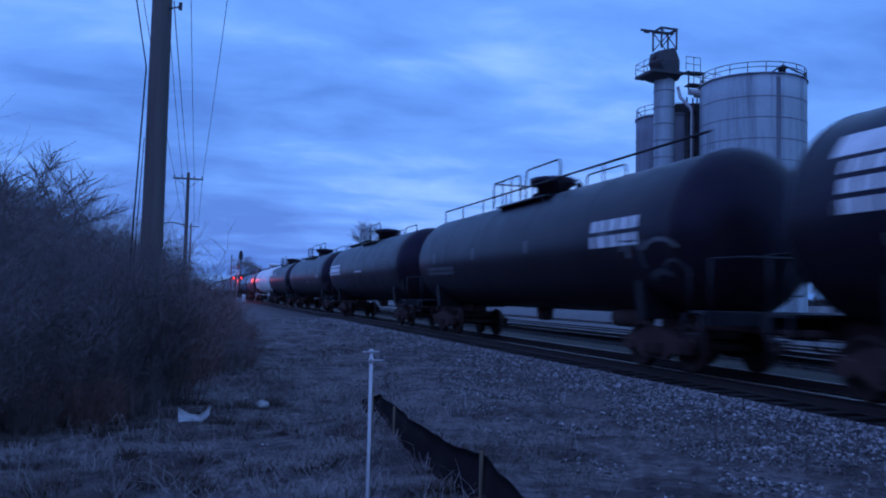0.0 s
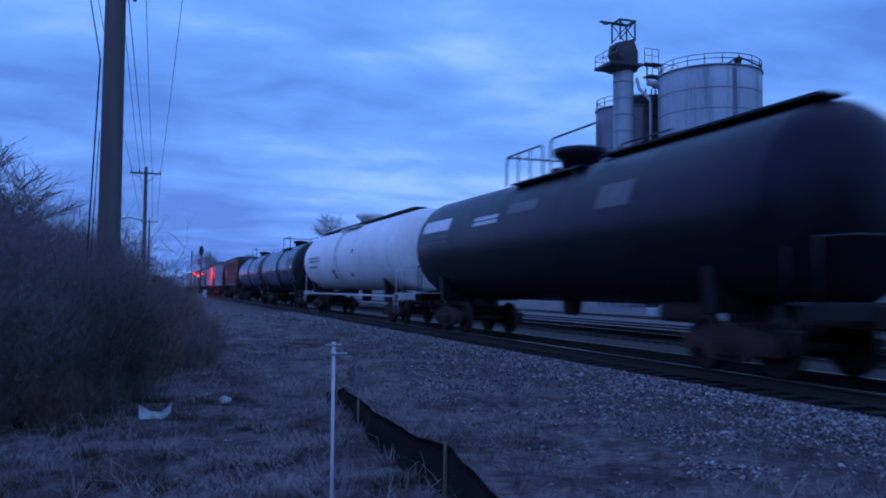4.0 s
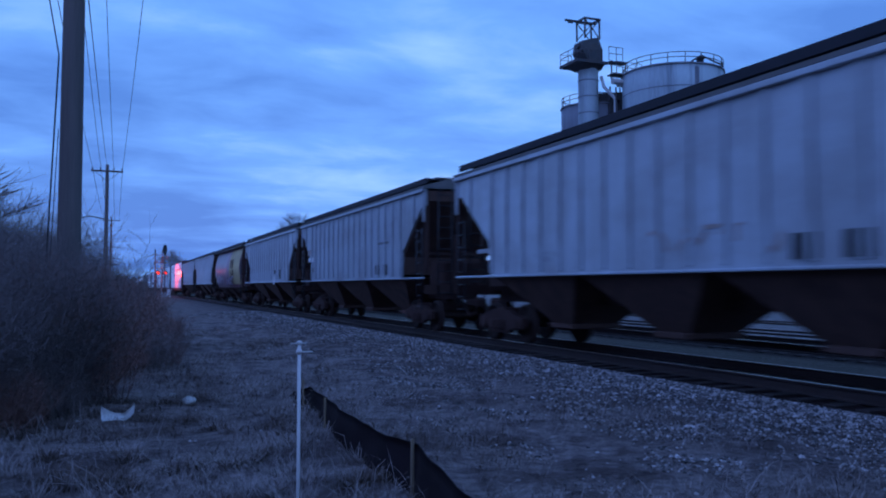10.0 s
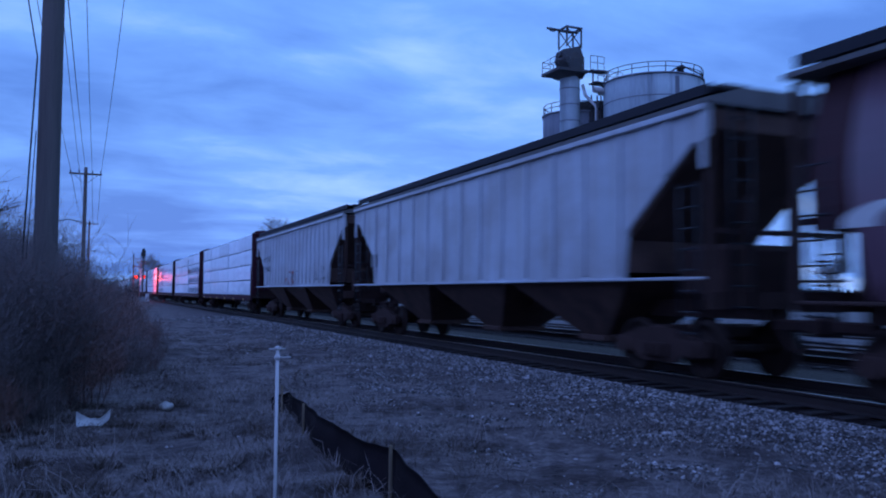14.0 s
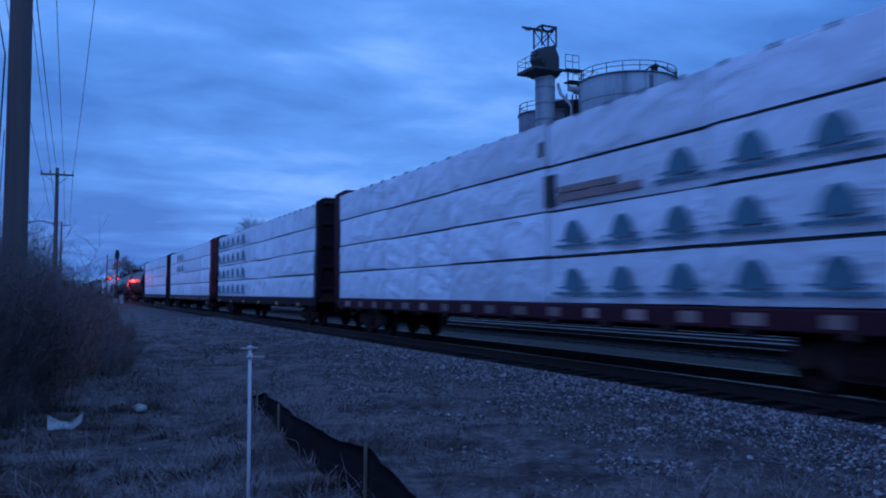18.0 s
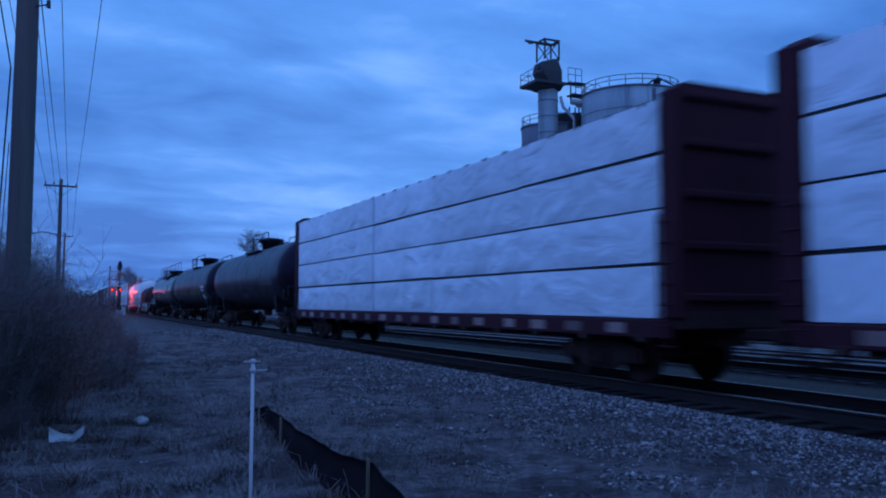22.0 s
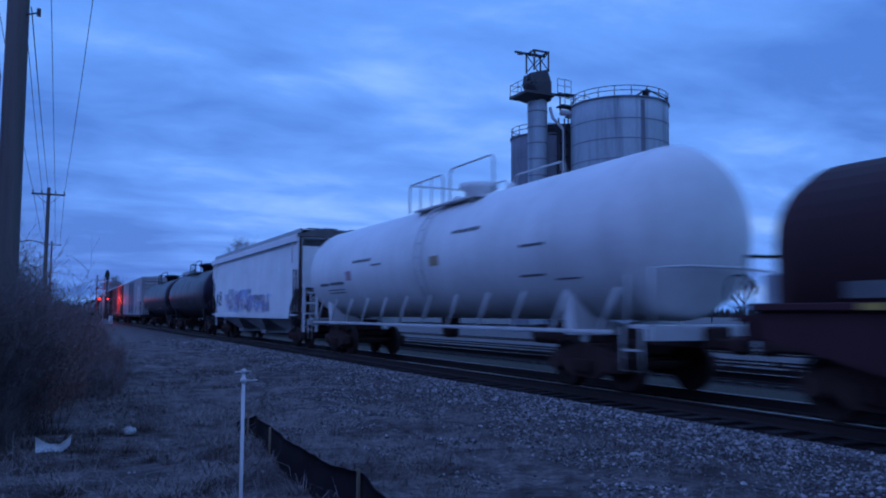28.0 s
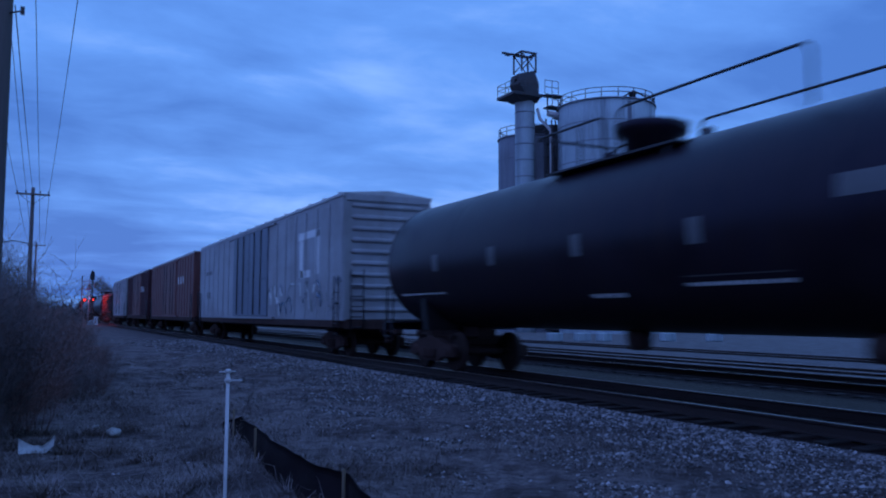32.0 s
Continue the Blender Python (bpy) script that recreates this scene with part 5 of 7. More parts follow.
            for sx in (-1, 1):
                if s > 0:
                    part("eave_fascia", Shape().box((sx * (w + 0.01), 0, top - 0.09), (0.12, ln, 0.28), chamfer=0.02), paint, car)
                    # thin darker strip on the side paints the shadow line below the fascia
                    part("eave_groove", Shape().box((sx * (w - 0.042), 0, top - 0.28), (0.014, ln - 0.3, 0.10)), "grey_hopper_b", car, "darker strip painted as the shadow line under the eave")
                part("deep_sill", Shape().box((sx * (w - 0.02), 0, zb - 0.06), (0.10, ln - 2.2, 0.24), chamfer=0.02), paint, car)
    x = -(w + 0.016) if not round_side else -(w + 0.03)
    xs = -(w - 0.045)
    for y0, y1, z0, z1, m in marks:
        if round_side:
            zs = np.linspace(z0, z1, 9)
            verts, faces = [], []
            for z in zs:
                q = -(w + 0.02 - bow + bow * math.sin(math.pi * (z - zb) / (top - zb))) - 0.006
                bend = 0.55 * ((z - z0) / (z1 - z0)) ** 3
                verts += [(q, y0 - bend, z), (q, y1 - bend, z)]
            for k in range(8):
                faces.append((2 * k, 2 * k + 1, 2 * k + 3, 2 * k + 2))
            part("painted_panel", raw_mesh("painted_panel", verts, faces, m, True), None, car)
        else:
            part("marking", Shape().box((xs - 0.025, (y0 + y1) / 2, (z0 + z1) / 2), (0.008, y1 - y0, z1 - z0)), m, car)
    for i, (y0, y1, z0, z1, mats, cnt) in enumerate(sprays):
        if round_side:
            stroke_marks(car, "paint_stroke", -(w - 0.005), y0, y1, z0, z1, mats, int(front) * 5 + i, cnt)
        else:
            stroke_marks(car, "paint_stroke", xs - 0.004, y0, y1, z0, z1, mats, int(front) * 5 + i, cnt)
    return raise_body(car)


def bundle_mesh(seed, length, height):
    """A stack of sawn boards in a taut, slightly sagging wrapper."""
    rnd = random.Random(seed)
    nx, ny, nz = 2, 22, 6
    w = 1.26
    sh = Shape()
    o = rnd.uniform(0, 100)

    def bulge(y, z):
        e = min(1, min(y + length / 2, length / 2 - y) / 0.15) * min(1, min(z, height - z) / 0.06)
        return e * (0.030 * noise.noise((y * 1.3 + o, z * 2.2, o)) + 0.018 * noise.noise((y * 4 + o, z * 3.5, 3.0)) + 0.014)

    for sx in (-1, 1):
        g = [(sx * (w / 2 + bulge(-length / 2 + length * j / ny, height * k / nz)), -length / 2 + length * j / ny, height * k / nz) for k in range(nz + 1) for j in range(ny + 1)]
        sh.add(g, [(k * (ny + 1) + j, k * (ny + 1) + j + 1, (k + 1) * (ny + 1) + j + 1, (k + 1) * (ny + 1) + j) for k in range(nz) for j in range(ny)], True)
    lo, hi = Shape(), Shape()
    for z in (0, height):
        g = [(x, -length / 2 + length * j / ny, z) for x in (-w / 2, w / 2) for j in range(ny + 1)]
        sh.add(g, [(j, j + 1, ny + 2 + j, ny + 1 + j) for j in range(ny)], True)
    for y in (-length / 2, length / 2):
        sh.add([(-w / 2, y, 0), (w / 2, y, 0), (w / 2, y, height), (-w / 2, y, height)], [(0, 1, 2, 3)])
    return sh.mesh("lumber_package", "wrap")


TIER = 0.872
BUNDLES = {}


def pine_print(parent, x, y, z, size, seed):
    """The printed mark on a wrapper: a plain teal crown over a pale bar and a dark bar."""
    s = Shape()
    a = [(y + 0.46 * size * math.cos(t), z + 0.06 * size + 0.62 * size * math.sin(t)) for t in np.linspace(0, math.pi, 9)]
    s.add([(x, p, q) for p, q in a], [tuple(range(len(a)))])
    part("printed_mark", raw_mesh("printed_mark", s.v, s.f, "decal_teal"), None, parent, "teal printed mark")
    bar = Shape()
    for z0, z1, w in ((-0.10, -0.01, 1.95), (0.10, 0.15, 1.5)):
        bar.add([(x, y - w * size / 2, z + z0 * size), (x, y + w * size / 2, z + z0 * size), (x, y + w * size / 2, z + z1 * size), (x, y - w * size / 2, z + z1 * size)], [(0, 1, 2, 3)])
    part("printed_bar", raw_mesh("printed_bar", bar.v, bar.f, "decal_teal"), None, parent)


def centerbeam_car(label, front, rear, paint, load_label, columns=5, prints=(), torn=None, seed=0):
    car, ln = new_car("centerbeam_car", label, front, rear, truck_in=2.6)
    h = ln / 2
    zb, top = 0.98, 4.42
    part("deck", Shape().box((0, 0, zb - 0.09), (2.9, ln - 0.4, 0.14), chamfer=0.02), "dark_bulk", car)
    part("center_sill", Shape().box((0, 0, 0.72), (0.6, ln - 0.6, 0.4)), "under", car)
    part("center_beam", Shape().box((0, 0, 2.6), (0.16, ln - 0.9, 3.2)), paint, car)
    for sx in (-1, 1):
        part("side_sill", Shape().box((sx * 1.43, 0, zb - 0.17), (0.09, ln - 0.4, 0.30), chamfer=0.02), "maroon" if paint in ("red_bulk", "maroon") else "dark_bulk", car)
    for s in (-1, 1):
        ye = s * (h - 0.22)
        # the red car's rear bulkhead is coloured darker than its front one
        end_paint = "maroon" if paint == "red_bulk" and s > 0 else paint
        bulk = part("bulkhead", Shape().box((0, ye, (0.95 + top + 0.12) / 2), (2.92, 0.36, top + 0.12 - 0.95), chamfer=0.05), end_paint, car)
        for x in (-1.38, 1.38):
            part("bulkhead_post", Shape().box((x, ye + s * 0.2, 2.75), (0.16, 0.10, 3.55), chamfer=0.02), end_paint, bulk)
        for z in (1.3, 2.1, 2.9, 3.7, 4.45):
            part("bulkhead_rib", Shape().box((0, ye + s * 0.21, z), (2.6, 0.12, 0.14), chamfer=0.03), end_paint, bulk)
        part("bulkhead_top", Shape().prism([(-1.46, 4.5), (1.46, 4.5), (1.2, 4.66), (-1.2, 4.66)], ye - 0.2, ye + 0.2), end_paint, bulk)
        part("end_sill", Shape().box((0, s * (h - 0.12), 0.95), (2.8, 0.2, 0.3), chamfer=0.03), "under", car)
        for sx in (-1, 1):
            ladder(car, sx * 1.47, s * (h - 0.25), 0.45, 2.6, 0.36, material=end_paint)
            part("step", Shape().tube([(sx * 1.42, s * (h - 0.7), 0.9), (sx * 1.42, s * (h - 0.7), 0.42), (sx * 1.42, s * (h - 0.3), 0.42), (sx * 1.42, s * (h - 0.3), 0.9)], 0.022, 5), "under", car)
    rnd = random.Random(seed)
    for k in range(17):
        y = -h + 1.5 + k * (ln - 3) / 16 + rnd.uniform(-0.08, 0.08)
        if paint == "dark_bulk" or seed == 1:
            if k % 3 == 1:
                part("reflector", Shape().box((-1.482, y, zb - 0.27), (0.012, 0.42, 0.10)), "decal_yellow", car, "yellow reflector")
            continue
        part("sill_patch", Shape().box((-1.479, y, zb - 0.17), (0.010, rnd.uniform(0.34, 0.5), 0.17)), "sill_patch", car)
    for k in range(14):
        y = -h + 0.9 + k * (ln - 1.8) / 13
        part("winch", Shape().box((-1.40, y, zb - 0.33), (0.16, 0.18, 0.14), chamfer=0.02).lathe([(-0.12, 0.05), (0.12, 0.05)], "Y", (-1.42, y, zb - 0.33), 8), "under", car)
    # the load
    load = thing("lumber_load", load_label, "lumber", group="wrapped lumber loads")
    TRAIN.append((load, TRAIN[-1][1]))
    inner = ln - 0.86
    bl = inner / columns
    key = (columns, round(bl, 2))
    if key not in BUNDLES:
        BUNDLES[key] = [bundle_mesh(i + 11 * columns, bl - 0.03, TIER - 0.048) for i in range(4)]
    for c in range(columns):
        lift, push = rnd.uniform(-0.004, 0.020), rnd.uniform(-0.015, 0.025)
        for t in range(4):
            for sx in (-1, 1):
                y = -inner / 2 + bl * (c + 0.5)
                b = part("lumber_package", rnd.choice(BUNDLES[key]), None, load, at=pose(sx * (0.775 + push) + rnd.uniform(-0.012, 0.012), y, zb + 0.005 + t * TIER + (lift + rnd.uniform(-0.008, 0.008) if t else 0), rnd.uniform(-0.22, 0.22), 0, rnd.choice((0, 180)) + rnd.uniform(-0.12, 0.12)))
    # black slabs between the tiers stand in for the shade in the gaps
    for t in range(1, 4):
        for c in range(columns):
            part("tier_gap", Shape().box((0, -inner / 2 + bl * (c + 0.5), zb + t * TIER - 0.016 + rnd.uniform(-0.010, 0.012)), (2.72 + rnd.uniform(-0.02, 0.05), bl - 0.05, rnd.uniform(0.022, 0.06)), Matrix.Rotation(radians(rnd.uniform(-0.25, 0.25)), 4, "X")), "decal_shade_black", load)
    n = 24
    for k in range(n):
        y = -inner / 2 + 0.4 + k * (inner - 0.8) / (n - 1)
        part("strap_protector", Shape().box((-1.40, y, zb + 4 * TIER - 0.04), (0.07, 0.10, 0.07), chamfer=0.01), "decal_shade_black", load)
    for c0, c1, tiers in prints:
        y = c0 * inner / 2
        while y < c1 * inner / 2:
            for t in tiers:
                pine_print(load, -1.475, y + rnd.uniform(-0.05, 0.05), zb + t * TIER + 0.20, 0.64, 0)
            y += 1.40
    if torn is not None:
        part("torn_wrap", Shape().box((-1.43, torn, zb + 2 * TIER + 0.38), (0.06, 0.36, 0.6)).box((-1.43, torn + 0.3, zb + 3 * TIER + 0.35), (0.06, 0.16, 0.3)), "decal_shade_black", load, "torn wrapper with dark timber showing")
        part("bare_timber", Shape().box((-1.432, torn - 1.5, zb + 2 * TIER + 0.20), (0.06, 2.4, 0.13)).box((-1.432, torn - 1.2, zb + 2 * TIER + 0.36), (0.06, 1.8, 0.12)), "sill_patch", load, "weathered boards bared by a torn wrapper")
    raise_body(load)
    return raise_body(car)


def box_car(label, front, rear, paint, door_paint, end_paint=None, top=4.95, logo=True, seed=0):
    car, ln = new_car("boxcar", label, front, rear, truck_in=2.4)
    h, w, zb = ln / 2 - 0.25, 1.48, 1.0
    end_paint = end_paint or paint
    part("body", Shape().box((0, 0, (zb + top) / 2), (2 * w, 2 * h, top - zb), chamfer=0.02), paint, car)
    part("roof", Shape().prism([(-w - 0.04, top - 0.06), (-w - 0.04, top + 0.02), (0, top + 0.16), (w + 0.04, top + 0.02), (w + 0.04, top - 0.06)], -h - 0.06, h + 0.06), "roof_white", car)
    for y in np.linspace(-h + 0.5, h - 0.5, 16):
        part("roof_seam", Shape().box((0, y, top + 0.07), (2 * w, 0.06, 0.06)), "roof_white", car)
    rib = Shape().box((0, 0, (zb + top) / 2 - 0.05), (0.022 if logo else 0.06, 0.12, top - zb - 0.25), chamfer=0.008).mesh("side_post", paint)
    for y in np.linspace(-h + 0.05, h - 0.05, 20):
        if abs(y) > 3.3:
            for sx in (-1, 1):
                part("side_post", rib, None, car, at=pose(sx * (w + 0.015), y, 0))
    for sx in (-1, 1):
        for k in (-1, 1):
            door = part("door", Shape().box((sx * (w + 0.03), k * 1.6, (zb + top) / 2 - 0.03), (0.07, 3.12, top - zb - 0.3), chamfer=0.02), door_paint, car, "plug door")
            for z in (1.9, 2.7, 3.5):
                part("door_rib", Shape().box((sx * (w + 0.075), k * 1.6, z), (0.03, 3.0, 0.07)), door_paint, door)
            for dy in (-0.6, 0.6):
                part("lock_rod", Shape().tube([(sx * (w + 0.10), k * 1.6 + dy, zb + 0.2), (sx * (w + 0.10), k * 1.6 + dy, top - 0.25)], 0.025, 6), "chrome_pipe", door)
        part("door_track", Shape().box((sx * (w + 0.05), 0, zb + 0.05), (0.12, 8.5, 0.08)).box((sx * (w + 0.05), 0, top - 0.16), (0.10, 8.5, 0.08)), paint, car)
        part("side_sill", Shape().box((sx * (w - 0.02), 0, zb - 0.10), (0.10, 2 * h - 0.3, 0.22)), "under", car)
    for s in (-1, 1):
        for z in np.arange(zb + 0.35, top - 0.25, 0.36):
            part("end_rib", Shape().lathe([(-w + 0.28, 0.03), (-w + 0.36, 0.08), (w - 0.36, 0.08), (w - 0.28, 0.03)], "X", (0, s * h, z), 10), end_paint, car)
        part("end_frame", Shape().box((-w + 0.06, s * (h + 0.02), (zb + top) / 2), (0.12, 0.10, top - zb)).box((w - 0.06, s * (h + 0.02), (zb + top) / 2), (0.12, 0.10, top - zb)).box((0, s * (h + 0.02), top - 0.10), (2 * w, 0.10, 0.2)), paint, car)
        ladder(car, -w + 0.45, s * (h + 0.12), 0.7, 2.6, along="X")
        ladder(car, -w - 0.06, s * (h - 0.4), 0.5, 2.4)
        part("end_sill", Shape().box((0, s * h, zb - 0.1), (2.8, 0.2, 0.3)), "under", car)
    part("center_sill", Shape().box((0, 0, 0.82), (0.5, ln - 0.4, 0.34)), "under", car)
    if logo:
        s = Shape()
        y, z = -h * 0.70, 3.0
        for dy, dz, a, b in ((-1.1, 0.30, 0.42, 1.5), (-0.1, 0.95, 2.4, 0.26), (0.75, 0.15, 0.42, 1.3), (0.25, -0.40, 1.2, 0.26)):
            s.box((-(w + 0.006), y + dy, z + dz), (0.008, a, b))
        part("emblem", s, "decal", car, "plain pale angular emblem")
        stroke_marks(car, "paint_stroke", -(w + 0.004), -h + 0.3, -2.9, zb + 0.2, zb + 1.3, ["decal", "pale_blue", "decal_grey"], seed + 3, 26)
        part("lettering", Shape().box((-(w + 0.006), h - 2.6, 2.2), (0.008, 1.0, 0.35)).box((-(w + 0.006), h - 2.6, 3.4), (0.008, 1.6, 0.2)), "decal_grey", car)
    else:
        s = Shape()
        for k in range(5):
            s.box((-(w + 0.006), -h * 0.6 + k * 0.5, 3.4), (0.008, 0.3, 0.45))
        part("lettering", s, "decal", car)
    return raise_body(car)


def coil_car(label, front, rear):
    car, ln = new_car("coil_car", label, front, rear, truck_in=1.9)
    h = ln / 2 - 0.2
    n = 18
    hood = [(-1.42, 1.35), (-1.42, 2.2)] + [(-1.42 * math.cos(a), 2.2 + 1.05 * math.sin(a)) for a in np.linspace(0, math.pi, n)][1:-1] + [(1.42, 2.2), (1.42, 1.35)]
    part("hood", Shape().prism(hood, -h + 0.7, h - 0.7, True), "brown", car, "rounded brown cover")
    for s in (-1, 1):
        cap = Shape()
        ring0 = [(x, s * (h - 0.7), z) for x, z in hood]
        ring1 = [(x * 0.93, s * (h - 0.45), 1.35 + (z - 1.35) * 0.94) for x, z in hood]
        m = len(hood)
        cap.add(ring0 + ring1, [(k, (k + 1) % m, m + (k + 1) % m, m + k) for k in range(m)] + [tuple(range(m, 2 * m))], False)
        part("hood_end", cap, "brown", car)
        part("hood_seam", Shape().tube([(x * 1.012, s * h * 0.35, 1.35 + (z - 1.35) * 1.01) for x, z in hood], 0.03, 5), "brown", car)
        part("end_platform", Shape().box((0, s * (h - 0.15), 1.15), (2.8, 0.7, 0.08)).box((0, s * h, 1.0), (2.8, 0.12, 0.3)), "brown", car)
        part("end_rail", Shape().tube([(-1.35, s * h, 1.15), (-1.35, s * h, 2.0), (1.35, s * h, 2.0), (1.35, s * h, 1.15)], 0.028, 6), "chrome_pipe", car)
        part("end_box", Shape().box((-0.85, s * (h - 0.25), 1.5), (0.7, 0.35, 0.5), chamfer=0.03), "grey_hopper", car)
        part("lifting_bracket", Shape().tube([(-0.1, s * 1.32 - 1.27 - 0.75, 3.22), (-0.1, s * 1.32 - 1.27 - 0.35, 3.8), (-0.1, s * 1.32 - 1.27 + 0.35, 3.8), (-0.1, s * 1.32 - 1.27 + 0.75, 3.22)], 0.06, 6).box((-0.1, s * 1.32 - 1.27, 3.84), (0.28, 0.75, 0.10)).tube([(-0.1, s * 1.32 - 1.27, 3.22), (-0.1, s * 1.32 - 1.27, 3.84)], 0.05, 6), "chrome_pipe", car)
    for sx in (-1, 1):
        part("side_ledge", Shape().box((sx * 1.46, 0, 1.30), (0.14, 2 * h - 0.3, 0.10), chamfer=0.015), "brown", car)
        part("side_girder", Shape().plate([(-h + 0.2, 1.25), (-h + 0.2, 0.9), (-h + 3.2, 0.27), (h - 3.2, 0.27), (h - 0.2, 0.9), (h - 0.2, 1.25)], sx * 1.36, sx * 1.44), "brown", car)
        for y in np.linspace(-h + 3.4, h - 3.4, 6):
            part("girder_rib", Shape().box((sx * 1.455, y, 0.85), (0.05, 0.09, 0.75)), "brown", car)
    stroke_marks(car, "paint_stroke", -1.445, -3.1, 2.7, 0.33, 1.15, ["decal", "decal_green", "decal", "decal_shade_black", "decal_green"], 77, 110)
    for y in (-h + 2, -h + 4, -1, 1.5, h - 4, h - 2):
        part("reflector", Shape().box((-1.535, y, 1.30), (0.012, 0.36, 0.08)), "decal_yellow", car)
    part("lettering", Shape().box((-1.425, h - 1.9, 1.5), (0.01, 0.7, 0.2)), "decal_grey", car)
    part("center_sill", Shape().box((0, 0, 0.82), (0.5, ln - 0.4, 0.34)), "under", car)
    return raise_body(car)


def flank_marks(n, y0, y1, material, a0=8, a1=18, w=0.30):
    return [(y - w / 2, y + w / 2, a0, a1, material) for y in np.linspace(y0, y1, n)]


B = "black_paint"
D, G = "decal", "decal_grey"
STENCIL = (-7.2, -4.6, -6, 16, D, 3)
tank_car("black tank car with white stencils and reflector patches", -8.2, 10.5, B, letters=((4.6, 7.8, -4, 26, D, 3), (4.6, 7.0, -28, -12, G, 2)), marks=((4.4, 8.0, 26, 40, D),))
tank_car("black tank car with handrails around its dome", 13.0, 31.4, B, long_rail=4, letters=((4.4, 7.4, -21, -10, G, 2), (-7.4, -5.4, -8, 16, D, 2)), marks=flank_marks(4, -6.0, 6.5, G, -6, 6), sprays=((-8.2, -6.6, 1.7, 2.5, ["faint_spray", G], 10),))
tank_car("black tank car with a large white name panel", 34.5, 53.1, B, long_rail=3, handrail=False, letters=((5.35, 8.3, -4.0, 14.5, "decal_shade_black", 1), (6.6, 8.2, -24, -18, G, 1), (6.2, 8.0, -36, -33, G, 1), (-7.0, -5.0, -4, 14, G, 3)), marks=[(5.2, 8.5, -7, 13.5, D), (-1.1, 0.6, -6, -3.5, D), (1.9, 2.8, 14, 23, G), (-4.2, -3.9, -2, 10, G)], sprays=((3.4, 5.6, 1.65, 2.15, ["faint_spray", "spray_blue"], 22),))
tank_car("black tank car with small white stencil panels", 56.3, 75.9, B, long_rail=3, handrail=False, fore=-3.9, second=(-6.4, -4.5), marks=((8.0, 9.0, -8, 8, G), (6.42, 6.62, -11, 9, G), (3.97, 4.17, -10, 5, G), (1.27, 1.47, -11, 5, G), (-2.18, -1.94, -8, 5, G), (-5.7, -5.4, -12, 8, "dull_yellow")), letters=((-2.8, -1.3, -19, -17, D, 1), (7.2, 8.6, -16, -10, G, 1), (-7.6, -6.6, -8, 0, D, 2)), sprays=((4.0, 6.0, 1.9, 2.6, ["faint_spray"], 8),))
tank_car("black tank car with pale panels on its flank", 79.1, 96.5, B, long_rail=2, handrail=False, marks=((5.2, 7.6, 16, 30, D), (-0.6, 1.0, 20, 30, G), (-4.6, -3.4, 10, 28, G)), letters=((1.6, 3.2, 14, 24, D, 2), (5.2, 7.2, 2, 12, G, 2)))
tank_car("large white tank car with black lettering and side walkway", 99.4, 118.6, "white_tank", r=1.56, zc=2.83, dome_mat="white_tank", pipe="pale_pipe", side_walk=True, hoops=False, long_rail=4, handrail=False,
         letters=((5.4, 7.4, -15, -10, "decal_grey", 1),), marks=tuple((4.5 + 0.52 * k, 4.5 + 0.52 * k + 0.42, a, a + 2.8, "decal_shade_black") for k in range(6) for a in (-4.0, 2.8)) + tuple((4.5 + 0.52 * k, 4.5 + 0.52 * k + 0.09, -4.0, 5.6, "decal_shade_black") for k in range(6)) + ((1.25, 1.85, -42, -22, "sill_patch"), (-2.2, -1.75, -38, -31, "decal_grey"), (-3.1, -2.75, 2, 9, "decal_grey")))
tank_car("dark navy tank car with a large pale sprayed marking", 121.5, 138.3, "blue_grey", dome_y=-0.6, dome_s=0.7, rails=((-1.6, 1.3, 0.58),), ring=-0.6, head_mat="band", letters=((-6.6, -4.4, 4, 24, G, 3),), sprays=((0.2, 4.6, 1.55, 2.5, ["spray_pale", "spray_blue", "decal_grey", "spray_pale", "spray_blue"], 150), (5.2, 8.0, 1.6, 2.15, ["spray_blue", "decal_shade_black", G], 26)))
tank_car("deep blue tank car with dark band and plum end", 139.8, 156.8, "pale_blue", dome_y=1.0, dome_s=0.7, rails=((-1.9, 0.95, 0.58),), ring=-0.3, head_mat="head_plum", marks=((7.55, 7.85, -24, 4, D),), letters=((-6.4, -4.6, 4, 20, "spray_blue", 3),), sprays=((2.8, 4.4, 1.7, 2.0, ["spray_pale", "spray_blue"], 9), (-5.5, -3.5, 1.6, 2.1, ["spray_blue"], 8)))
hopper_car("oxide red covered hopper car with faded white markings", 159.3, 176.2, "red_hopper", ribs=19, marks=((5.8, 6.2, 2.75, 3.05, "decal_rose"), (5.2, 5.6, 2.75, 3.05, "decal_rose"), (4.4, 4.8, 2.75, 3.05, "decal_rose"), (5.8, 6.2, 2.25, 2.45, "decal_rose"), (5.2, 5.6, 2.25, 2.45, "decal_rose"), (7.0, 7.25, 1.6, 1.75, "decal_rose"), (5.3, 5.6, 1.5, 1.75, "decal_rose"), (2.6, 3.0, 1.5, 1.6, "decal_rose"), (0.6, 1.0, 1.5, 1.6, "red_bulk"), (-3.0, -2.4, 1.5, 1.58, "decal_rose"), (-5.0, -4.4, 1.62, 1.7, "decal_rose")))
hopper_car("light grey ribbed covered hopper car", 178.3, 194.5, "grey_hopper", ribs=15, marks=((-4.12, -3.69, 1.55, 1.9, "decal_shade_black"), (-4.95, -4.54, 1.55, 1.9, "decal_shade_black"), (5.6, 6.4, 2.0, 2.1, "grey_hopper_b")), sprays=((-3.4, -1.0, 1.5, 2.1, ["rusty_stain"], 7), (1.5, 5.0, 1.5, 1.9, ["grey_hopper_b"], 8)))
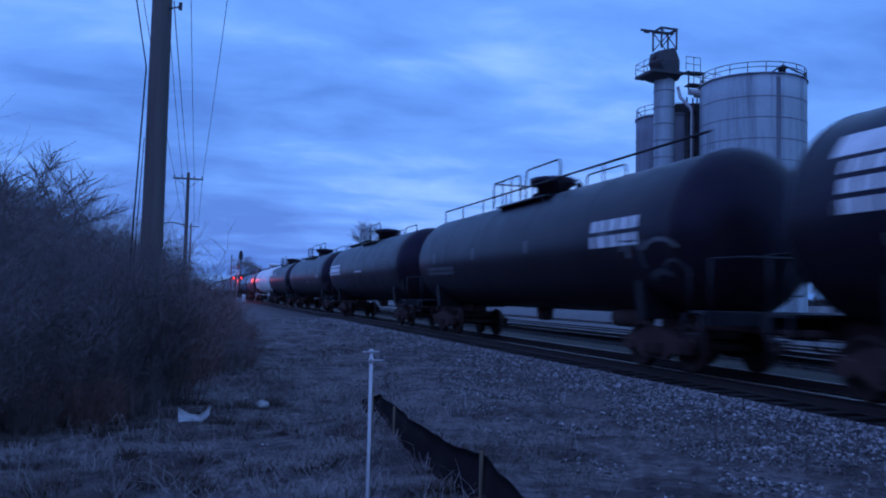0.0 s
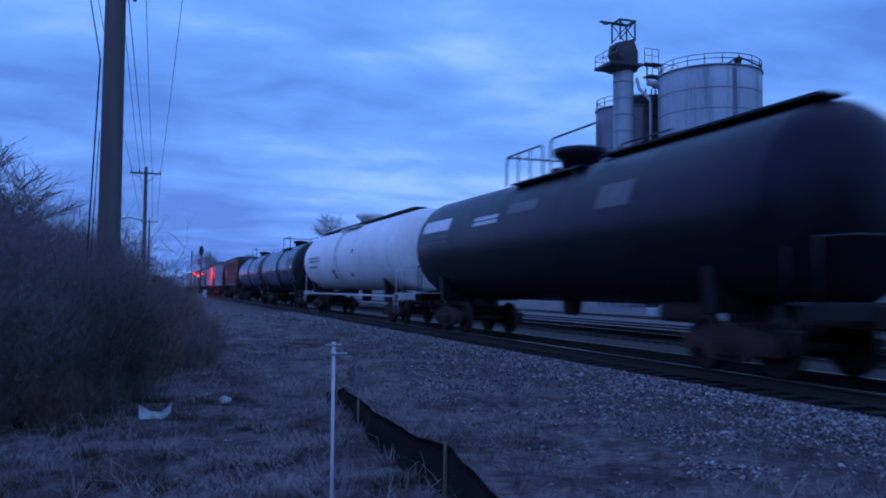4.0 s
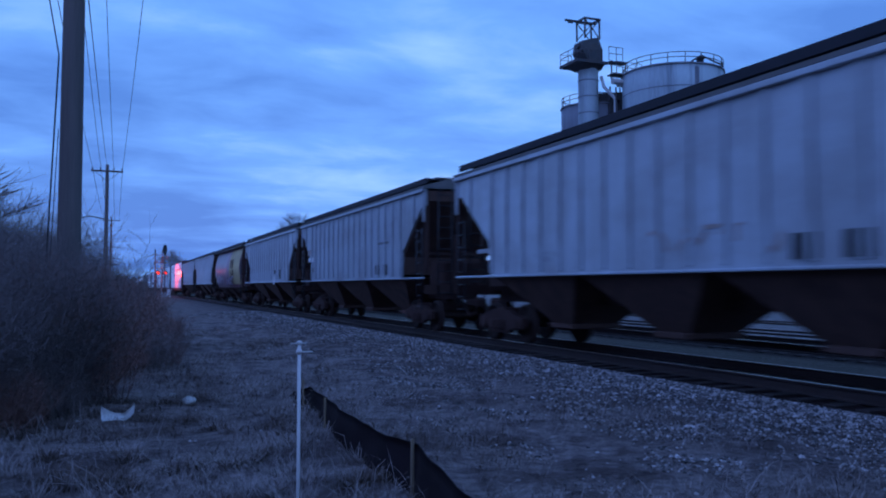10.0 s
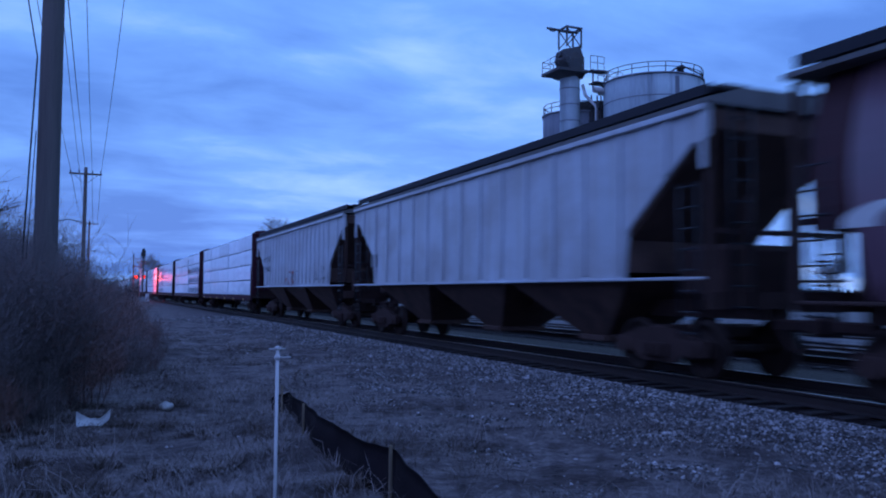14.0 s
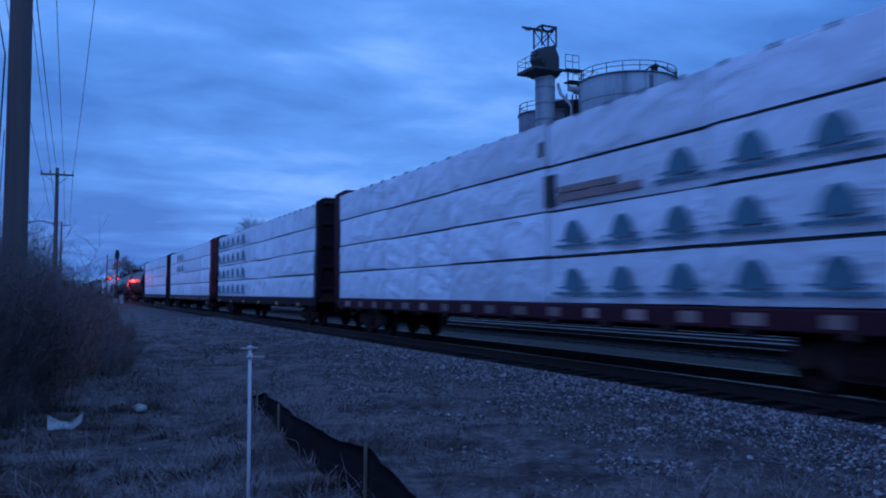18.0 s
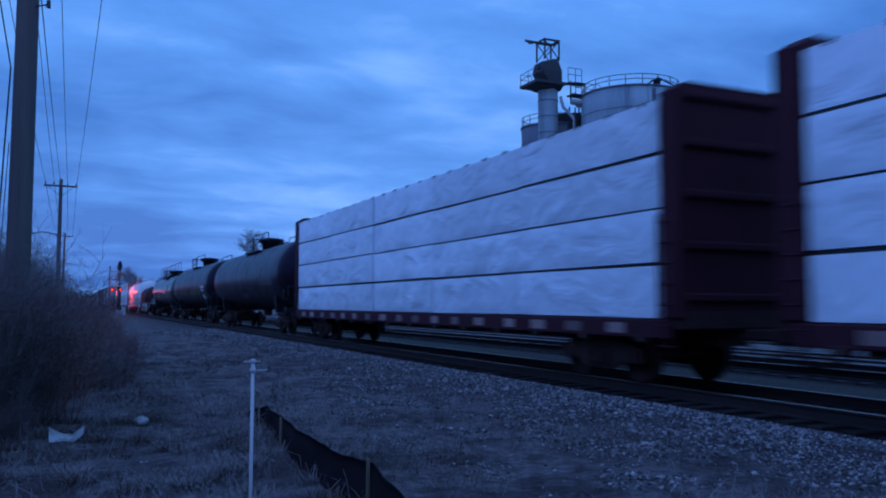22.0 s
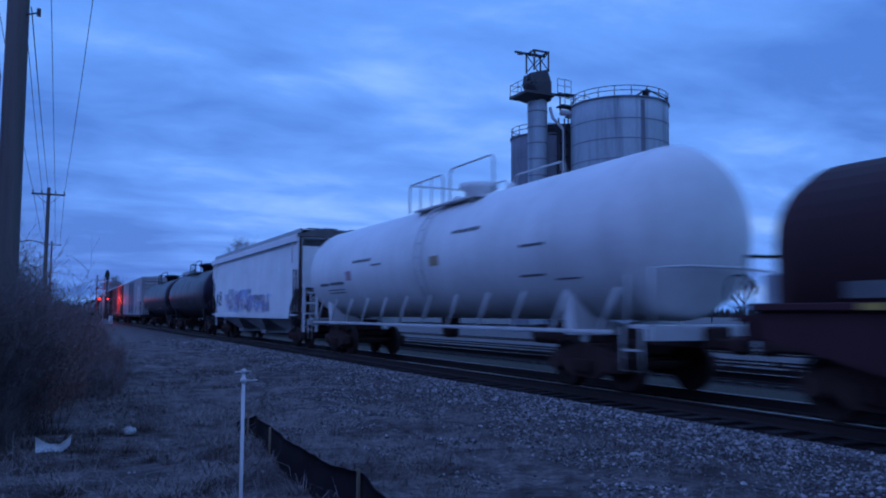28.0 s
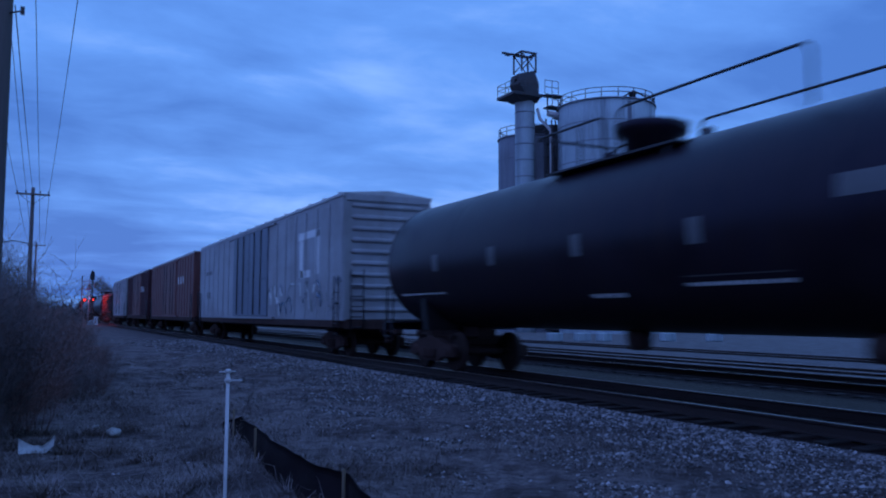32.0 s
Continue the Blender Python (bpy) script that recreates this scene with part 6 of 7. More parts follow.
hopper_car("dull grey ribbed covered hopper car", 196.9, 214.2, "grey_hopper_b", ribs=17, marks=((-4.0, -3.57, 1.58, 1.92, "decal_shade_black"), (-4.85, -4.45, 1.58, 1.92, "decal_shade_black"), (6.3, 6.9, 2.6, 2.85, "rusty_stain"), (5.8, 6.2, 2.3, 2.5, D), (6.4, 6.8, 2.3, 2.5, D), (5.8, 6.1, 1.85, 2.0, G), (-5.0, -3.76, 2.6, 2.68, G)))
hopper_car("pale grey ribbed covered hopper car with placards", 215.5, 232.8, "grey_hopper", ribs=17, marks=((-2.6, -2.1, 1.3, 1.75, D), (-4.3, -3.6, 1.6, 2.1, "decal_shade_black"), (-2.8, -2.2, 1.9, 2.1, "decal_shade_black")))
wheat = hopper_car("plum brown round-sided hopper car with a large faded yellow panel", 234.6, 251.8, "plum_hopper", top=4.07, round_side=True, bow=0.34, panel="dark", marks=((-7.1, -1.6, 1.35, 3.92, "yellow_panel"), (7.0, 7.5, 2.0, 2.3, D)),
                   sprays=((2.0, 6.5, 1.3, 2.0, ["decal_violet", G, "decal"], 30), (-4.2, -0.6, 1.25, 1.9, ["brown", "decal_shade_black", "brown", "decal_violet"], 46))
, sill_paint="under")
for dy, dz, tilt, wide, tall in ((0.5, 0.37, -20, 0.36, 0.40), (-0.5, 0.40, 20, 0.36, 0.42), (0.5, -0.36, 28, 0.40, 0.28), (-0.55, -0.34, -28, 0.40, 0.28)):
    leaf = [(wide * math.sin(t) * (0.8 + 0.2 * math.cos(t)), tall * math.cos(t)) for t in np.linspace(0, 2 * math.pi, 17)[:-1]]
    a = radians(tilt)
    verts = []
    for p, q in leaf:
        yy, zz = p * math.cos(a) - q * math.sin(a), p * math.sin(a) + q * math.cos(a)
        z = 2.50 + dz + zz
        verts.append((-(1.54 - 0.34 + 0.34 * math.sin(math.pi * (z - 1.12) / 2.95)) - 0.03, -3.22 + dy + yy, z + BODY_LIFT))
    part("emblem_leaf", raw_mesh("emblem_leaf", verts, [tuple(range(len(verts)))], "brown"), None, wheat, "plain brown leaf shape")
hopper_car("rust streaked grey ribbed hopper car", 253.4, 271.6, "rusty_hopper", ribs=13, marks=((6.4, 7.0, 2.0, 2.4, G),))
hopper_car("pale grey ribbed hopper car with rust stains and dark stencils", 273.0, 290.4, "rusty_hopper", ribs=19, marks=tuple((y, y + 0.4, z, z + 0.28, "decal_shade_black") for y in (5.4, 6.1, 4.7) for z in (2.2, 2.7)), sprays=((-1.8, 0.6, 1.3, 2.1, ["decal_red", G], 14), (-6, -3.5, 1.5, 2.2, [G], 8)))
WRAP = "white plastic-wrapped lumber stacked four tiers high on the flatcar"
centerbeam_car("dark centre-beam flatcar with tall dark bulkheads", 292.0, 315.5, "maroon", WRAP, 5, seed=1)
centerbeam_car("dark brown centre-beam flatcar with printed wrapping on its load", 317.5, 340.9, "maroon", "white-wrapped lumber with rows of teal printed marks and a torn patch", 5, prints=((-0.93, -0.22, (0, 1)), (-0.93, -0.5, (2,))), torn=-2.3, seed=2)
centerbeam_car("black centre-beam flatcar with tall bulkheads", 343.0, 365.7, "dark_bulk", "white-wrapped lumber with teal printed marks towards its rear", 6, prints=((0.26, 0.97, (0, 1, 2, 3)),), seed=3)
centerbeam_car("red centre-beam flatcar with bright red bulkheads", 367.7, 390.8, "red_bulk", "white-wrapped lumber with a few teal printed marks", 5, prints=((0.24, 0.62, (2, 3)),), seed=4)
centerbeam_car("maroon centre-beam flatcar with weathered bulkheads", 392.8, 416.4, "maroon", WRAP, 5, seed=5)
tank_car("black tank car with high dome railings", 418.6, 436.4, B, rails=((-3.6, -0.1, 0.60), (0.1, 1.6, 0.42)), letters=((5.8, 8.2, -26, -22, G, 2), (-7.0, -4.6, -16, -2, G, 3)), marks=tuple((y - 0.12, y + 0.12, -19, 2, G) for y in (6.7, 3.0, -0.12, -2.8)) + ((-0.75, -0.1, -37, -30, G),))
tank_car("black tank car with yellow reflector patches and pale stencils", 439.0, 457.8, B, rail_h=0.60, dome_y=0.5, fore=-4.1, marks=tuple((y - 0.12, y + 0.12, -25, -8, "decal_yellow") for y in (3.85, 1.95, -1.33, -3.31, -5.07)) + ((9.0, 9.15, -36, -12, "decal_yellow"), (-2.8, -2.1, -31, -18, G), (-7.4, -6.1, -16.5, -4, D), (-7.2, -6.3, -36, -26, D)), letters=((6.7, 8.6, -21, -8, G, 2), (-1.3, -0.2, -22, -20, G, 1), (-7.4, -6.2, -13, -8, "decal_shade_black", 1)))
tank_car("glossy black tank car with long handrailed top walkway", 460.7, 479.1, "gloss_black", r=1.46, zc=2.60, long_rail=1, letters=((-6.4, -5.4, 4, 18, G, 2), (-3.6, -1.6, -10, -4, D, 1)), marks=((-5.0, -4.4, -6, 10, G), (7.0, 8.0, -4, 2, G)))
coil_car("brown coil car with rounded hood and sprayed paint on its side", 481.3, 495.83)
tank_car("long white tank car with side walkway and angled support ribs", 498.2, 516.9, "white_car", r=1.54, zc=2.79, dome_mat="white_car", pipe="pale_pipe", side_walk=True, skirts=True, cradle=True, dome_y=-1.2, dome_s=0.75, marks=((-2.0, -1.5, -10, -1, "timber"), (-6.7, -5.8, -4.5, -2.5, G), (-6.5, -5.6, -27, -25, G), (-7.6, -6.8, -31, -29.5, G), (1.8, 2.6, -2, 0, G), (6.75, 7.7, -19.5, -16, "decal_grey"), (5.2, 6.6, -19, -15.5, "decal_grey"), (5.3, 7.0, -26, -24.5, G), (5.3, 7.0, -30, -28.5, G), (4.4, 4.9, -15, -4, "decal_rose")), letters=((-4.0, -2.6, 16, 20, G, 1), (2.6, 4.2, 4, 8, G, 1)))
hopper_car("white smooth-sided covered hopper car with sprayed paint along its sill", 518.5, 537.4, "white_car", ribs=0, top=4.18, zb=1.16, roof="roof", bay_paint="rusty_hopper", sprays=((2.6, 4.9, 1.25, 2.15, ["spray_rose", "decal_violet", "spray_azure", "white_car"], 46), (-0.6, 3.0, 1.25, 2.3, ["spray_plum", "spray_azure", "decal_violet", "white_car", "spray_azure"], 80), (6.6, 7.5, 1.6, 2.35, ["spray_blue", "decal_shade_black"], 9), (-4.5, -0.4, 1.25, 2.0, ["spray_pale", "decal_violet", "spray_plum", "spray_azure"], 60)), marks=((3.0, 4.4, 2.2, 2.45, "grey_hopper"), (7.4, 7.8, 1.9, 2.2, G)))
tank_car("black tank car with a long thin top rail", 540.0, 557.1, B, rail_h=0.62, long_rail=3, letters=((-6.4, -4.2, 2, 16, G, 2), (5.0, 7.4, -2, 4, G, 1)), sprays=((-7.4, -5.6, 2.5, 3.3, ["faint_spray"], 18), (-2.0, 4.0, 1.9, 2.4, ["faint_spray"], 16)), dome_y=-0.4)
tank_car("black tank car with white stencil panels", 559.4, 577.6, B, rail_h=0.66, fore=-4.2, marks=tuple((y - 0.13, y + 0.13, -11, 2.5, G) for y in (5.66, 3.05, 0.13, -2.7)) + ((-6.8, -5.0, 2, 12, G),), letters=((5.5, 8.0, -31, -28.5, D, 1), (-0.8, 0.1, -39, -35, D, 1), (-4.2, -2.3, -33.5, -30.5, D, 1), (-4.2, -2.3, -28, -27, G, 1)))
box_car("pale grey-blue boxcar with plug doors and faded emblem", 581.1, 606.9, "box_white", "box_blue", seed=5)
box_car("faded brown-red boxcar in the train", 608.8, 630.0, "box_red", "box_red", logo=False, seed=6)
box_car("dull grey-brown boxcar in the train", 632.0, 650.5, "brown", "box_red", logo=False, seed=7)
box_car("pale grey boxcar behind brown boxcars", 652.5, 669.0, "box_white", "box_white", logo=False, seed=8)
hopper_car("rust brown hopper car far back in the train", 671.0, 688.0, "brown", ribs=11, top=3.6)
tank_car("dark tank car far back in the train", 690.5, 708.0, B)
hopper_car("red-brown hopper car far back in the train", 710.0, 727.0, "red_hopper", ribs=11, top=3.5)
tank_car("dark tank car far back in the train", 729.5, 747.0, B)
hopper_car("brown hopper car at the far end in view", 749.0, 766.0, "brown", ribs=9, top=3.5)
tank_car("dark tank car at the far end in view", 768.5, 786.0, B)


# ------------------------------------------------------------------ brush and trees
class Twigs:
    """Fast three-sided tapering twigs, gathered in one mesh."""

    def __init__(self):
        self.v, self.f = [], []

    def twig(self, pts, r0, r1):
        n = len(pts)
        o = len(self.v)
        d = pts[-1] - pts[0]
        a = d.cross(Vector((0.3, 0.2, 1.0) if abs(d.z) < 0.9 * d.length else (1, 0, 0))).normalized()
        b = d.cross(a).normalized()
        for i, p in enumerate(pts):
            r = r0 + (r1 - r0) * i / (n - 1)
            for k in range(3):
                t = 2.094 * k
                q = p + a * (r * math.cos(t)) + b * (r * math.sin(t))
                self.v.append((q.x, q.y, q.z))
        for i in range(n - 1):
            for k in range(3):
                u, w = o + 3 * i + k, o + 3 * i + (k + 1) % 3
                self.f.append((u, w, w + 3, u + 3))


def shrub_meshes(seed, height, radius, stems, twigs, thick=0.010, material="twig"):
    """Upright stems, and the fine side twigs on them."""
    rnd = random.Random(seed)
    t, fine = Twigs(), Twigs()
    for _ in range(stems):
        a, rr = rnd.uniform(0, 6.283), radius * rnd.uniform(0.05, 0.55)
        p = Vector((rr * math.cos(a), rr * math.sin(a), -0.05))
        lean = rnd.uniform(0.02, 0.55)
        d = Vector((lean * math.cos(a + rnd.uniform(-0.7, 0.7)), lean * math.sin(a + rnd.uniform(-0.7, 0.7)), 1)).normalized()
        h = height * rnd.uniform(0.55, 1.05)
        n = 6
        pts = [p.copy()]
        for i in range(n):
            d = (d + Vector((rnd.uniform(-0.22, 0.22), rnd.uniform(-0.22, 0.22), rnd.uniform(-0.10, 0.12)))).normalized()
            p = p + d * (h / n)
            pts.append(p.copy())
        r0 = thick * rnd.uniform(0.6, 1.3)
        t.twig(pts, r0, r0 * 0.35)
        for _ in range(twigs):
            i = rnd.uniform(0.8, n - 0.1)
            k = int(i)
            q = pts[k].lerp(pts[k + 1], i - k)
            e = Vector((rnd.uniform(-1, 1), rnd.uniform(-1, 1), rnd.uniform(-0.1, 1.0))).normalized()
            ln = height * rnd.uniform(0.08, 0.26)
            m = q + e * ln * 0.5
            e2 = (e + Vector((rnd.uniform(-0.5, 0.5), rnd.uniform(-0.5, 0.5), rnd.uniform(-0.1, 0.5)))).normalized()
            end = m + e2 * ln * 0.5
            fine.twig([q, m, end], r0 * 0.45, r0 * 0.18)
            if rnd.random() < 0.7:
                e3 = (e2 + Vector((rnd.uniform(-1, 1), rnd.uniform(-1, 1), rnd.uniform(-0.4, 0.6)))).normalized()
                fine.twig([m, m + e3 * ln * 0.5], r0 * 0.3, r0 * 0.14)
    return raw_mesh("stem_clump", t.v, t.f, material), raw_mesh("twig_tangle", fine.v, fine.f, material)


def tree_meshes(seed, height, spread_, levels=5):
    """Bare tree: a tapered trunk with limbs, and a crown of forking twigs."""
    rnd = random.Random(seed)
    trunk, crown = Shape(), Twigs()

    def grow(p, d, ln, r, level):
        n = 4 if level == 0 else 3
        pts = [p.copy()]
        for i in range(n):
            d = (d + Vector((rnd.uniform(-0.18, 0.18), rnd.uniform(-0.18, 0.18), rnd.uniform(-0.05, 0.10)))).normalized()
            p = p + d * (ln / n)
            pts.append(p.copy())
        if level <= 1:
            trunk.tube(pts, r, 8 if level == 0 else 6, r * 0.6)
        else:
            crown.twig(pts, r, r * 0.5)
        if level >= levels:
            return
        kids = rnd.randint(4, 6) if level < levels - 1 else rnd.randint(5, 8)
        for k in range(kids):
            i = rnd.uniform(1.2 if level else 2.0, n)
            j = min(int(i), n - 1)
            q = pts[j].lerp(pts[j + 1], i - j)
            a = rnd.uniform(0, 6.283)
            side = Vector((math.cos(a), math.sin(a), rnd.uniform(-0.15, 0.5)))
            nd = (d * rnd.uniform(0.5, 1.0) + side * spread_ * rnd.uniform(0.6, 1.1)).normalized()
            grow(q, nd, ln * rnd.uniform(0.55, 0.75), max(0.009, r * rnd.uniform(0.45, 0.62)), level + 1)

    grow(Vector((0, 0, -0.2)), Vector((0, 0, 1)), height * 0.42, height * 0.014, 0)
    return trunk.mesh("trunk", "bark"), raw_mesh("crown", crown.v, crown.f, "twig")


def brush_edge(y):
    pts = ((6.0, -3.6), (8.3, -2.2), (9.2, -1.5), (10.0, -0.85), (12.5, -0.75), (14.3, -0.3), (15.6, 0.55), (18.0, 1.05), (30.0, 1.35), (80.0, 2.2))
    for (a, xa), (b, xb) in zip(pts, pts[1:]):
        if y <= b:
            return xa + (xb - xa) * (y - a) / (b - a)
    return pts[-1][1]


def build_brush():
    def shrub(label, *args):
        ob = thing("shrub", label, "shrub", group="roadside brush")
        stems, twigs = shrub_meshes(*args)
        part("stem_clump", stems, None, ob)
        part("twig_tangle", twigs, None, ob)
        return ob

    low = [shrub("low tangle of bare brown brush at the verge", 40 + i, 0.95, 0.8, 90, 22, 0.0042, "twig_red" if i % 2 else "twig") for i in range(3)]
    mid = [shrub("dense bare grey-brown shrub with upright stems", 50 + i, 1.75, 1.05, 110, 40, 0.0045, "twig" if i % 2 else "twig_red") for i in range(4)]
    tall = [shrub("tall bare thicket of thin stems beside the pole", 60 + i, 3.1, 1.3, 90, 44, 0.0062, "twig") for i in range(3)]
    rnd = random.Random(8)
    used = set()

    def put(kind, x, y, s, rz):
        m = pose(x, y, ground_z(x, y), rnd.uniform(-4, 4), rnd.uniform(-4, 4), rz) @ Matrix.Diagonal((s, s, s * rnd.uniform(0.85, 1.1), 1))
        if id(kind) not in used:
            used.add(id(kind))
            kind.matrix_basis = m
        else:
            c = copy_thing(kind, Matrix())
            c.matrix_basis = m

    y = 7.6
    while y < 75:
        step = 0.42 + 0.018 * y
        e = brush_edge(y)
        put(rnd.choice(low), e - rnd.uniform(0.0, 0.5), y + rnd.uniform(-0.3, 0.3), rnd.uniform(0.75, 1.1), rnd.uniform(0, 360))
        put(rnd.choice(mid), e - rnd.uniform(0.75, 1.5), y + rnd.uniform(-0.3, 0.3), rnd.uniform(0.75, 1.0), rnd.uniform(0, 360))
        put(rnd.choice(tall if y > 11 else mid), e - rnd.uniform(1.8, 3.2), y + rnd.uniform(-0.4, 0.4), rnd.uniform(0.75, 1.0) if y < 13 else rnd.uniform(0.55, 0.78), rnd.uniform(0, 360))
        if y < 30 and rnd.random() < 0.6:
            put(rnd.choice(low), e + rnd.uniform(0.1, 0.55), y + rnd.uniform(-0.3, 0.3), rnd.uniform(0.35, 0.7), rnd.uniform(0, 360))
        if y < 40:
            put(rnd.choice(tall), e - rnd.uniform(3.0, 5.5), y + rnd.uniform(-0.4, 0.4), rnd.uniform(0.85, 1.15), rnd.uniform(0, 360))
        y += step
    # brush that hides the foot of the near pole
    for x, yy, s in ((-0.45, 11.2, 1.1), (-0.75, 11.0, 1.2), (-1.15, 11.1, 1.15), (-0.95, 10.4, 1.0), (-1.5, 10.3, 1.25), (-0.8, 11.4, 1.0), (-1.6, 9.6, 1.1), (-2.2, 9.2, 1.2)):
        put(rnd.choice(mid), x, yy, s, rnd.uniform(0, 360))


build_brush()


def build_tree(label, x, y, height, seed, s=0.75, levels=5, group="bare trees"):
    t = thing("tree", label, "tree", group=group, at=pose(x, y, ground_z(x, y)))
    a, b = tree_meshes(seed, height, s, levels)
    part("trunk", a, None, t)
    part("crown", b, None, t)
    return t


build_tree("bare spreading tree rising above the brush", -2.9, 19.5, 5.4, 3, 0.95, 4)
build_tree("small bare tree with dense twigs behind the brush", -2.4, 21.7, 4.4, 4, 1.0, 4)
build_tree("small bare tree with dense twigs behind the brush", -4.4, 21.0, 5.8, 14, 1.0, 4)
build_tree("slender bare saplings behind the pole", -2.4, 26.0, 3.3, 5, 0.6, 4)
build_tree("slender bare saplings behind the pole", -3.4, 30.0, 3.7, 15, 0.5, 4)
far = build_tree("distant bare tree beyond the railway", 33.0, 147.0, 15.5, 6, 0.8)
rnd = random.Random(21)
for k in range(16):
    c = copy_thing(far, pose(rnd.uniform(14, 75), rnd.uniform(230, 340), 0, 0, 0, rnd.uniform(0, 360)))
    sc = rnd.uniform(0.55, 0.8)
    c.scale = (sc, sc, sc)
for k in range(9):
    c = copy_thing(far, pose(rnd.uniform(95, 190), rnd.uniform(70, 140), 0, 0, 0, rnd.uniform(0, 360)))
    sc = rnd.uniform(0.55, 0.75)
    c.scale = (sc, sc, sc)


def build_woods():
    """Dark bare woods along the horizon, and an added unseen belt behind the camera."""
    rnd = random.Random(31)
    t = Twigs()
    # belt out of view, added for what the car flanks reflect
    for k in range(5200):
        a = rnd.uniform(radians(128), radians(318))
        r = rnd.uniform(30, 46)
        x, y = r * math.cos(a) - 4, r * math.sin(a)
        if x > 3:
            continue
        h = rnd.uniform(5, 11)
        p = Vector((x, y, 0))
        top = p + Vector((rnd.uniform(-1.2, 1.2), rnd.uniform(-1.2, 1.2), h))
        t.twig([p, p.lerp(top, 0.5) + Vector((rnd.uniform(-0.3, 0.3), 0, 0)), top], rnd.uniform(0.10, 0.32), 0.08)
    for k in range(2600):
        x = rnd.uniform(-700, 900)
        y = 640 + rnd.uniform(-40, 60) + abs(x) * 0.1
        h = rnd.uniform(5, 11)
        p = Vector((x, y, 0))
        t.twig([p, p + Vector((rnd.uniform(-1, 1), 0, h))], rnd.uniform(0.8, 2.2), 0.4)
    me = raw_mesh("far_woods", t.v, t.f, "bark")
    thing("far_woods", "dark bare woods on the horizon and an added unseen belt behind", "woods", kind="stuff", data=me)


build_woods()


# ------------------------------------------------------------------ verge: grass, ballast, fence, litter
def build_grass():
    rnd = random.Random(5)
    sets = {"straw": ([], []), "straw_dark": ([], [])}

    def blade(mat_name, x, y, z, h, ang, lean, w):
        v, f = sets[mat_name]
        o = len(v)
        dx, dy = math.cos(ang), math.sin(ang)
        px, py = -dy * w, dx * w
        v += [(x - px, y - py, z - 0.01), (x + px, y + py, z - 0.01),
              (x + dx * lean * 0.45 + px * 0.7, y + dy * lean * 0.45 + py * 0.7, z + h * 0.62), (x + dx * lean * 0.45 - px * 0.7, y + dy * lean * 0.45 - py * 0.7, z + h * 0.62),
              (x + dx * lean, y + dy * lean, z + h)]
        f += [(o, o + 1, o + 2, o + 3), (o + 3, o + 2, o + 4)]

    for k in range(38000):
        y = 2.6 + 28 * rnd.random() ** 1.6
        x = rnd.uniform(-4.5 - 0.05 * y, 7.6)
        dens = 0.30 + 1.3 * noise.noise((x * 0.6, y * 0.6, 7.0))
        if x > 2.2:
            dens *= max(0.16, 1 - (x - 2.2) / 5.5)
        if rnd.random() > dens + 0.10:
            continue
        z = ground_z(x, y)
        far = 1 + y * 0.04
        tall = rnd.random() < 0.08
        pale = 0.45 + 0.9 * noise.noise((x * 0.5 + 9.0, y * 0.5, 3.0))
        for j in range(rnd.randint(5, 11)):
            h = rnd.uniform(0.03, 0.10) if not tall else rnd.uniform(0.10, 0.26)
            blade("straw" if rnd.random() < pale else "straw_dark", x + rnd.gauss(0, 0.07), y + rnd.gauss(0, 0.07), z, h * rnd.uniform(0.5, 1), rnd.uniform(0, 6.283), h * rnd.uniform(0.6, 3.0), rnd.uniform(0.0014, 0.0030) * far)
    # matted tussocks: dark hummocks and pale tufts of straw
    for k in range(110):
        y = rnd.uniform(4.2, 11.0)
        x = rnd.uniform(-2.6, 1.7)
        if x < brush_edge(y) - 0.2:
            continue
        name = "straw_dark" if k % 5 < 3 else "straw"
        rad = rnd.uniform(0.10, 0.30)
        for j in range(130):
            a, r = rnd.uniform(0, 6.283), rad * rnd.random() ** 0.5
            bx, by = x + r * math.cos(a), y + r * 0.6 * math.sin(a)
            h = rnd.uniform(0.03, 0.15) * (1.2 - r / rad * 0.7)
            blade(name, bx, by, ground_z(bx, by), h, a + rnd.uniform(-0.9, 0.9), h * rnd.uniform(0.5, 2.0), rnd.uniform(0.002, 0.004))
    for m, (v, f) in sets.items():
        thing("dead_grass", "matted pale dead winter grass on the verge" if m == "straw" else "thin dark dead weed stems in the grass", "grass", kind="stuff", data=raw_mesh("dead_grass", v, f, m))
    t = Twigs()
    for k in range(420):
        y = rnd.uniform(3.5, 16)
        x = rnd.choice((rnd.uniform(-3.5, 0.4), rnd.uniform(1.1, 2.3), rnd.uniform(-3.5, 3.0)))
        if 0.9 < x < 2.4 and y < 9:
            continue
        p = Vector((x, y, ground_z(x, y)))
        a, ln = rnd.uniform(0, 6.283), rnd.uniform(0.2, 0.55)
        d = Vector((math.cos(a) * 0.5, math.sin(a) * 0.5, 1.0))
        q = p + d * ln * 0.6
        r = q + Vector((math.cos(a) * 0.6, math.sin(a) * 0.6, rnd.uniform(-0.5, 0.3))) * ln * 0.7
        t.twig([p, q, r], 0.004, 0.0018)
    for k in range(80):
        y = rnd.uniform(3.6, 9.8)
        x = 1.42 + (2.12 - 1.42) * (y - 2.0) / 8.0 - rnd.uniform(0.05, 0.45)
        p = Vector((x, y, ground_z(x, y)))
        ln = rnd.uniform(0.08, 0.24)
        q = p + Vector((rnd.uniform(-0.3, 0.3), rnd.uniform(-0.3, 0.3), 0.7)) * ln
        t.twig([p, q, q + Vector((rnd.uniform(-0.5, 0.5), rnd.uniform(-0.5, 0.5), rnd.uniform(-0.1, 0.5))) * ln], 0.0035, 0.0014)
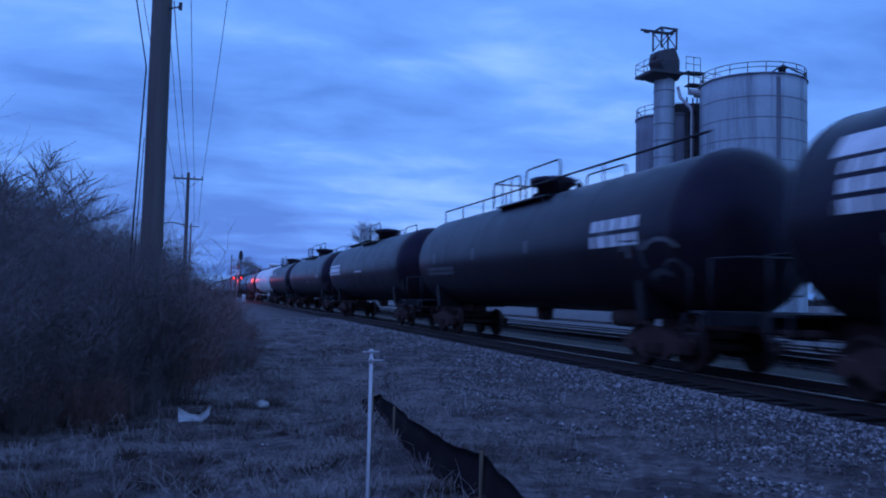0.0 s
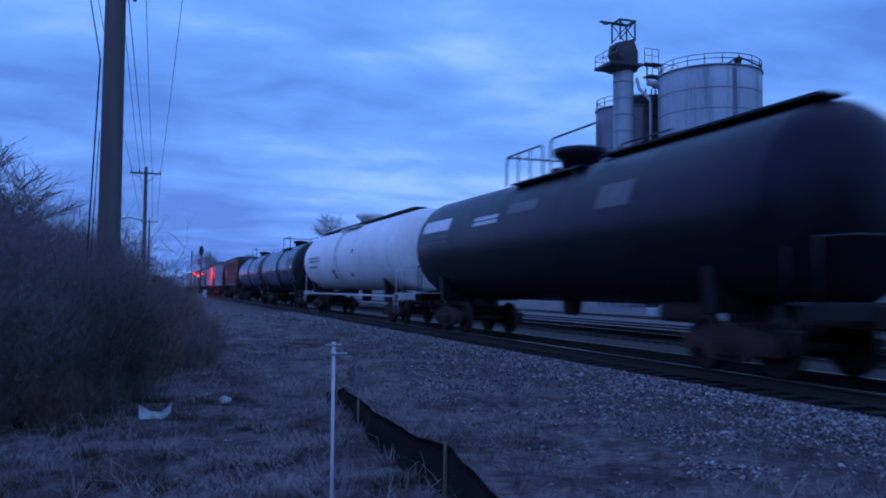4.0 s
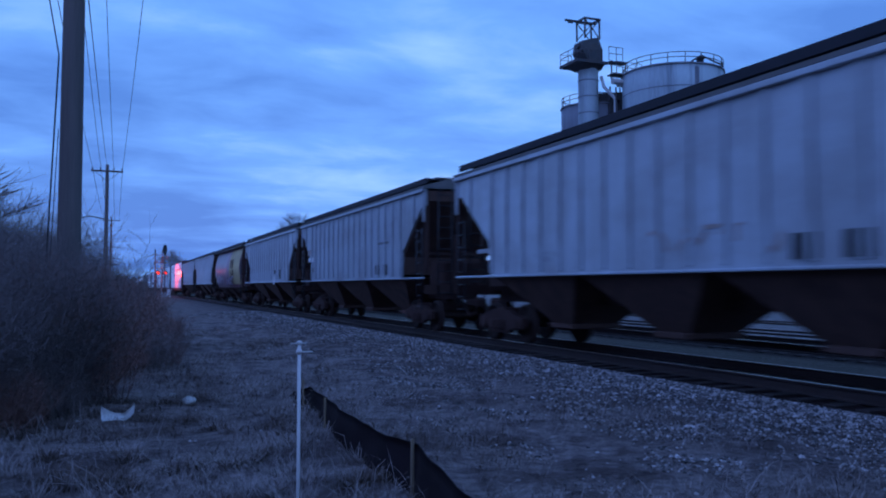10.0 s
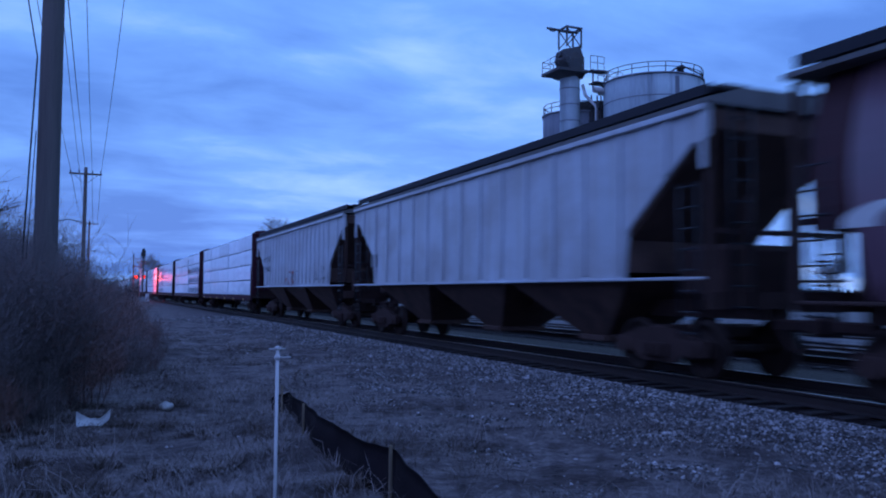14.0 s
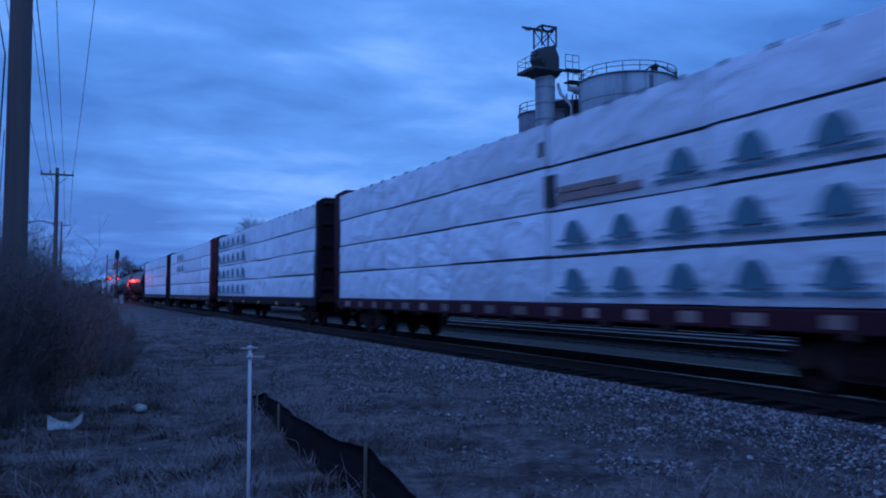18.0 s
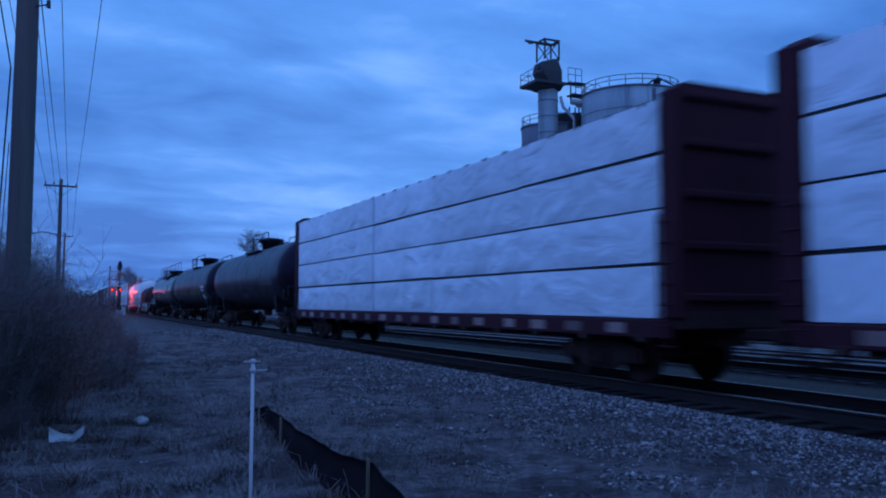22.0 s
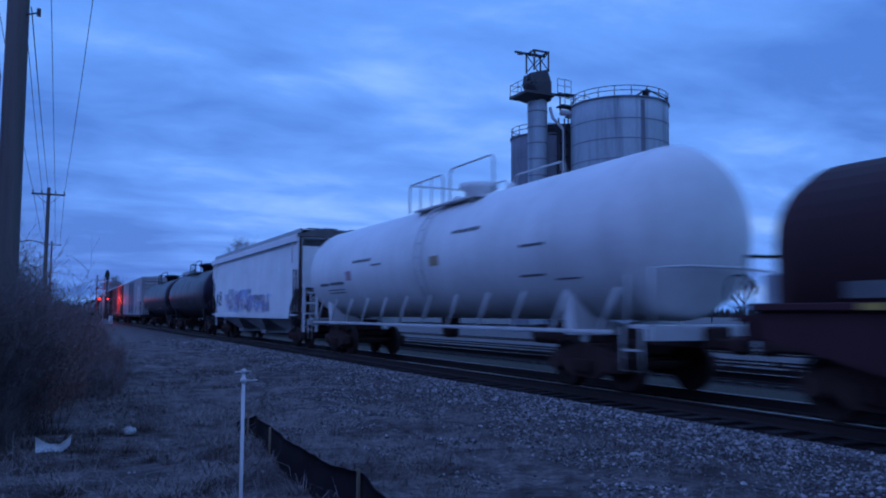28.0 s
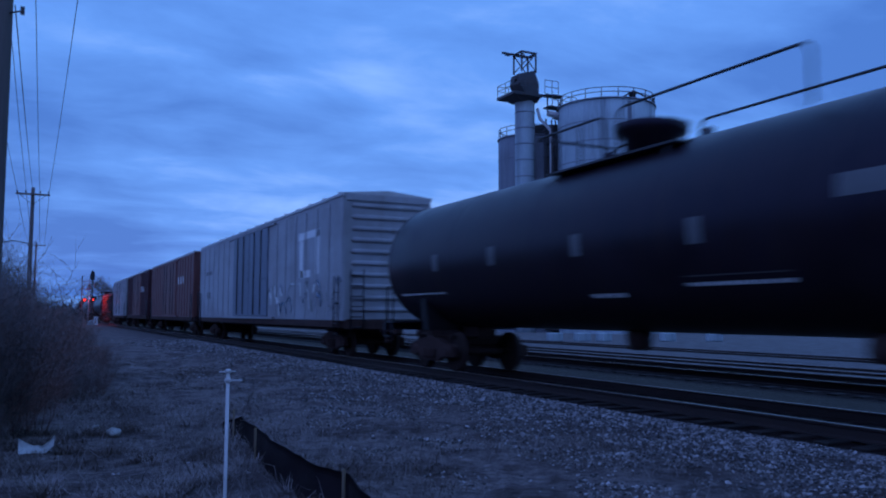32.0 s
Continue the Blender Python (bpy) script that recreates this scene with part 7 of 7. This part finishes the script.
    for k in range(260):
        y = rnd.uniform(6.5, 13)
        x = brush_edge(y) + rnd.uniform(-0.5, 0.45)
        p = Vector((x, y, ground_z(x, y)))
        ln = rnd.uniform(0.3, 0.8)
        q = p + Vector((rnd.uniform(-0.12, 0.12), rnd.uniform(-0.12, 0.12), 0.6)) * ln
        t.twig([p, q, q + Vector((rnd.uniform(-0.3, 0.3), rnd.uniform(-0.3, 0.3), rnd.uniform(0.1, 0.5))) * ln], 0.005, 0.002)
    thing("dead_weeds", "scattered arching dead weed stalks", "weeds", kind="stuff", data=raw_mesh("dead_weeds", t.v, t.f, "straw"))


build_grass()


def build_ballast():
    rnd = random.Random(9)
    verts, faces = [], []

    def stone(x, y, z, s):
        o = len(verts)
        rot = Euler((rnd.uniform(0, 6), rnd.uniform(0, 6), rnd.uniform(0, 6))).to_matrix()
        for p in ((1, 0, 0), (-1, 0, 0), (0, 1, 0), (0, -1, 0), (0, 0, 1), (0, 0, -1)):
            q = rot @ (Vector(p) * s * rnd.uniform(0.6, 1.15))
            verts.append((x + q.x, y + q.y, z + q.z * 0.75))
        for a in (0, 1):
            for b in (2, 3):
                for c in (4, 5):
                    t = (o + a, o + b, o + c)
                    faces.append(t if (a + b + c) % 2 == 0 else t[::-1])

    for k in range(120000):
        y = 1.5 + 48 * rnd.random() ** 1.6
        u = rnd.random()
        x = 8.12 - 4.9 * u ** 2.1 + rnd.gauss(0, 0.07)
        if x < 7.5 and rnd.random() > 0.85 - (7.5 - x) * 0.30 + 1.3 * noise.noise((x * 1.3, y * 0.9, 2.0)):
            continue
        stone(x, y, ground_z(x, y) + 0.006, min(0.044, 0.0085 + 0.0100 * rnd.expovariate(1.0)) * (1 + y * 0.012))
    for k in range(16000):
        y, x = 3 + 15 * rnd.random() ** 1.3, rnd.uniform(3.2, 7.4)
        if noise.noise((x * 1.1 + 4.0, y * 0.8, 6.0)) > 0.22 - 0.05 * (x - 3.2) + rnd.uniform(-0.12, 0.12):
            stone(x, y, ground_z(x, y) + 0.005, rnd.uniform(0.009, 0.028))
    for k in range(500):
        y, x = rnd.uniform(3, 14), rnd.uniform(-3, 5)
        stone(x, y, ground_z(x, y), rnd.uniform(0.012, 0.032))
    thing("ballast_stones", "loose pale grey crushed stone along the track shoulder", "ballast", kind="stuff", data=raw_mesh("ballast_stones", verts, faces, "stone"))


build_ballast()


def build_fence():
    f = thing("silt_fence", "sagging black fabric silt fence on wooden laths", "fence")
    line = [(2.16, 10.4, 0.16), (2.20, 9.72, 0.30), (2.05, 8.6, 0.36), (1.93, 7.68, 0.40), (1.785, 6.24, 0.46), (1.74, 5.44, 0.475), (1.78, 4.81, 0.52), (1.685, 4.34, 0.525), (1.545, 3.67, 0.535), (1.45, 2.7, 0.55), (1.4, 1.6, 0.55)]
    pts = []
    for (a, b) in zip(line, line[1:]):
        for k in range(8):
            s = k / 8
            pts.append([a[i] + (b[i] - a[i]) * s for i in range(3)])
    pts.append(list(line[-1]))
    verts, faces = [], []
    rows = 7
    for i, (x, y, h) in enumerate(pts):
        z0 = ground_z(x, y) - 0.04
        for side in (-1, 1):
            for k in range(rows):
                s = k / (rows - 1)
                w = 0.035 * noise.noise((y * 2.1, s * 1.5, 1.0)) + 0.05 * math.sin(s * 2.6) * noise.noise((y * 0.8, 0, 5.0)) - 0.03 * (1 - s)
                verts.append((x + w + side * 0.003, y, z0 + (h - z0 + 0.012 * noise.noise((y * 4, 0, 9.0))) * s))
    n = rows * 2
    for i in range(len(pts) - 1):
        for side in (0, 1):
            for k in range(rows - 1):
                a = i * n + side * rows + k
                q = (a, a + n, a + n + 1, a + 1)
                faces.append(q if side else q[::-1])
        a = i * n + rows - 1
        faces.append((a, a + n, a + n + rows, a + rows))
    part("fabric", raw_mesh("fabric", verts, faces, "fabric", True), None, f)
    for x, y, h in ((1.78, 4.80, 0.56), (1.94, 7.7, 0.44), (2.19, 9.8, 0.38), (1.42, 2.6, 0.6)):
        part("lath", Shape().box((x - 0.055, y - 0.012, h / 2 - 0.05), (0.018, 0.022, h + 0.1), chamfer=0.002), "lath", f)


build_fence()


def build_marker():
    m = thing("marker_post", "thin white marker post with two small crossbars", "post", at=pose(0.889, 4.2, 0.022))
    part("post", Shape().tube([(0, 0, -0.2), (0, 0, 1.19)], 0.0090, 12), "pvc", m)
    part("crossbar", Shape().tube([(-0.045, 0, 1.185), (0.042, 0.01, 1.185)], 0.004, 6), "pvc", m)
    part("crossbar", Shape().tube([(-0.02, -0.012, 1.142), (0.068, -0.012, 1.142)], 0.004, 6), "pvc", m)
    part("collar", Shape().lathe([(1.128, 0.0108), (1.13, 0.0145), (1.152, 0.0145), (1.155, 0.0108)], n=12), "pvc", m)
    part("cap", Shape().lathe([(1.178, 0.0108), (1.18, 0.015), (1.195, 0.015), (1.2, 0.004)], n=12), "pvc", m)
    part("whip", Shape().tube([(0.012, 0, 1.19), (0.028, 0, 1.31)], 0.0016, 4), "decal_grey", m)


build_marker()


def crumpled(name, label, x, y, size, seed, material="plastic_bag", crescent=False):
    rnd = random.Random(seed)
    n, m = 22, 7
    verts, faces = [], []
    for side in (0, 1):
        for i in range(n + 1):
            a = math.pi * (1.05 + 0.9 * i / n) if crescent else 2 * math.pi * i / n
            for k in range(m):
                s = k / (m - 1)
                if crescent:
                    r = size * (0.52 + 0.10 * noise.noise((a * 2, s * 2, seed)))
                    wid = 0.34 * size * (0.75 + 0.5 * abs(math.cos(a * 1.1)))
                    px, pz = r * math.cos(a), size * 0.60 + r * math.sin(a) * 0.95 + s * wid * (0.9 + 0.35 * math.sin(i * 1.7))
                    py = 0.12 * size * math.sin(s * 3) + 0.07 * size * noise.noise((a * 4, s * 3, seed + 4.0)) + side * 0.006
                else:
                    t = math.pi * s
                    r = size * 0.5 * math.sin(t) * (1 + 0.5 * noise.noise((math.cos(a) * 1.5, math.sin(a) * 1.5, t + seed))) * (1 - 0.05 * side)
                    px, py, pz = r * math.cos(a), r * math.sin(a), size * 0.32 * (1 - math.cos(t)) * (1 + 0.3 * noise.noise((a, t * 2, seed)))
                verts.append((px, py, pz))
    w = (n + 1) * m
    for side in (0, 1) if crescent else (0,):
        for i in range(n):
            for k in range(m - 1):
                a = side * w + i * m + k
                faces.append((a, a + m, a + m + 1, a + 1))
    me = raw_mesh(name, verts, faces, material, True)
    thing(name, label, "litter", at=pose(x, y, ground_z(x, y) - 0.01), data=me)


def build_litter():
    """A torn plastic sheet curled up at both ends."""
    low = [(-0.165, 0.02), (-0.10, -0.01), (-0.02, -0.015), (0.06, 0.0), (0.12, 0.04), (0.165, 0.10)]
    high = [(-0.175, 0.175), (-0.11, 0.13), (-0.03, 0.085), (0.06, 0.085), (0.125, 0.125), (0.178, 0.185)]
    n, m = 26, 9
    verts, faces = [], []
    for side in (0, 1):
        for i in range(n):
            t = i / (n - 1) * (len(low) - 1)
            k = min(int(t), len(low) - 2)
            s = t - k
            a = [low[k][q] + (low[k + 1][q] - low[k][q]) * s for q in (0, 1)]
            b = [high[k][q] + (high[k + 1][q] - high[k][q]) * s for q in (0, 1)]
            for j in range(m):
                v = j / (m - 1)
                x, z = a[0] + (b[0] - a[0]) * v, a[1] + (b[1] - a[1]) * v
                y = 0.10 * v + 0.035 * noise.noise((x * 16, z * 14, 2.0)) + 0.05 * math.sin(v * 3.0) + side * 0.004
                verts.append((x, y, z + 0.012 * noise.noise((x * 22, v * 3, 6.0))))
    for side in (0, 1):
        for i in range(n - 1):
            for j in range(m - 1):
                a = side * n * m + i * m + j
                faces.append((a, a + m, a + m + 1, a + 1))
    thing("plastic_litter", "torn pale plastic sheet curled on the dead grass", "litter", at=pose(0.06, 9.6, ground_z(0.06, 9.6)), data=raw_mesh("plastic_litter", verts, faces, "plastic_bag", True))


build_litter()
crumpled("crumpled_bag", "small crumpled pale bag in the grass", 0.88, 10.45, 0.17, 5, "dull_litter")
crumpled("paper_scrap", "small white paper scrap in the grass", 0.78, 11.9, 0.09, 8, "dull_litter")
crumpled("paper_scrap", "tiny white scrap at the edge of the brush", -0.34, 9.7, 0.05, 9, "dull_litter")


def motions():
    centre = {}
    for ob, s in TRAIN:
        centre[ob] = s
        walk(ob, [(t, pose(TRACK_X, s - SPEED * t, RAIL_TOP)) for t in (0.0, 8.0, 16.0, 24.0, 32.0)])
    # the wheels turn while they roll past
    rate = math.degrees(SPEED / WHEEL_R) / FPS
    for wheel, car, dy in WHEELS:
        first = max(1, int((centre[car] - 50) / SPEED * FPS))
        last = min(32 * FPS - 1, int((centre[car] + 8) / SPEED * FPS))
        rows = [(0.0, pose(0, dy, WHEEL_R))]
        if last > first:
            rows += [(k / FPS, pose(0, dy, WHEEL_R, rate * (k - first))) for k in range(first, last + 1)]
        rows.append((32.0, rows[-1][1]))
        walk(wheel, rows)


motions()
